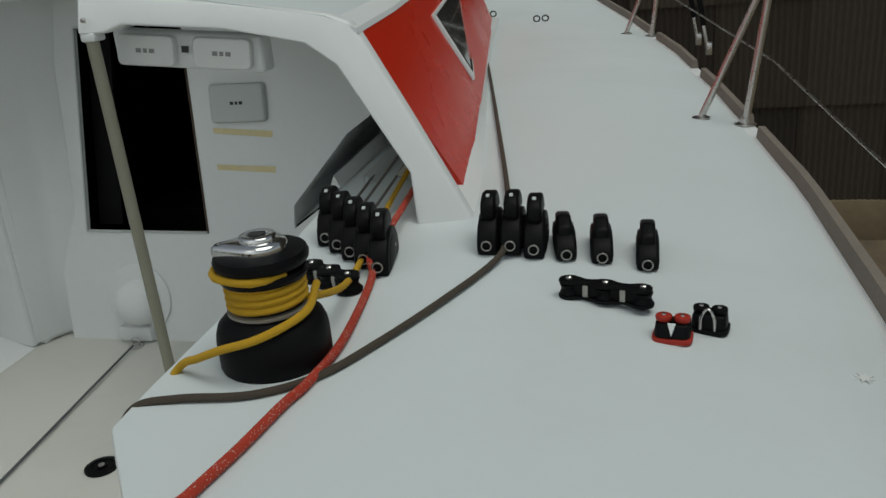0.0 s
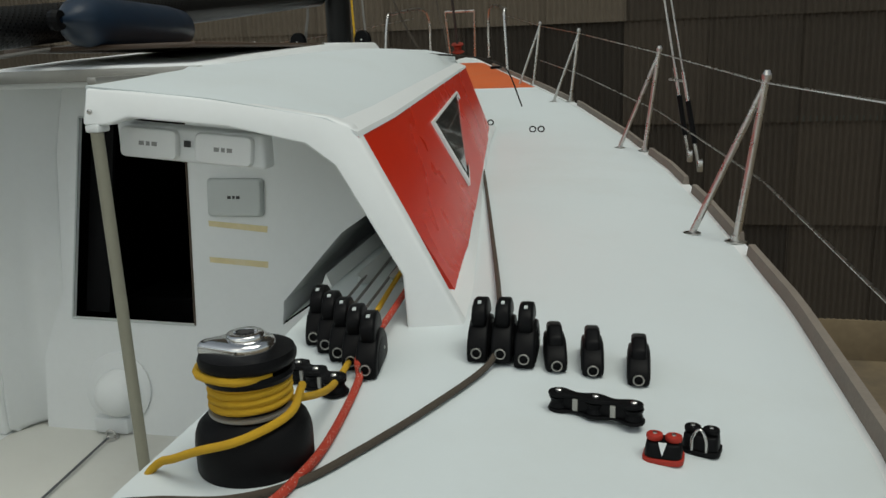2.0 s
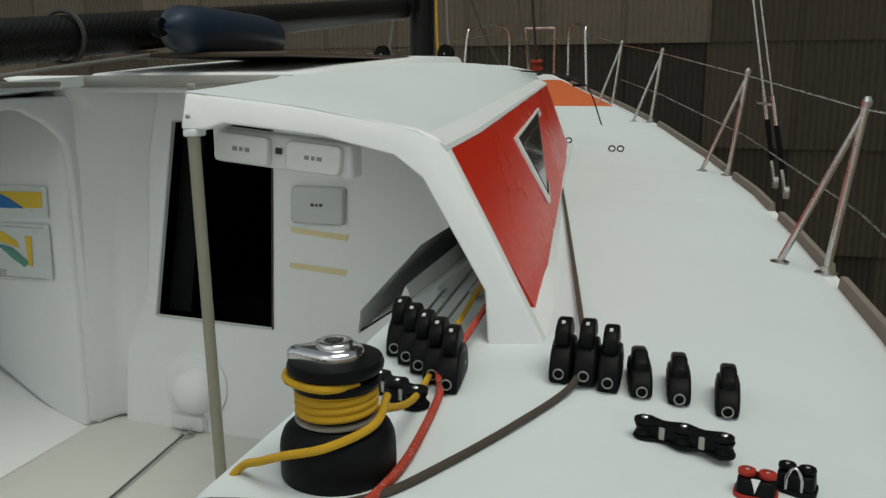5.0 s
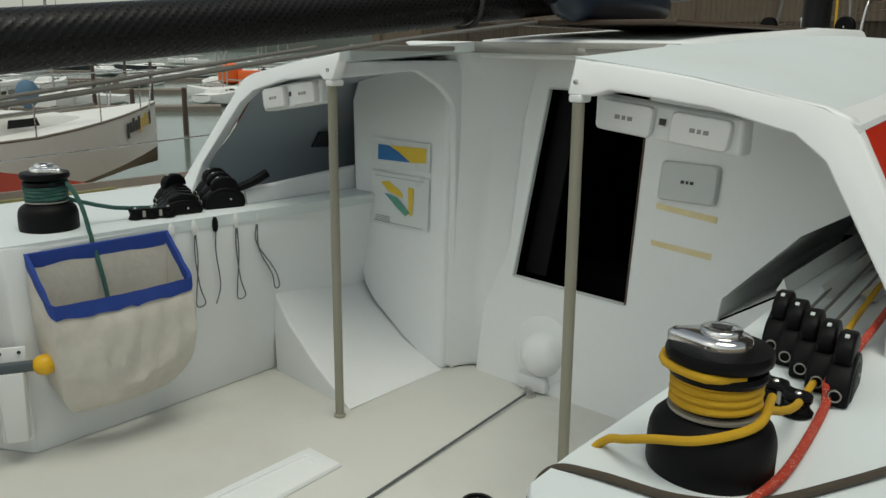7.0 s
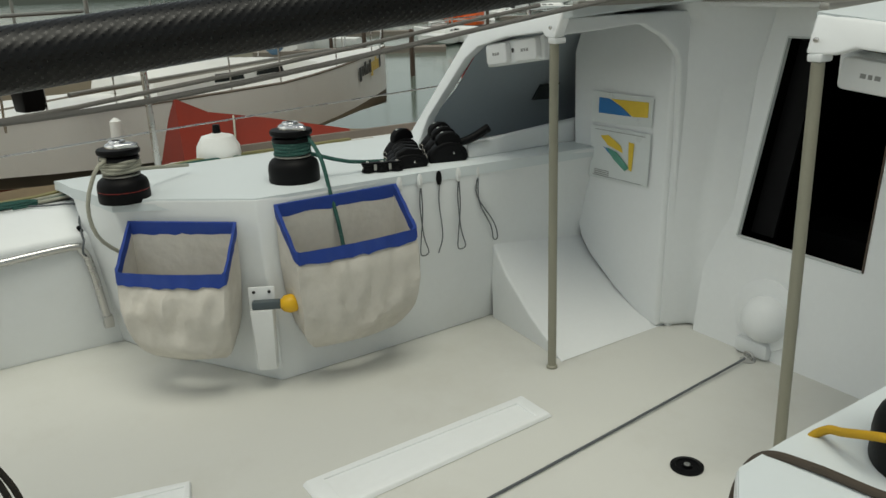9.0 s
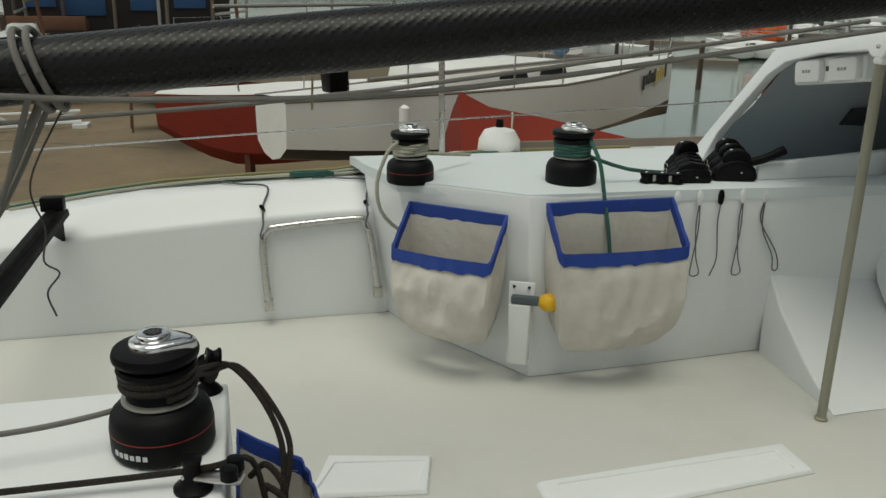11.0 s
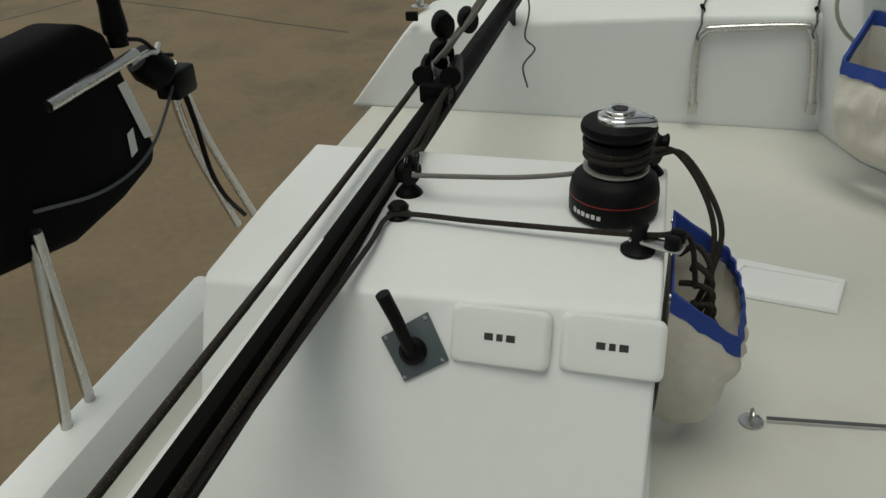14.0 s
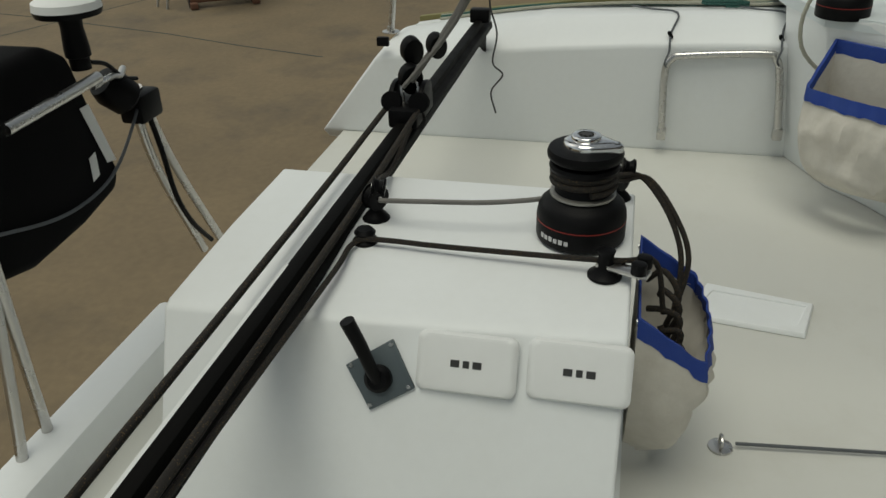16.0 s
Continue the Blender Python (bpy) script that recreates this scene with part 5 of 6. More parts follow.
def cam_cleat(at, turn, red):
    c = thing("cam_cleat", "red and black cam cleat on the grey deck" if red else "black cam cleat with a wire fairlead", "cam cleat", "cam cleats", at, (0, 0, turn))
    base = DULL_RED if red else BLACK
    foot = rounded(0.050, 0.038, 0.011)
    mesh("base", *loft([[(x, y, 0.0) for x, y in foot], [(x, y, 0.007) for x, y in foot]]), base, c, bevel=0.001)
    mesh("body", *loft([[(x * 0.92, y * 0.92, 0.0072) for x, y in foot], [(x * 0.84, y * 0.8 + 0.003, 0.024) for x, y in foot]]), BLACK, c, bevel=0.002)
    for s in (-1, 1):
        mesh("cam", *loft([[(s * 0.0115 + 0.0105 * math.cos(a), 0.003 + 0.010 * math.sin(a), z) for a in [2 * math.pi * k / 14 for k in range(14)]] for z in (0.0245, 0.032)]), base, c, "red cam" if red else "", bevel=0.002)
        mesh("pin", *lathe([(0.003, 0.032), (0.0025, 0.0335), (0.0, 0.0335)], 10), STEEL, c, m=pose(s * 0.0115, 0.003, 0))
    if red:
        mesh("fairlead", *prism([(-0.005, -0.0155, 0.029), (0.005, -0.0155, 0.029), (0.0, -0.0185, 0.013)], (0, -0.002, 0)), COVER, c, "white fairlead notch")
    else:
        tube("wire_fairlead", [(-0.009, -0.0165, 0.006), (-0.008, -0.018, 0.025), (0.0, -0.0165, 0.036), (0.008, -0.018, 0.025), (0.009, -0.0165, 0.006)], 0.002, STEEL, c, "bent steel wire fairlead")
    return c


cam_cleat((1.347, 0.136, deck_z(1.347, 0.137)), -8, True)
cam_cleat((1.395, 0.176, deck_z(1.395, 0.176)), -14, False)

# ---- cockpit: poles, covers, charts, pockets ----
for side in (1, -1):
    p = thing("support_pole", "khaki painted tube propping the hood edge", "pole", "support poles")
    tube("tube", [(side * 0.352, 0.49, 0.874), (side * 0.354, 0.495, 0.4), (side * 0.356, 0.50, 0.003)], 0.0115, POLE, p, segs=16)
    mesh("foot", *lathe([(0.0155, 0.001), (0.0155, 0.006), (0.012, 0.009)], 16), POLE, p, m=pose(side * 0.356, 0.50, 0.0))


def cover(name, centre, right, up, w, h, material, words, ink, label, group, thick=0.014, size=0.03):
    m = frame_of(centre, right, up)
    c = thing(name, label, "instrument cover", group)
    c.matrix_world = m
    ring, rim = rounded(w, h, 0.012), rounded(w * 0.94, h * 0.92, 0.010)
    mesh("shell", *loft([[(x, y, 0.0) for x, y in ring], [(x, y, thick * 0.6) for x, y in ring], [(x, y, thick) for x, y in rim], [(x * 0.9, y * 0.9, thick + 0.001) for x, y in rim]]), material, c, smooth=True)
    # plain bars stand for the maker's mark
    for dx, bw in ((-0.62, 0.5), (0.0, 0.36), (0.62, 0.5)):
        mesh("mark_bar", *box((dx - bw / 2) * size, (dx + bw / 2) * size, -0.2 * size, 0.2 * size, thick + 0.0008, thick + 0.0016), ink, c)
    return c


g = "instrument covers"
a1 = "white plastic instrument cover under the hood edge"
for side, tint in ((1, COVER), (-1, COVER)):
    blk = thing("instrument_housing", "white moulded instrument housing under the hood", "instrument housing", "instrument housings")
    o, e = Vector((side * 0.345, 0.560, 0.888)), Vector((side * 0.622, 0.605, 0.855))
    if side < 0:
        o, e = Vector((-0.49, 0.570, 0.888)), Vector((-0.775, 0.592, 0.848))
    mesh("housing", *prism([o, e, e + Vector((0, 0, -0.068)), o + Vector((0, 0, -0.066))], (0, 0.05, 0)), GEL, blk, bevel=0.008, segs=3)
    rv = (e - o).normalized() * side
    for k, f in enumerate((0.23, 0.74)):
        cpt = o.lerp(e, f) + Vector((0, -0.001, -0.034))
        cover("instrument_cover", cpt, rv, (0, 0, 1), 0.112, 0.058, tint, "", INK_FADED, a1, g, size=0.02)
    mid = o.lerp(e, 0.485) + Vector((0, -0.002, -0.030))
    mesh("sensor", *box(-0.006, 0.006, -0.006, 0.006, 0, 0.004), INK, blk, "small black light sensor", m=frame_of(mid, rv, (0, 0, 1)))
c3 = Vector(on_wall(0.302, 0.648, 0.002))
cover("instrument_cover", c3, (1, 0, 0), (0, LEAN, 1), 0.155, 0.10, COVER_GREY, "", INK, "light grey plastic instrument cover on the bulkhead", g, size=0.02)
for z0, z1 in ((0.579, 0.566), (0.484, 0.475)):
    tp = thing("tape_strip", "old yellowed tape strip on the bulkhead", "tape", "tape strips")
    mesh("strip", *prism([on_wall(0.220, z0 + 0.008, 0.001), on_wall(0.388, z1 + 0.008, 0.001), on_wall(0.386, z1 - 0.008, 0.001), on_wall(0.222, z0 - 0.006, 0.001)], (0, -0.0008, 0)), TAPE, tp)

# chart sheets on the recessed panel
for z0, z1, name in ((0.595, 0.69, "flag_card"), (0.42, 0.585, "chart_card")):
    c = thing(name, "laminated card with blue and yellow print on the white panel", "card", "chart cards")
    def at(x, z, off=0.0):
        x = x + 0.03
        return (x, 0.916 + 0.028 * z + 0.012 * max(0.0, z - 0.43) - off, z)
    mesh("sheet", *prism([at(-0.72, z0), at(-0.47, z0 + 0.01), at(-0.47, z1), at(-0.72, z1)], (0, -0.0015, 0)), PAPER, c)
    if name == "flag_card":
        mesh("blue_field", *prism([at(-0.69, 0.625, 0.003), at(-0.69, 0.672, 0.003), at(-0.645, 0.672, 0.003), at(-0.60, 0.655, 0.003), at(-0.55, 0.628, 0.003)], (0, -0.0006, 0)), PBLUE, c)
        mesh("yellow_field", *prism([at(-0.64, 0.672, 0.003), at(-0.485, 0.676, 0.003), at(-0.485, 0.632, 0.003), at(-0.545, 0.628, 0.003), at(-0.597, 0.655, 0.003)], (0, -0.0006, 0)), PYELLOW, c)
    else:
        mesh("yellow_coast", *prism([at(-0.675, 0.556, 0.003), at(-0.64, 0.562, 0.003), at(-0.585, 0.535, 0.003), at(-0.575, 0.515, 0.003), at(-0.64, 0.53, 0.003)], (0, -0.0006, 0)), PYELLOW, c)
        mesh("blue_channel", *prism([at(-0.66, 0.525, 0.004), at(-0.60, 0.505, 0.004), at(-0.55, 0.47, 0.004), at(-0.60, 0.485, 0.004)], (0, -0.0006, 0)), PBLUE, c)
        mesh("yellow_land", *prism([at(-0.553, 0.552, 0.004), at(-0.53, 0.55, 0.004), at(-0.534, 0.465, 0.004), at(-0.548, 0.47, 0.004)], (0, -0.0006, 0)), PYELLOW, c)
        mesh("green_shoal", *prism([at(-0.645, 0.523, 0.005), at(-0.60, 0.515, 0.005), at(-0.545, 0.475, 0.005), at(-0.56, 0.462, 0.005), at(-0.61, 0.49, 0.005)], (0, -0.0006, 0)), mat("green print", (0.10, 0.30, 0.22), 0.4), c)
        for z_ in (0.575, 0.432):
            mesh("rule", *prism([at(-0.70, z_, 0.003), at(-0.49, z_ + 0.001, 0.003), at(-0.49, z_ - 0.0005, 0.003), at(-0.70, z_ - 0.0015, 0.003)], (0, -0.0006, 0)), INK_FADED, c)
        for k in range(4):
            mesh("text_bar", *prism([at(-0.695, 0.45 - 0.006 * k, 0.003), at(-0.63, 0.45 - 0.006 * k, 0.003), at(-0.63, 0.448 - 0.006 * k, 0.003), at(-0.695, 0.448 - 0.006 * k, 0.003)], (0, -0.0006, 0)), INK_FADED, c)

# ball vent low on the bulkhead
v = thing("bilge_pump_cover", "white domed pump cover low on the bulkhead", "pump cover")
mesh("plate", *prism([on_wall(-0.065 + 0.10 * math.cos(a), 0.125 + 0.10 * math.sin(a), 0.0) for a in [2 * math.pi * k / 24 for k in range(24)]], (0, -0.008, 0)), GEL, v, bevel=0.003)
mesh("dome", *lathe([(0.066, 0.0), (0.064, 0.02), (0.052, 0.042), (0.03, 0.055), (0.0, 0.058)], 24), GEL, v, smooth=True, m=frame_of(on_wall(-0.06, 0.115, 0.008), (1, 0, 0), (0, LEAN, 1)))
mesh("spout", *box(-0.135, -0.03, 0.985, 1.02, 0.002, 0.05), GEL, v, bevel=0.01)

# jackline with its padeyes
j = thing("jackline", "blue-grey cord stretched along the sole between padeyes", "cord")
tube("cord", [(-0.066, 0.945, 0.012), (0.028, 0.1, 0.006), (0.119, -0.705, 0.012)], 0.0032, R_BLUEGREY, j, segs=8, steps=4)
for x, y in ((-0.069, 0.963), (0.121, -0.73)):
    pe = mesh("padeye", *lathe([(0.022, 0.001), (0.021, 0.004), (0.012, 0.006)], 18), STEEL, j, "stainless padeye", m=pose(x, y, 0))
    tube("ring", [(x + 0.014 * math.cos(a), y, 0.014 + 0.012 * math.sin(a)) for a in [2 * math.pi * k / 10 for k in range(11)]], 0.003, STEEL, j, segs=7, steps=2)
d = thing("drain", "black round drain fitting in the cockpit sole", "drain", at=(0.19, 0.424, 0.0))
mesh("flange", *lathe([(0.036, 0.001), (0.036, 0.005), (0.026, 0.007), (0.024, 0.003), (0.012, 0.003), (0.011, 0.008), (0.004, 0.008)], 24), BLACK, d, smooth=True)
mesh("screw", *lathe([(0.008, 0.006), (0.007, 0.009), (0.0, 0.009)], 10), STEEL, d)


def bag(label, p0, p1, out, top, front, bottom, slim=1.0, taper=0.0, group="rope bags"):
    """A canvas rope bag: back edge from p0 to p1 on its wall, blue rim, bellied sack."""
    b = thing("rope_bag", label, "rope bag", group)
    a, c, o = Vector((*p0, 0)), Vector((*p1, 0)), Vector((*out, 0)).normalized()
    n = 56

    def ring(z_back, z_front, depth, squeeze, bulge):
        pts = []
        for k in range(n):
            u = k / n
            if u < 0.25:
                f, d = u / 0.25, 0.0
            elif u < 0.42:
                f, d = 1.0, (u - 0.25) / 0.17
            elif u < 0.83:
                f, d = 1.0 - (u - 0.42) / 0.41, 1.0
            else:
                f, d = 0.0, 1.0 - (u - 0.83) / 0.17
            f2 = 0.5 + (f - 0.5) * squeeze
            belly = bulge * math.sin(math.pi * f) * d
            p = a.lerp(c, f2) + o * (0.010 + depth * d + belly)
            drop = max(0.0, min(1.0, (front - z_front) / max(0.05, front - bottom)))
            zz = z_back + (z_front - z_back) * d
            fold = 0.5 * noise.noise((p.x * 11 + zz * 5, p.y * 11, zz * 6)) + 0.45 - 1.1 * abs(noise.noise((p.x * 14 + zz * 6, p.y * 14 - zz * 5, zz * 3 + 3))) - 0.6 * abs(noise.noise((p.x * 25 - zz * 8, p.y * 25 + zz * 6, zz * 4 + 7)))
            w = (0.0022 * math.sin(u * 90 + z_front * 25) + 0.040 * math.sqrt(max(0.0, drop - 0.14)) * fold) * d
            pts.append((p.x + o.x * w, p.y + o.y * w, z_back + (z_front - z_back) * d + w * 0.5))
        return pts

    def shrink(r, k, dz):
        cx, cy = sum(q[0] for q in r) / n, sum(q[1] for q in r) / n
        return [(cx + (x - cx) * k, cy + (y - cy) * k, z + dz) for x, y, z in r]
    knots = ((0.0, 0.100, 0.985, 0.014), (0.15, 0.108, 0.985, 0.019), (0.35, 0.110 * slim, 0.98 - 0.06 * taper, 0.024), (0.55, 0.102 * slim, 0.95 - 0.14 * taper, 0.029), (0.72, 0.092 * slim, 0.90 - 0.26 * taper, 0.031), (0.86, 0.074 * slim, 0.82 - 0.38 * taper, 0.028), (0.95, 0.05 * slim, 0.70 - 0.42 * taper, 0.02), (1.0, 0.02, 0.54 - 0.36 * taper, 0.01))
    cols = list(zip(*knots))
    knots = [(q,) + tuple(interp(q, cols[0], col) for col in cols[1:]) for q in [k / 17 for k in range(17)] + [0.975, 1.0]]
    body = [ring(top - 0.03 + (bottom + 0.02 - top + 0.03) * q, front - 0.028 + (bottom - front + 0.028) * q, dep, sq, bl) for q, dep, sq, bl in knots]
    inn = [shrink(r, 0.955, 0.0) for r in body[::-1]]
    mesh("sack", *loft(body + inn, caps=False), CANVAS, b, "weathered off-white canvas sack", smooth=True)
    fray = random.Random(int(front * 1000))
    lo, hi = ring(top - 0.034, front - 0.034, 0.104, 0.992, 0.017), ring(top, front, 0.100, 1.002, 0.013)
    lo = [(x, y, z + fray.uniform(-0.0035, 0.0035)) for x, y, z in lo]
    mesh("rim", *loft([lo, hi, shrink(hi, 0.95, -0.002), shrink(lo, 0.95, 0.0)], caps=False), BLUE, b, "royal blue webbing rim", smooth=True)
    for f in (0.05, 0.5, 0.95):
        q = a.lerp(c, f) + o * 0.008
        mesh("stud", *lathe([(0.005, 0), (0.005, 0.0015), (0.002, 0.003)], 10), STEEL, b, m=frame_of((q.x, q.y, top - 0.015), (-o.y, o.x, 0), (0, 0, 1)))
    for f in (0.02, 0.98):
        q, w = a.lerp(c, f) + o * 0.008, a.lerp(c, f) + o * 0.10
        tube("drawcord", [(q.x, q.y, top - 0.02), ((q.x + w.x) / 2, (q.y + w.y) / 2, (top + front) / 2 - 0.035), (w.x, w.y, front - 0.015)], 0.0022, R_CREAM, b, segs=6)
    return b


bag("off-white canvas rope bag with blue rim on port coaming", (-0.728, -0.125), (-0.728, 0.235), (1, 0.05), 0.497, 0.39, 0.085)
bag("off-white canvas rope bag with blue rim beside the hoop", (-0.948, -0.433), (-0.760, -0.208), (0.76, -0.65), 0.46, 0.355, 0.09)
bag("canvas rope bag with blue rim on the helm box", (0.04, -0.912), (0.295, -0.912), (0, 1), 0.368, 0.30, 0.03, slim=0.72, taper=0.9)
coil = thing("rope_tails", "dark rope tails coiled into the helm box bag", "rope", "ropes")
for k in range(5):
    tube("tail", [(0.07 + 0.045 * k, -0.885 + 0.02 * (k % 2), 0.30), (0.09 + 0.04 * k, -0.86, 0.33 - 0.012 * k), (0.12 + 0.035 * k, -0.835, 0.30), (0.10 + 0.04 * k, -0.85, 0.22), (0.16 + 0.02 * k, -0.85, 0.15), (0.13 + 0.03 * k, -0.87, 0.12)], 0.0052, R_DARK, coil)

# winch-handle pocket on the coaming corner
pk = thing("handle_pocket", "white winch-handle pocket with yellow-knobbed handle on the coaming corner", "handle pocket")
mk = frame_of((-0.722, -0.178, 0.06), (0.45, 0.9, 0), (0, 0, 1))
mesh("back_plate", *box(-0.034, 0.034, -0.01, 0.225, 0.0, 0.006), GEL, pk, bevel=0.002, m=mk)
mesh("pocket", *loft([[(-0.028, 0.0, 0.004), (0.028, 0.0, 0.004), (0.024, 0.0, 0.034), (-0.024, 0.0, 0.034)], [(-0.033, 0.165, 0.004), (0.033, 0.165, 0.004), (0.029, 0.175, 0.046), (-0.029, 0.175, 0.046)]]), COVER, pk, "white plastic pocket", bevel=0.004, m=mk)
mesh("handle", *box(-0.024, 0.05, 0.172, 0.194, 0.012, 0.036), SLATE, pk, "dark grey handle", bevel=0.004, m=mk)
for s in (-1, 1):
    mesh("screw", *lathe([(0.0045, 0.006), (0.004, 0.0085), (0.0, 0.009)], 10), INK, pk, m=mk @ pose(s * 0.020, 0.212, 0))
mesh("knob", *lathe([(0.0, -0.027), (0.012, -0.025), (0.021, -0.016), (0.025, 0.0), (0.021, 0.016), (0.012, 0.025), (0.0, 0.027)], 20), YELLOW, pk, "yellow round knob", smooth=True, m=mk @ pose(0.074, 0.182, 0.024, 0, 90, 0))

# loops of cord hanging from clips on the coaming
for k, (y, zl, black) in enumerate(((0.243, 0.0, 0), (0.307, 0.20, 0), (0.371, 0.21, 1), (0.436, 0.205, 0), (0.504, 0.20, 0))):
    lp = thing("clip_loop", "thin cord loop hanging from a clip on the coaming", "cord loop", "cord loops on the coaming")
    x = -0.716 if y < 0.3 else -0.712
    mesh("clip", *loft([[(x + dx, y + s * 0.008 * math.cos(t_), 0.493 + s * 0.021 * math.sin(t_)) for t_ in [2 * math.pi * i / 14 for i in range(14)]] for dx, s in ((0.0, 1.0), (0.006, 1.0), (0.009, 0.7))]), BLACK if black else COVER, lp, "black clip" if black else "white clip", smooth=True)
    if zl:
        z0 = 0.480
        pts = [(x + 0.005, y, z0), (x + 0.006, y - 0.004, z0 - 0.06), (x + 0.005, y + 0.006 + 0.05 * (k == 4), z0 - zl * 0.75)]
        if not black:
            pts += [(x + 0.006, y + 0.02 + 0.05 * (k == 4), z0 - zl), (x + 0.006, y - 0.006 + 0.06 * (k == 4), z0 - zl - 0.004), (x + 0.005, y - 0.004 + 0.05 * (k == 4), z0 - zl * 0.8), (x + 0.006, y + 0.004, z0 - 0.08), (x + 0.005, y + 0.002, z0)]
        else:
            pts += [(x + 0.005, y - 0.01, z0 - zl)]
        tube("cord", pts, 0.0019, R_BLUEGREY, lp, segs=6, steps=4)

# stainless foot hoop with its lashings
h = thing("foot_hoop", "stainless steel foot hoop lashed to the quarter coaming", "foot hoop")
tube("hoop", [(-1.232, -0.826, 0.07), (-1.237, -0.835, 0.26), (-1.238, -0.818, 0.308), (-1.238, -0.775, 0.32), (-1.243, -0.555, 0.332), (-1.243, -0.52, 0.317), (-1.240, -0.503, 0.26), (-1.235, -0.482, 0.09)], 0.0112, STEEL, h, segs=12)
for y, z in ((-0.826, 0.07), (-0.482, 0.09)):
    mesh("end_clamp", *box(-1.252, -1.222, y - 0.014, y + 0.014, z - 0.02, z + 0.018), STEEL, h, bevel=0.004)
for y, z in ((-0.83, 0.300), (-0.512, 0.320)):
    tube("lashing", [(-1.235, y, z - 0.02), (-1.215, y - 0.01, z), (-1.23, y, z + 0.03), (-1.243, y, 0.352), (-1.288, y + 0.004, quarter(y)[0] + 0.004), (-1.37, y + 0.02, quarter(y)[1] + 0.005), (-1.44, y - 0.06, quarter(y)[1]), (-1.50, y - 0.12, quarter(y)[1] - 0.005)], 0.0032, R_BLUEGREY, h, "blue-grey lashing cord", segs=7, steps=4)
    mesh("toggle", *lathe([(0.004, -0.012), (0.006, -0.008), (0.006, 0.008), (0.004, 0.012)], 10), BLACK, h, m=pose(-1.268, y, 0.372, 30, 0, 0))

# ---- helm box, traveller, mainsheet ----
hb = thing("helm_box", "white moulded helm console with a sloping instrument face", "helm console")
secs = []
for y, dz in ((-1.585, 0.0), (-1.55, 0.0), (-0.915, 0.0)):
    secs.append([(-0.10, y, 0.0), (-0.08, y, 0.381), (-0.07, y, 0.392), (0.16, y, 0.389), (0.338 - 0.06 * (y + 0.915), y, 0.376), (0.355 - 0.06 * (y + 0.915), y, 0.368), (0.55, y, 0.0)])
mesh("console", *loft(secs), GEL, hb, "white gelcoat console", bevel=0.006, segs=3)
mesh("floor_flange", *prism([(0.55, -1.55, 0.001), (0.57, -1.55, 0.001), (0.57, -0.90, 0.001), (-0.11, -0.90, 0.001), (-0.11, -0.915, 0.001), (0.55, -0.915, 0.001)], (0, 0, 0.008)), GEL, hb)
FN = Vector((0.368, 0, 0.188)).normalized()
FU = Vector((-0.188, 0, 0.368)).normalized()


def face(y, d, off=0.0):
    """A place on the sloping face, d metres down from its top edge."""
    return Vector((0.356 - 0.06 * (y + 0.915), y, 0.367)) - FU * d + FN * off


for y in (-1.130, -0.976):
    cover("instrument_cover", face(y, 0.045, 0.001), (0, 1, 0), FU, 0.141, 0.084, COVER, "", INK, "white plastic instrument cover on the helm console", g, thick=0.012, size=0.025)
lv = thing("engine_lever", "black engine lever on a slate grey square plate", "engine lever")
mesh("plate", *prism([face(-1.302, 0.060, 0.001), face(-1.237, 0.018, 0.001), face(-1.200, 0.085, 0.001), face(-1.262, 0.122, 0.001)], FN * 0.006), SLATE, lv, bevel=0.002)
mesh("boss", *lathe([(0.020, 0.0), (0.020, 0.008), (0.014, 0.014)], 20), BLACK, lv, smooth=True, m=frame_of(face(-1.252, 0.075, 0.007), (0, 1, 0), FU))
tube("lever", [face(-1.252, 0.078, 0.014), face(-1.259, 0.055, 0.032), face(-1.269, 0.022, 0.055), face(-1.283, -0.012, 0.076)], 0.0085, BLACK, lv, "black lever arm", segs=12, r2=0.0105)
for a, b in ((-1.294, 0.060), (-1.239, 0.026), (-1.209, 0.084), (-1.262, 0.114)):
    mesh("screw", *lathe([(0.0035, 0), (0.003, 0.0015), (0, 0.0015)], 8), STEEL, lv, m=frame_of(face(a, b, 0.007), (0, 1, 0), FU))

tr = thing("traveller", "black mainsheet traveller track spanning the cockpit", "traveller track")
mesh("beam", *loft([[(x, -1.432, 0.379), (x, -1.372, 0.379), (x, -1.374, 0.398), (x, -1.390, 0.402), (x, -1.391, 0.418), (x, -1.413, 0.418), (x, -1.414, 0.402), (x, -1.430, 0.398)] for x in (-1.26, 1.26)]), TRACK, tr, "black track beam", bevel=0.002)
mesh("white_line", *box(0.30, 1.25, -1.428, -1.416, 0.399, 0.4045), COVER, tr, "white scale strip")
for dy, dz in ((-0.046, 0.006), (0.028, 0.010)):
    tube("control_line", [(-0.34, -1.40 + dy, 0.43 + dz), (0.2, -1.40 + dy * 1.1, 0.412 + dz), (1.2, -1.40 + dy * 1.1, 0.41 + dz)], 0.0062, R_DARK, tr, "dark flecked control line", steps=3)
mesh("car", *box(-0.43, -0.28, -1.432, -1.368, 0.405, 0.446), BLACK, tr, "black traveller car", bevel=0.006)
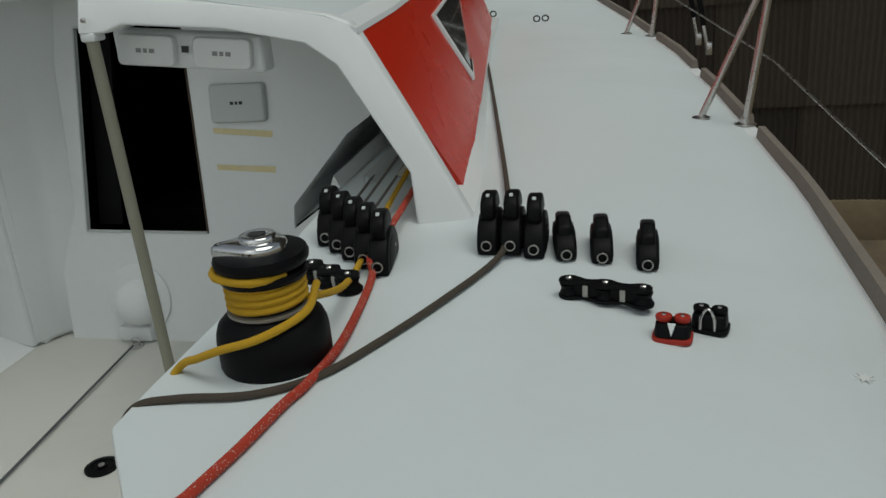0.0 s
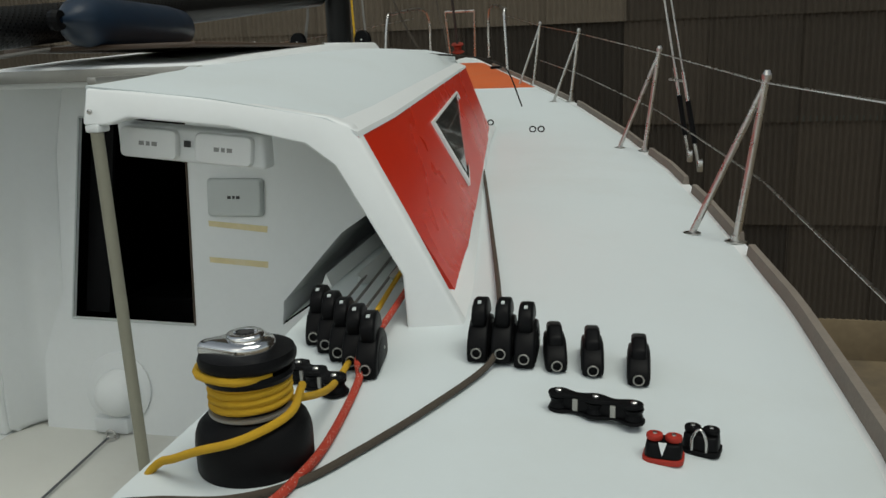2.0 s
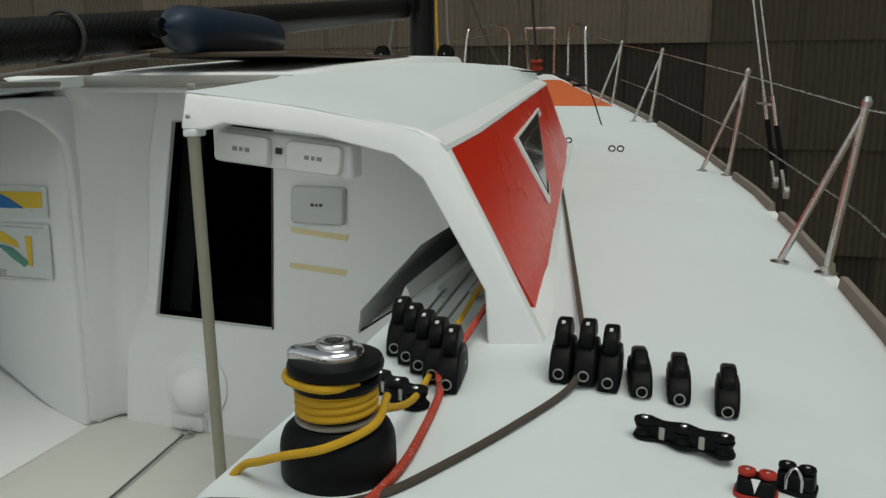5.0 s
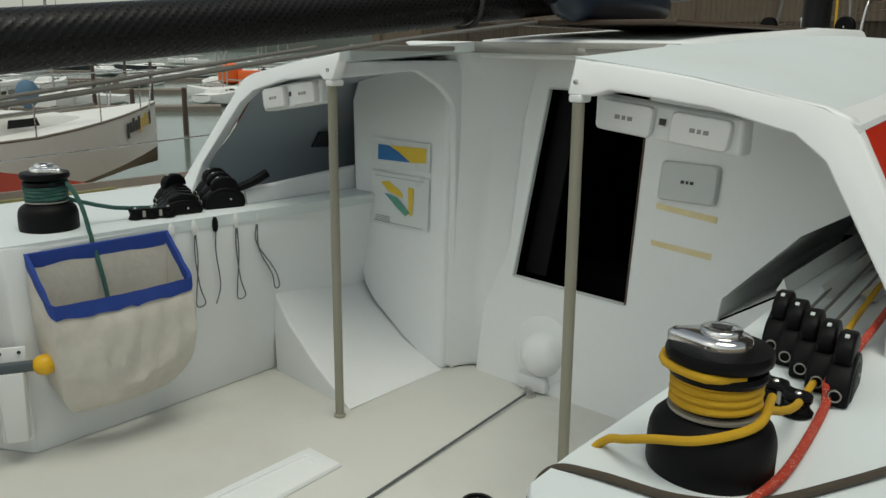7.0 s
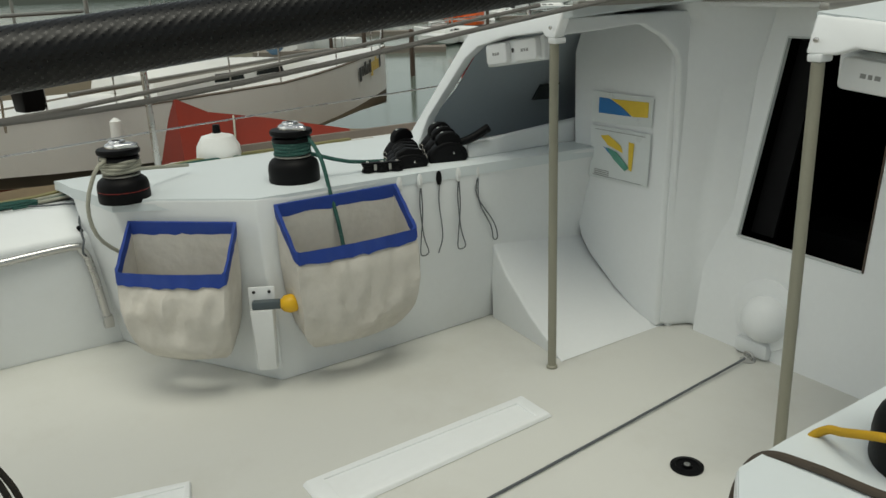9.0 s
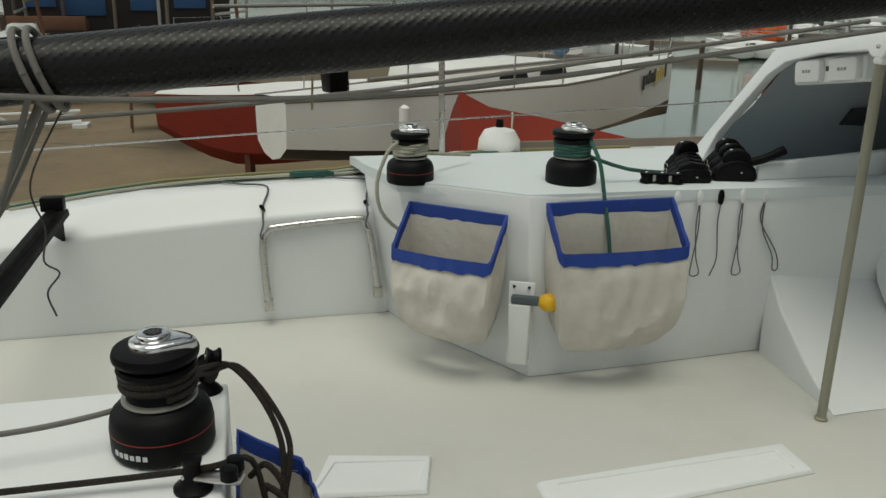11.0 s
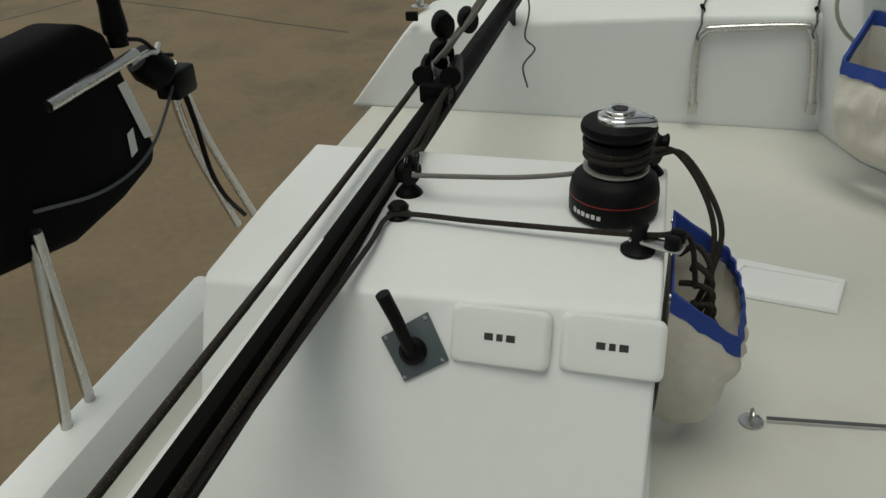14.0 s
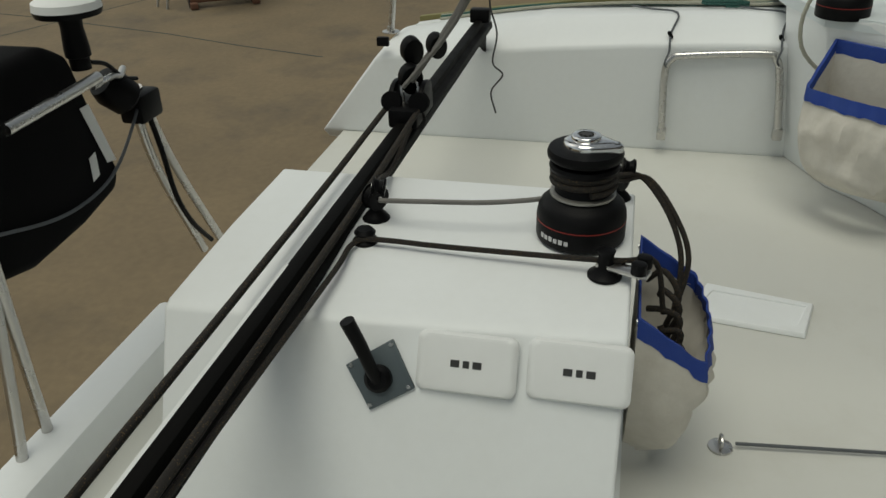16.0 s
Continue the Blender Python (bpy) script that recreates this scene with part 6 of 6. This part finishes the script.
for s in (-1, 1):
    mesh("car_cheek", *loft([[(-0.355 + 0.045 * math.cos(a), -1.40 + s * 0.032 + d_, 0.462 + 0.026 * math.sin(a)) for a in [2 * math.pi * k / 18 for k in range(18)]] for d_ in (-0.006, 0.006)]), BLACK, tr, "black cheek plate", bevel=0.003)
    tube("car_shackle", [(-0.34, -1.40 + s * 0.012, 0.445), (-0.35, -1.40 + s * 0.018, 0.475), (-0.36, -1.40, 0.50)], 0.004, STEEL, tr, "steel shackle", segs=7)
for s in (-1, 1):
    mesh("car_sheave", *lathe([(0.022, -0.007), (0.018, 0.0), (0.022, 0.007)], 18), BLACK, tr, m=pose(-0.31, -1.40 + s * 0.03, 0.455, 0, 80, 0))
    block("end_stop", s * 1.2 - 0.02, s * 1.2 + 0.02, -1.43, -1.37, 0.41, 0.45, BLACK, tr, bevel=0.004)
    mesh("bracket", *prism([(s * 1.08, -1.40, 0.386), (s * 1.26, -1.40, 0.386), (s * 1.26, -1.40, 0.30)], (0, 0.008, 0)), TRACK, tr)


def pulley(at, turn, r, label, upright=True, group="blocks"):
    b = thing("block", label, "block", group, at, turn)
    for s in (-1, 1):
        mesh("cheek", *lathe([(r, 0), (r * 0.95, 0.003), (r * 0.45, 0.004), (r * 0.3, 0.003)], 20), BLACK, b, smooth=True, m=pose(s * 0.008, 0, 0, 0, 90 * s, 0))
    mesh("sheave", *lathe([(r * 0.85, -0.007), (r * 0.65, 0), (r * 0.85, 0.007)], 20), BLACK, b, m=pose(0, 0, 0, 0, 90, 0))
    mesh("pin", *lathe([(0.004, -0.013), (0.004, 0.013)], 10), STEEL, b, m=pose(0, 0, 0, 0, 90, 0))
    return b


# stand-up blocks and cheeks on the console
for (x, y), lab in (((0.10, -1.345), "black stand-up block on a rubber boot"), ((-0.05, -0.945), "black stand-up block at the console edge")):
    base = thing("block_boot", "conical black rubber boot under a block", "block boot", "block boots", (x, y, 0.388))
    mesh("boot", *lathe([(0.024, 0.0), (0.024, 0.003), (0.019, 0.010), (0.010, 0.020), (0.008, 0.036)], 18), BLACK, base, smooth=True)
    pulley((x, y, 0.43), (0, 0, 60), 0.023, lab)
    pulley((x + 0.012, y + 0.012, 0.455), (20, 10, 100), 0.016, lab)
lo = thing("fairlead_block", "low black round lead block on the console", "block", "blocks", (0.179, -1.34, 0.385))
mesh("base", *lathe([(0.021, 0), (0.021, 0.006), (0.015, 0.012), (0.018, 0.02), (0.013, 0.026), (0, 0.027)], 18), BLACK, lo, smooth=True)
sw = thing("swivel_cleat", "black swivel cam cleat on a round base", "swivel cleat", at=(0.215, -0.955, 0.385), turn=(0, 0, 70))
mesh("base", *lathe([(0.026, 0), (0.026, 0.004), (0.016, 0.012), (0.014, 0.02)], 20), BLACK, sw, smooth=True)
mesh("arm", *box(-0.012, 0.068, -0.012, 0.012, 0.016, 0.024), STEEL, sw, "steel arm", bevel=0.003)
mesh("drum", *lathe([(0.014, 0.02), (0.011, 0.032), (0.014, 0.044), (0.006, 0.047)], 16), BLACK, sw, smooth=True)
for s in (-1, 1):
    mesh("cam", *loft([[(0.055 + 0.012 * math.cos(a), s * 0.012 + 0.010 * math.sin(a), z) for a in [2 * math.pi * k / 12 for k in range(12)]] for z in (0.025, 0.044)]), BLACK, sw, bevel=0.002)
cl = thing("console_line", "dark control line led over the console", "rope", "ropes")
tube("line", [(1.24, -1.384, 0.412), (0.783, -1.366, 0.405), (0.54, -1.358, 0.402), (0.30, -1.350, 0.400), (0.21, -1.352, 0.397), (0.193, -1.32, 0.400), (0.20, -1.2, 0.402), (0.21, -1.0, 0.408), (0.212, -0.93, 0.412), (0.17, -0.88, 0.39), (0.17, -0.86, 0.30)], 0.0045, R_DARK, cl, steps=5)
tl = thing("winch_tail", "dark doubled rope from the helm winch to its bag", "rope", "ropes")
for k in range(2):
    tube("line", [(0.06, -0.97 + 0.01 * k, 0.475), (-0.01, -0.94, 0.452 - 0.010 * k), (-0.03, -0.905 + 0.008 * k, 0.44), (0.02, -0.86 + 0.01 * k, 0.40), (0.07, -0.835 + 0.012 * k, 0.345), (0.12, -0.84, 0.27)], 0.0048, R_DARK, tl)

# boom over the cockpit
BA, BF = Vector((-0.20, -1.29, 0.877)), Vector((-0.155, 2.95, 1.282))
bo = thing("boom", "dark carbon-fibre boom with a woven twill pattern", "boom")
steps_ = [BA.lerp(BF, k / 20) for k in range(21)]
tube("spar", steps_, 0.0500, CARBON, bo, segs=40, steps=1)
bd = (BF - BA).normalized()
mesh("end_plug", *lathe([(0.056, 0.0), (0.056, 0.012), (0.045, 0.03), (0.0, 0.036)], 30), BLACK, bo, smooth=True, m=frame_of(BA, (1, 0, 0), bd.cross(Vector((1, 0, 0)))) @ pose(0, 0, 0, 180, 0, 0) @ pose(0, 0, -0.02))
s0 = BA + Vector((0.057, 0.05, 0.0))
tube("outhaul_eye", [s0 + Vector((0.006, 0.018 * math.cos(a), 0.018 * math.sin(a) - 0.005)) for a in [2 * math.pi * k / 12 for k in range(13)]], 0.005, STEEL, bo, "steel eye", segs=8, steps=2)
for dy, rr_, m_ in ((0.115, 0.0055, R_GREY), (0.135, 0.0055, R_GREY)):
    c = BA + bd * dy
    tube("strop", [c + Vector((0.061 * math.cos(a), -0.02 * math.sin(a), 0.061 * math.sin(a))) for a in [2 * math.pi * k / 16 for k in range(17)]], rr_, m_, bo, "pale grey rope strop", segs=8, steps=2)
c = BA + bd * 2.07
tube("strap", [c + Vector((0.060 * math.cos(a), 0, 0.060 * math.sin(a))) for a in [2 * math.pi * k / 16 for k in range(17)]], 0.006, INK, bo, "black strap", segs=6, steps=2)
tube("outhaul", [s0 + Vector((0.004, 0.02, -0.02)), BA + Vector((0.05, 0.3, -0.03)), BA + Vector((0.03, 0.8, -0.02)), BA.lerp(BF, 0.42) + Vector((0.05, 0, -0.065)), BA.lerp(BF, 0.62) + Vector((0.03, 0, -0.06))], 0.005, R_GREY, bo, "grey line along the boom", steps=6)

ms = thing("mainsheet", "pale grey mainsheet tackle from boom end to traveller", "mainsheet tackle")
top_, bot_ = BA + bd * 0.125 + Vector((0, 0, -0.062)), Vector((-0.36, -1.40, 0.47))
for k, (a, b) in enumerate((((0.0, 0.0), (0.0, 0.0)), ((0.025, 0.01), (0.02, 0.01)), ((-0.02, 0.015), (-0.02, 0.0)), ((0.045, -0.01), (0.06, 0.0)))):
    tube("fall", [top_ + Vector((a[0], a[1], 0.03)), top_.lerp(bot_, 0.5) + Vector((a[0], 0.004 * k, 0)), bot_ + Vector((b[0], b[1], 0.02))], 0.0048, R_GREY, ms, steps=3)
for q, rr_ in ((bot_ + Vector((0.0, 0, 0.02)), 0.026), (bot_ + Vector((-0.02, 0.0, 0.075)), 0.024), (bot_ + Vector((0.03, 0.012, -0.06)), 0.024), (top_.lerp(bot_, 0.70), 0.02)):
    mesh("sheave_cheek", *loft([[(s, rr_ * math.cos(a), rr_ * 1.35 * math.sin(a)) for a in [2 * math.pi * k / 18 for k in range(18)]] for s in (-0.012, 0.012)]), BLACK, ms, "black sheave cheeks", bevel=0.003, m=Matrix.Translation(q) @ pose(0, 0, 0, 12, 15, 40))
tube("mainsheet_tail", [bot_ + Vector((0.03, 0.012, -0.06)), Vector((-0.1, -1.37, 0.40)), Vector((0.05, -1.35, 0.44)), Vector((0.10, -1.335, 0.452))], 0.005, R_DARK, ms)
tube("loose_thread", [BA + bd * 0.16 + Vector((0.02, 0, -0.05)), Vector((-0.17, -1.195, 0.72)), Vector((-0.18, -1.185, 0.64)), Vector((-0.165, -1.19, 0.59)), Vector((-0.19, -1.175, 0.56)), Vector((-0.18, -1.195, 0.53)), Vector((-0.175, -1.185, 0.49))], 0.0016, INK, ms, "loose black thread", segs=6)
tm = thing("taut_mooring", "taut grey line running forward under the boom", "rope", "ropes")
tube("line", [(-0.30, -1.3, 0.79), (-0.38, -0.6, 0.83), (-0.36, 0.45, 0.965)], 0.0045, R_GREY, tm, steps=3)

# stern rail on the starboard quarter with the liferaft case and antenna
sr = thing("stern_rail", "stainless steel stern rail tubes at the transom", "stern rail")
for pts in ([(-0.27, -1.86, 0.10), (-0.13, -1.86, 0.36), (-0.045, -1.85, 0.55)], [(-0.22, -1.88, 0.10), (-0.10, -1.88, 0.36), (-0.03, -1.86, 0.56)], [(0.13, -1.80, 0.625), (0.22, -1.80, 0.622), (0.36, -1.80, 0.618)], [(0.435, -1.83, 0.43), (0.465, -1.84, 0.20), (0.50, -1.85, -0.04)], [(0.435, -1.82, 0.45), (0.418, -1.84, 0.2), (0.397, -1.86, -0.06)]):
    tube("rail", pts, 0.0095, STEEL, sr, segs=12)
case = thing("rescue_case", "black soft rescue case strapped to the stern rail", "rescue case")
prof = [(0.35, 0.69), (0.20, 0.695), (0.145, 0.665), (0.083, 0.44), (0.10, 0.405), (0.20, 0.385), (0.34, 0.375), (0.55, 0.42), (0.60, 0.69)]
mesh("case", *prism([(x, -1.83, z) for x, z in prof], (0, -0.10, 0)), DARK, case, "black padded case", bevel=0.02, segs=3)
mesh("reflective_band", *prism([(0.158, -1.8285, 0.578), (0.134, -1.8285, 0.578), (0.095, -1.8285, 0.462), (0.120, -1.8285, 0.466)], (0, 0.001, 0)), COVER, case, "white printed band")
mesh("tag", *prism([(0.165, -1.8285, 0.492), (0.146, -1.8285, 0.497), (0.148, -1.8285, 0.455), (0.168, -1.8285, 0.450)], (0, 0.001, 0)), COVER, case, "small white tag")
tube("cord", [(0.42, -1.825, 0.475), (0.28, -1.825, 0.435), (0.17, -1.825, 0.43), (0.09, -1.825, 0.455), (0.0, -1.83, 0.52), (-0.03, -1.84, 0.55)], 0.003, R_BLUEGREY, case)
an = thing("gps_antenna", "white mushroom antenna on a black stem", "antenna", at=(0.113, -1.84, 0.632))
mesh("stem", *lathe([(0.017, 0.0), (0.017, 0.02), (0.021, 0.022), (0.021, 0.035), (0.018, 0.07), (0.02, 0.088)], 18), BLACK, an, smooth=True)
mesh("skirt", *lathe([(0.03, 0.086), (0.052, 0.09), (0.055, 0.10)], 24), BLACK, an, smooth=True)
mesh("dome", *lathe([(0.055, 0.10), (0.053, 0.112), (0.04, 0.12), (0.0, 0.124)], 24), COVER, an, "white dome", smooth=True)
ou = thing("rail_lamp", "black clamped lamp unit on the stern rail", "lamp")
mesh("body", *lathe([(0.018, 0), (0.034, 0.012), (0.036, 0.05), (0.028, 0.07), (0.0, 0.074)], 20), BLACK, ou, smooth=True, m=pose(-0.005, -1.84, 0.535, 20, 40, 0))
mesh("clamp", *box(-0.075, 0.0, -1.87, -1.82, 0.49, 0.545), BLACK, ou, bevel=0.008)
tube("cable", [(0.10, -1.83, 0.64), (0.06, -1.83, 0.625), (0.02, -1.83, 0.59), (-0.02, -1.83, 0.575)], 0.004, BLACK, ou)
tube("rail_cable", [(-0.04, -1.84, 0.53), (-0.06, -1.835, 0.42), (-0.08, -1.835, 0.31), (-0.13, -1.84, 0.22), (-0.20, -1.845, 0.14)], 0.0055, BLACK, ou, "black cable down the rail")
tube("bracket", [(0.11, -1.83, 0.60), (0.05, -1.83, 0.60), (0.03, -1.83, 0.595), (0.0, -1.84, 0.60)], 0.006, STEEL, ou)

# port quarter: rail post, stanchion, lifelines, fittings
def stanchion(foot, top, label="stainless stanchion with a raking brace", brace=None):
    s = thing("stanchion", label, "stanchion", "stanchions")
    tube("post", [foot, top], 0.0105, STEEL, s, segs=12)
    mesh("base", *lathe([(0.03, 0), (0.03, 0.003), (0.014, 0.006), (0.013, 0.02)], 16), STEEL, s, m=pose(*foot))
    if brace:
        tube("brace", [brace, Vector(top) - (Vector(top) - Vector(foot)) * 0.06], 0.0095, STEEL, s, "raking brace tube", segs=12)
        mesh("brace_foot", *lathe([(0.026, 0), (0.026, 0.003), (0.012, 0.006)], 16), STEEL, s, m=pose(*brace))
    mesh("cap", *lathe([(0.012, -0.012), (0.013, 0.0), (0.008, 0.012), (0.0, 0.014)], 12), STEEL, s, m=pose(*top))
    return s


tops = {}
for side in (1, -1):
    row = []
    for y, h_ in ((1.49, 0.45), (3.08, 0.46), (4.75, 0.46), (5.7, 0.46)):
        if side > 0 or y < 6.5:
            x = beam(y) - 0.01
            z = deck_z(x, y) + 0.004
            bx = x - 0.115
            c_ = axis(y)
            stanchion((side * x + c_, y, z), (side * (x + 0.055) + c_, y - 0.01, z + h_), brace=(side * bx + c_, y + 0.035, deck_z(bx, y)))
            row.append((side * (x + 0.055) + c_, y - 0.01, z + h_ - 0.02))
    tops[side] = row
stanchion((-1.50, -0.215, 0.455), (-1.50, -0.222, 0.86), "stainless stanchion on the port gunwale")
stanchion((-1.38, -1.74, 0.322), (-1.37, -1.66, 0.95), "stainless stern post on the port quarter")
tops[-1].insert(0, (-1.50, -0.222, 0.85))
for side in (1, -1):
    lf = thing("lifeline", "thin wire lifeline between the stanchions", "lifeline", "lifelines")
    aft = [(1.62, -0.9, 0.93)] if side > 0 else [(-1.372, -1.68, 0.80)]
    tube("wire", aft + tops[side] + [(side * 0.42 + axis(6.9), 6.9, 1.33)], 0.0028, STEEL, lf, segs=6, steps=1)
    tube("lower_wire", [(x * 1.004, y, z - 0.26) for x, y, z in aft + tops[side]], 0.0028, STEEL, lf, segs=6, steps=1)
pu = thing("pulpit", "stainless steel bow pulpit hoops", "pulpit", at=(axis(6.9), 0, 0))
for side in (1, -1):
    tube("hoop", [(side * 0.55, 6.3, 0.82), (side * 0.52, 6.35, 1.30), (side * 0.50, 6.5, 1.36), (side * 0.30, 6.9, 1.38), (side * 0.28, 6.95, 0.95)], 0.012, STEEL, pu, segs=10)
    tube("leg", [(side * 0.12, 7.1, 0.96), (side * 0.14, 7.0, 1.38)], 0.012, STEEL, pu, segs=10)
tube("crossbar", [(-0.14, 7.0, 1.38), (0.14, 7.0, 1.38)], 0.012, STEEL, pu, segs=10)

# shrouds with their turnbuckles
for x, y, tx, ty, r_ in ((1.66, 2.98, 0.12, 3.1, 0.0045), (1.675, 2.75, 0.05, 3.0, 0.0035)):
    sh = thing("shroud", "wire shroud with a steel turnbuckle at the chainplate", "shroud", "shrouds")
    f_, t_ = Vector((x + axis(y), y, deck_z(x, y))), Vector((tx + axis(ty), ty, 9.0))
    d_ = (t_ - f_).normalized()
    tube("wire", [f_ + d_ * 0.1, t_], r_, STEEL, sh, segs=7)
    tube("turnbuckle", [f_ + d_ * 0.12, f_ + d_ * 0.30], 0.012, BLACK, sh, "black turnbuckle sleeve", segs=10)
    tube("screw", [f_, f_ + d_ * 0.42], 0.007, STEEL, sh, segs=8)
    mesh("chainplate", *box(-0.012, 0.012, -0.02, 0.02, 0, 0.05), STEEL, sh, bevel=0.004, m=Matrix.Translation(f_))
sh = thing("shroud_guard", "short bar joining the two shrouds", "shroud bar")
tube("bar", [(1.46, 2.98, 0.85), (1.505, 2.76, 0.85)], 0.006, STEEL, sh)
mt = thing("mast", "black carbon mast stepped on the cabin top", "mast", at=(-0.09, 3.05, 0.98))
mesh("spar", *loft([[(0.055 * math.cos(a), 0.085 * math.sin(a), z) for a in [2 * math.pi * k / 24 for k in range(24)]] for z in (0.0, 9.5)]), CARBON, mt, smooth=True)
mesh("collar", *loft([[(0.075 * math.cos(a), 0.105 * math.sin(a), z) for a in [2 * math.pi * k / 24 for k in range(24)]] for z in (0.0, 0.03)]), ALLOY, mt, bevel=0.004)
mesh("gooseneck", *box(-0.02, 0.02, -0.16, -0.08, 0.29, 0.36), BLACK, mt, bevel=0.006)
for k, (x, y, m_) in enumerate(((-0.09, 2.95, R_GREY), (-0.11, 3.0, R_GREY), (0.10, 2.95, R_YELLOW), (0.13, 3.0, R_GREY), (0.38, 3.3, R_BROWN))):
    hl = thing("halyard", "halyard hanging down beside the mast", "rope", "halyards", at=(-0.09, 0, 0))
    tube("line", [(x * 1.3, y - 0.05, 1.0), (x, y, 2.0), (x * 0.5, 3.0, 8.0)], 0.005, m_, hl, segs=7)
for x in (-0.225, 0.09):
    pulley((x, 2.86, 1.07), (0, 0, 75), 0.042, "black turning block at the mast foot")
fo = thing("furled_forestay", "orange and black furling gear at the bow", "furler", at=(axis(6.9), 0, 0))
tube("foil", [(0.0, 6.9, 0.98), (0.0, 3.3, 9.0)], 0.012, INK, fo)
mesh("drum", *lathe([(0.05, 0), (0.06, 0.01), (0.035, 0.03), (0.035, 0.06), (0.06, 0.08), (0.05, 0.09)], 20), BRICK_RED, fo, smooth=True, m=pose(0.0, 6.88, 1.0, 12, 0, 0))
tube("orange_tail", [(0.62, 3.9, 0.66), (0.48, 3.85, 0.9), (0.30, 3.7, 1.3), (0.1, 3.3, 2.2)], 0.006, R_BROWN, fo)

# fender lying on the cabin top, boards under it
fe = thing("fender", "navy blue inflatable fender lying on the cabin top", "fender", at=(-0.05, 1.27, 1.098), turn=(0, 0, 8))
mesh("body", *lathe([(0.014, -0.40), (0.02, -0.37), (0.036, -0.345), (0.058, -0.30), (0.064, -0.2), (0.064, 0.2), (0.058, 0.29), (0.036, 0.335), (0.02, 0.36), (0.014, 0.39)], 24), FENDER, fe, smooth=True, m=pose(0, 0, 0, 90, 0, 0))
for s in (-1, 1):
    mesh("eye", *lathe([(0.022, -0.012), (0.026, 0), (0.022, 0.012), (0.008, 0.012), (0.008, -0.012)], 14), BLACK, fe, m=pose(0, s * 0.395, 0, 0, 90, 0))
for x, y, z, w in ((0.70, 2.9, 0.92, 0.03),):
    eye = thing("deck_eye", "small black lead eye on the cabin edge", "deck eye", at=(x, y, z))
    mesh("base", *box(-0.02, 0.02, -0.05, 0.05, 0, 0.012), BLACK, eye, bevel=0.003)
ln = thing("cabin_top_line", "thin dark line lying over the cabin top", "rope", "ropes")
tube("line", [(0.1, 2.7, 1.03), (0.3, 2.75, 1.005), (0.5, 2.9, 0.985), (0.60, 3.2, 0.96), (0.66, 3.5, 0.90), (0.71, 3.7, 0.7)], 0.004, R_DARK, ln)
for x, y, l_ in ((0.50, 3.77, "small stainless double lead eye beside the cabin"), (0.815, 3.49, "flush deck fitting on the side deck")):
    ft_ = thing("deck_fitting", l_, "deck fitting", "deck fittings", (x, y, deck_z(x, y)))
    if x < 1:
        for s in (-1, 1):
            tube("eye", [(s * 0.022 + 0.016 * math.cos(a), 0, 0.016 + 0.014 * math.sin(a)) for a in [2 * math.pi * k / 10 for k in range(11)]], 0.004, INK, ft_, segs=6, steps=2)
    else:
        mesh("plate", *lathe([(0.05, 0.001), (0.05, 0.004), (0.03, 0.006), (0.0, 0.006)], 20), STEEL, ft_)
st = thing("star_fitting", "small worn star-shaped fitting on the grey deck", "deck fitting", "deck fittings", (1.565, 0.10, deck_z(1.565, 0.10)))
mesh("star", *loft([[((0.013 if k % 2 else 0.005) * math.cos(2 * math.pi * k / 16), (0.013 if k % 2 else 0.005) * math.sin(2 * math.pi * k / 16), z) for k in range(16)] for z in (0.001, 0.003)]), COVER, st)
# ropes and odd gear along the port gunwale
gl = thing("gunwale_ropes", "green and cream ropes lying along the port gunwale", "rope", "ropes")
for k in range(3):
    tube("rope", [(-1.52 - 0.010 * k, y, edge_z(y) + 0.012 + 0.004 * math.sin(5 * y + 2 * k)) for y in (-1.6, -1.3, -1.0, -0.75, -0.55, -0.35, -0.1, 0.2, 0.6)], 0.0055, (R_CREAM, R_GREEN, R_CREAM)[k], gl)
cg = thing("gunwale_line", "dark green line flaked on the port gunwale", "mooring line")
tube("coil", [(-1.50 + 0.02 * math.cos(a), -0.66 + 0.07 * math.sin(a), edge_z(-0.66) + 0.012 + 0.0012 * a) for a in [2 * math.pi * k / 8 for k in range(18)]], 0.0045, R_GREEN, cg, steps=2)
rf = thing("round_fender", "small round white fender hanging at the port gunwale", "fender", at=(-1.60, 0.02, 0.475))
mesh("ball", *lathe([(0.0, -0.075), (0.05, -0.06), (0.078, -0.01), (0.075, 0.025), (0.055, 0.06), (0.0, 0.075)], 22), BOAT_WHITE, rf, smooth=True)
mesh("neck", *lathe([(0.015, 0.07), (0.012, 0.10), (0.0, 0.1)], 10), BLACK, rf)
tm2 = thing("teak_gunwale_strip", "olive-stained strip along the port gunwale", "rubbing strip")
mesh("strip", *loft([[(x_ - 0.02 * k / 8, -1.68 + 2.2 * k / 8, edge_z(-1.68 + 2.2 * k / 8) + z) for x_, z in ((-1.545, 0.004), (-1.545, 0.02), (-1.57, 0.02), (-1.57, 0.004))] for k in range(9)]), mat("olive stained strip", (0.20, 0.18, 0.07), 0.7, var=0.2, scale=10), tm2)
ci = thing("tiller_bracket", "small black bracket on the transom edge", "bracket", at=(-1.25, -1.73, 0.325))
mesh("bracket", *box(-0.006, 0.012, -0.02, 0.02, -0.015, 0.015), BLACK, ci, bevel=0.004)
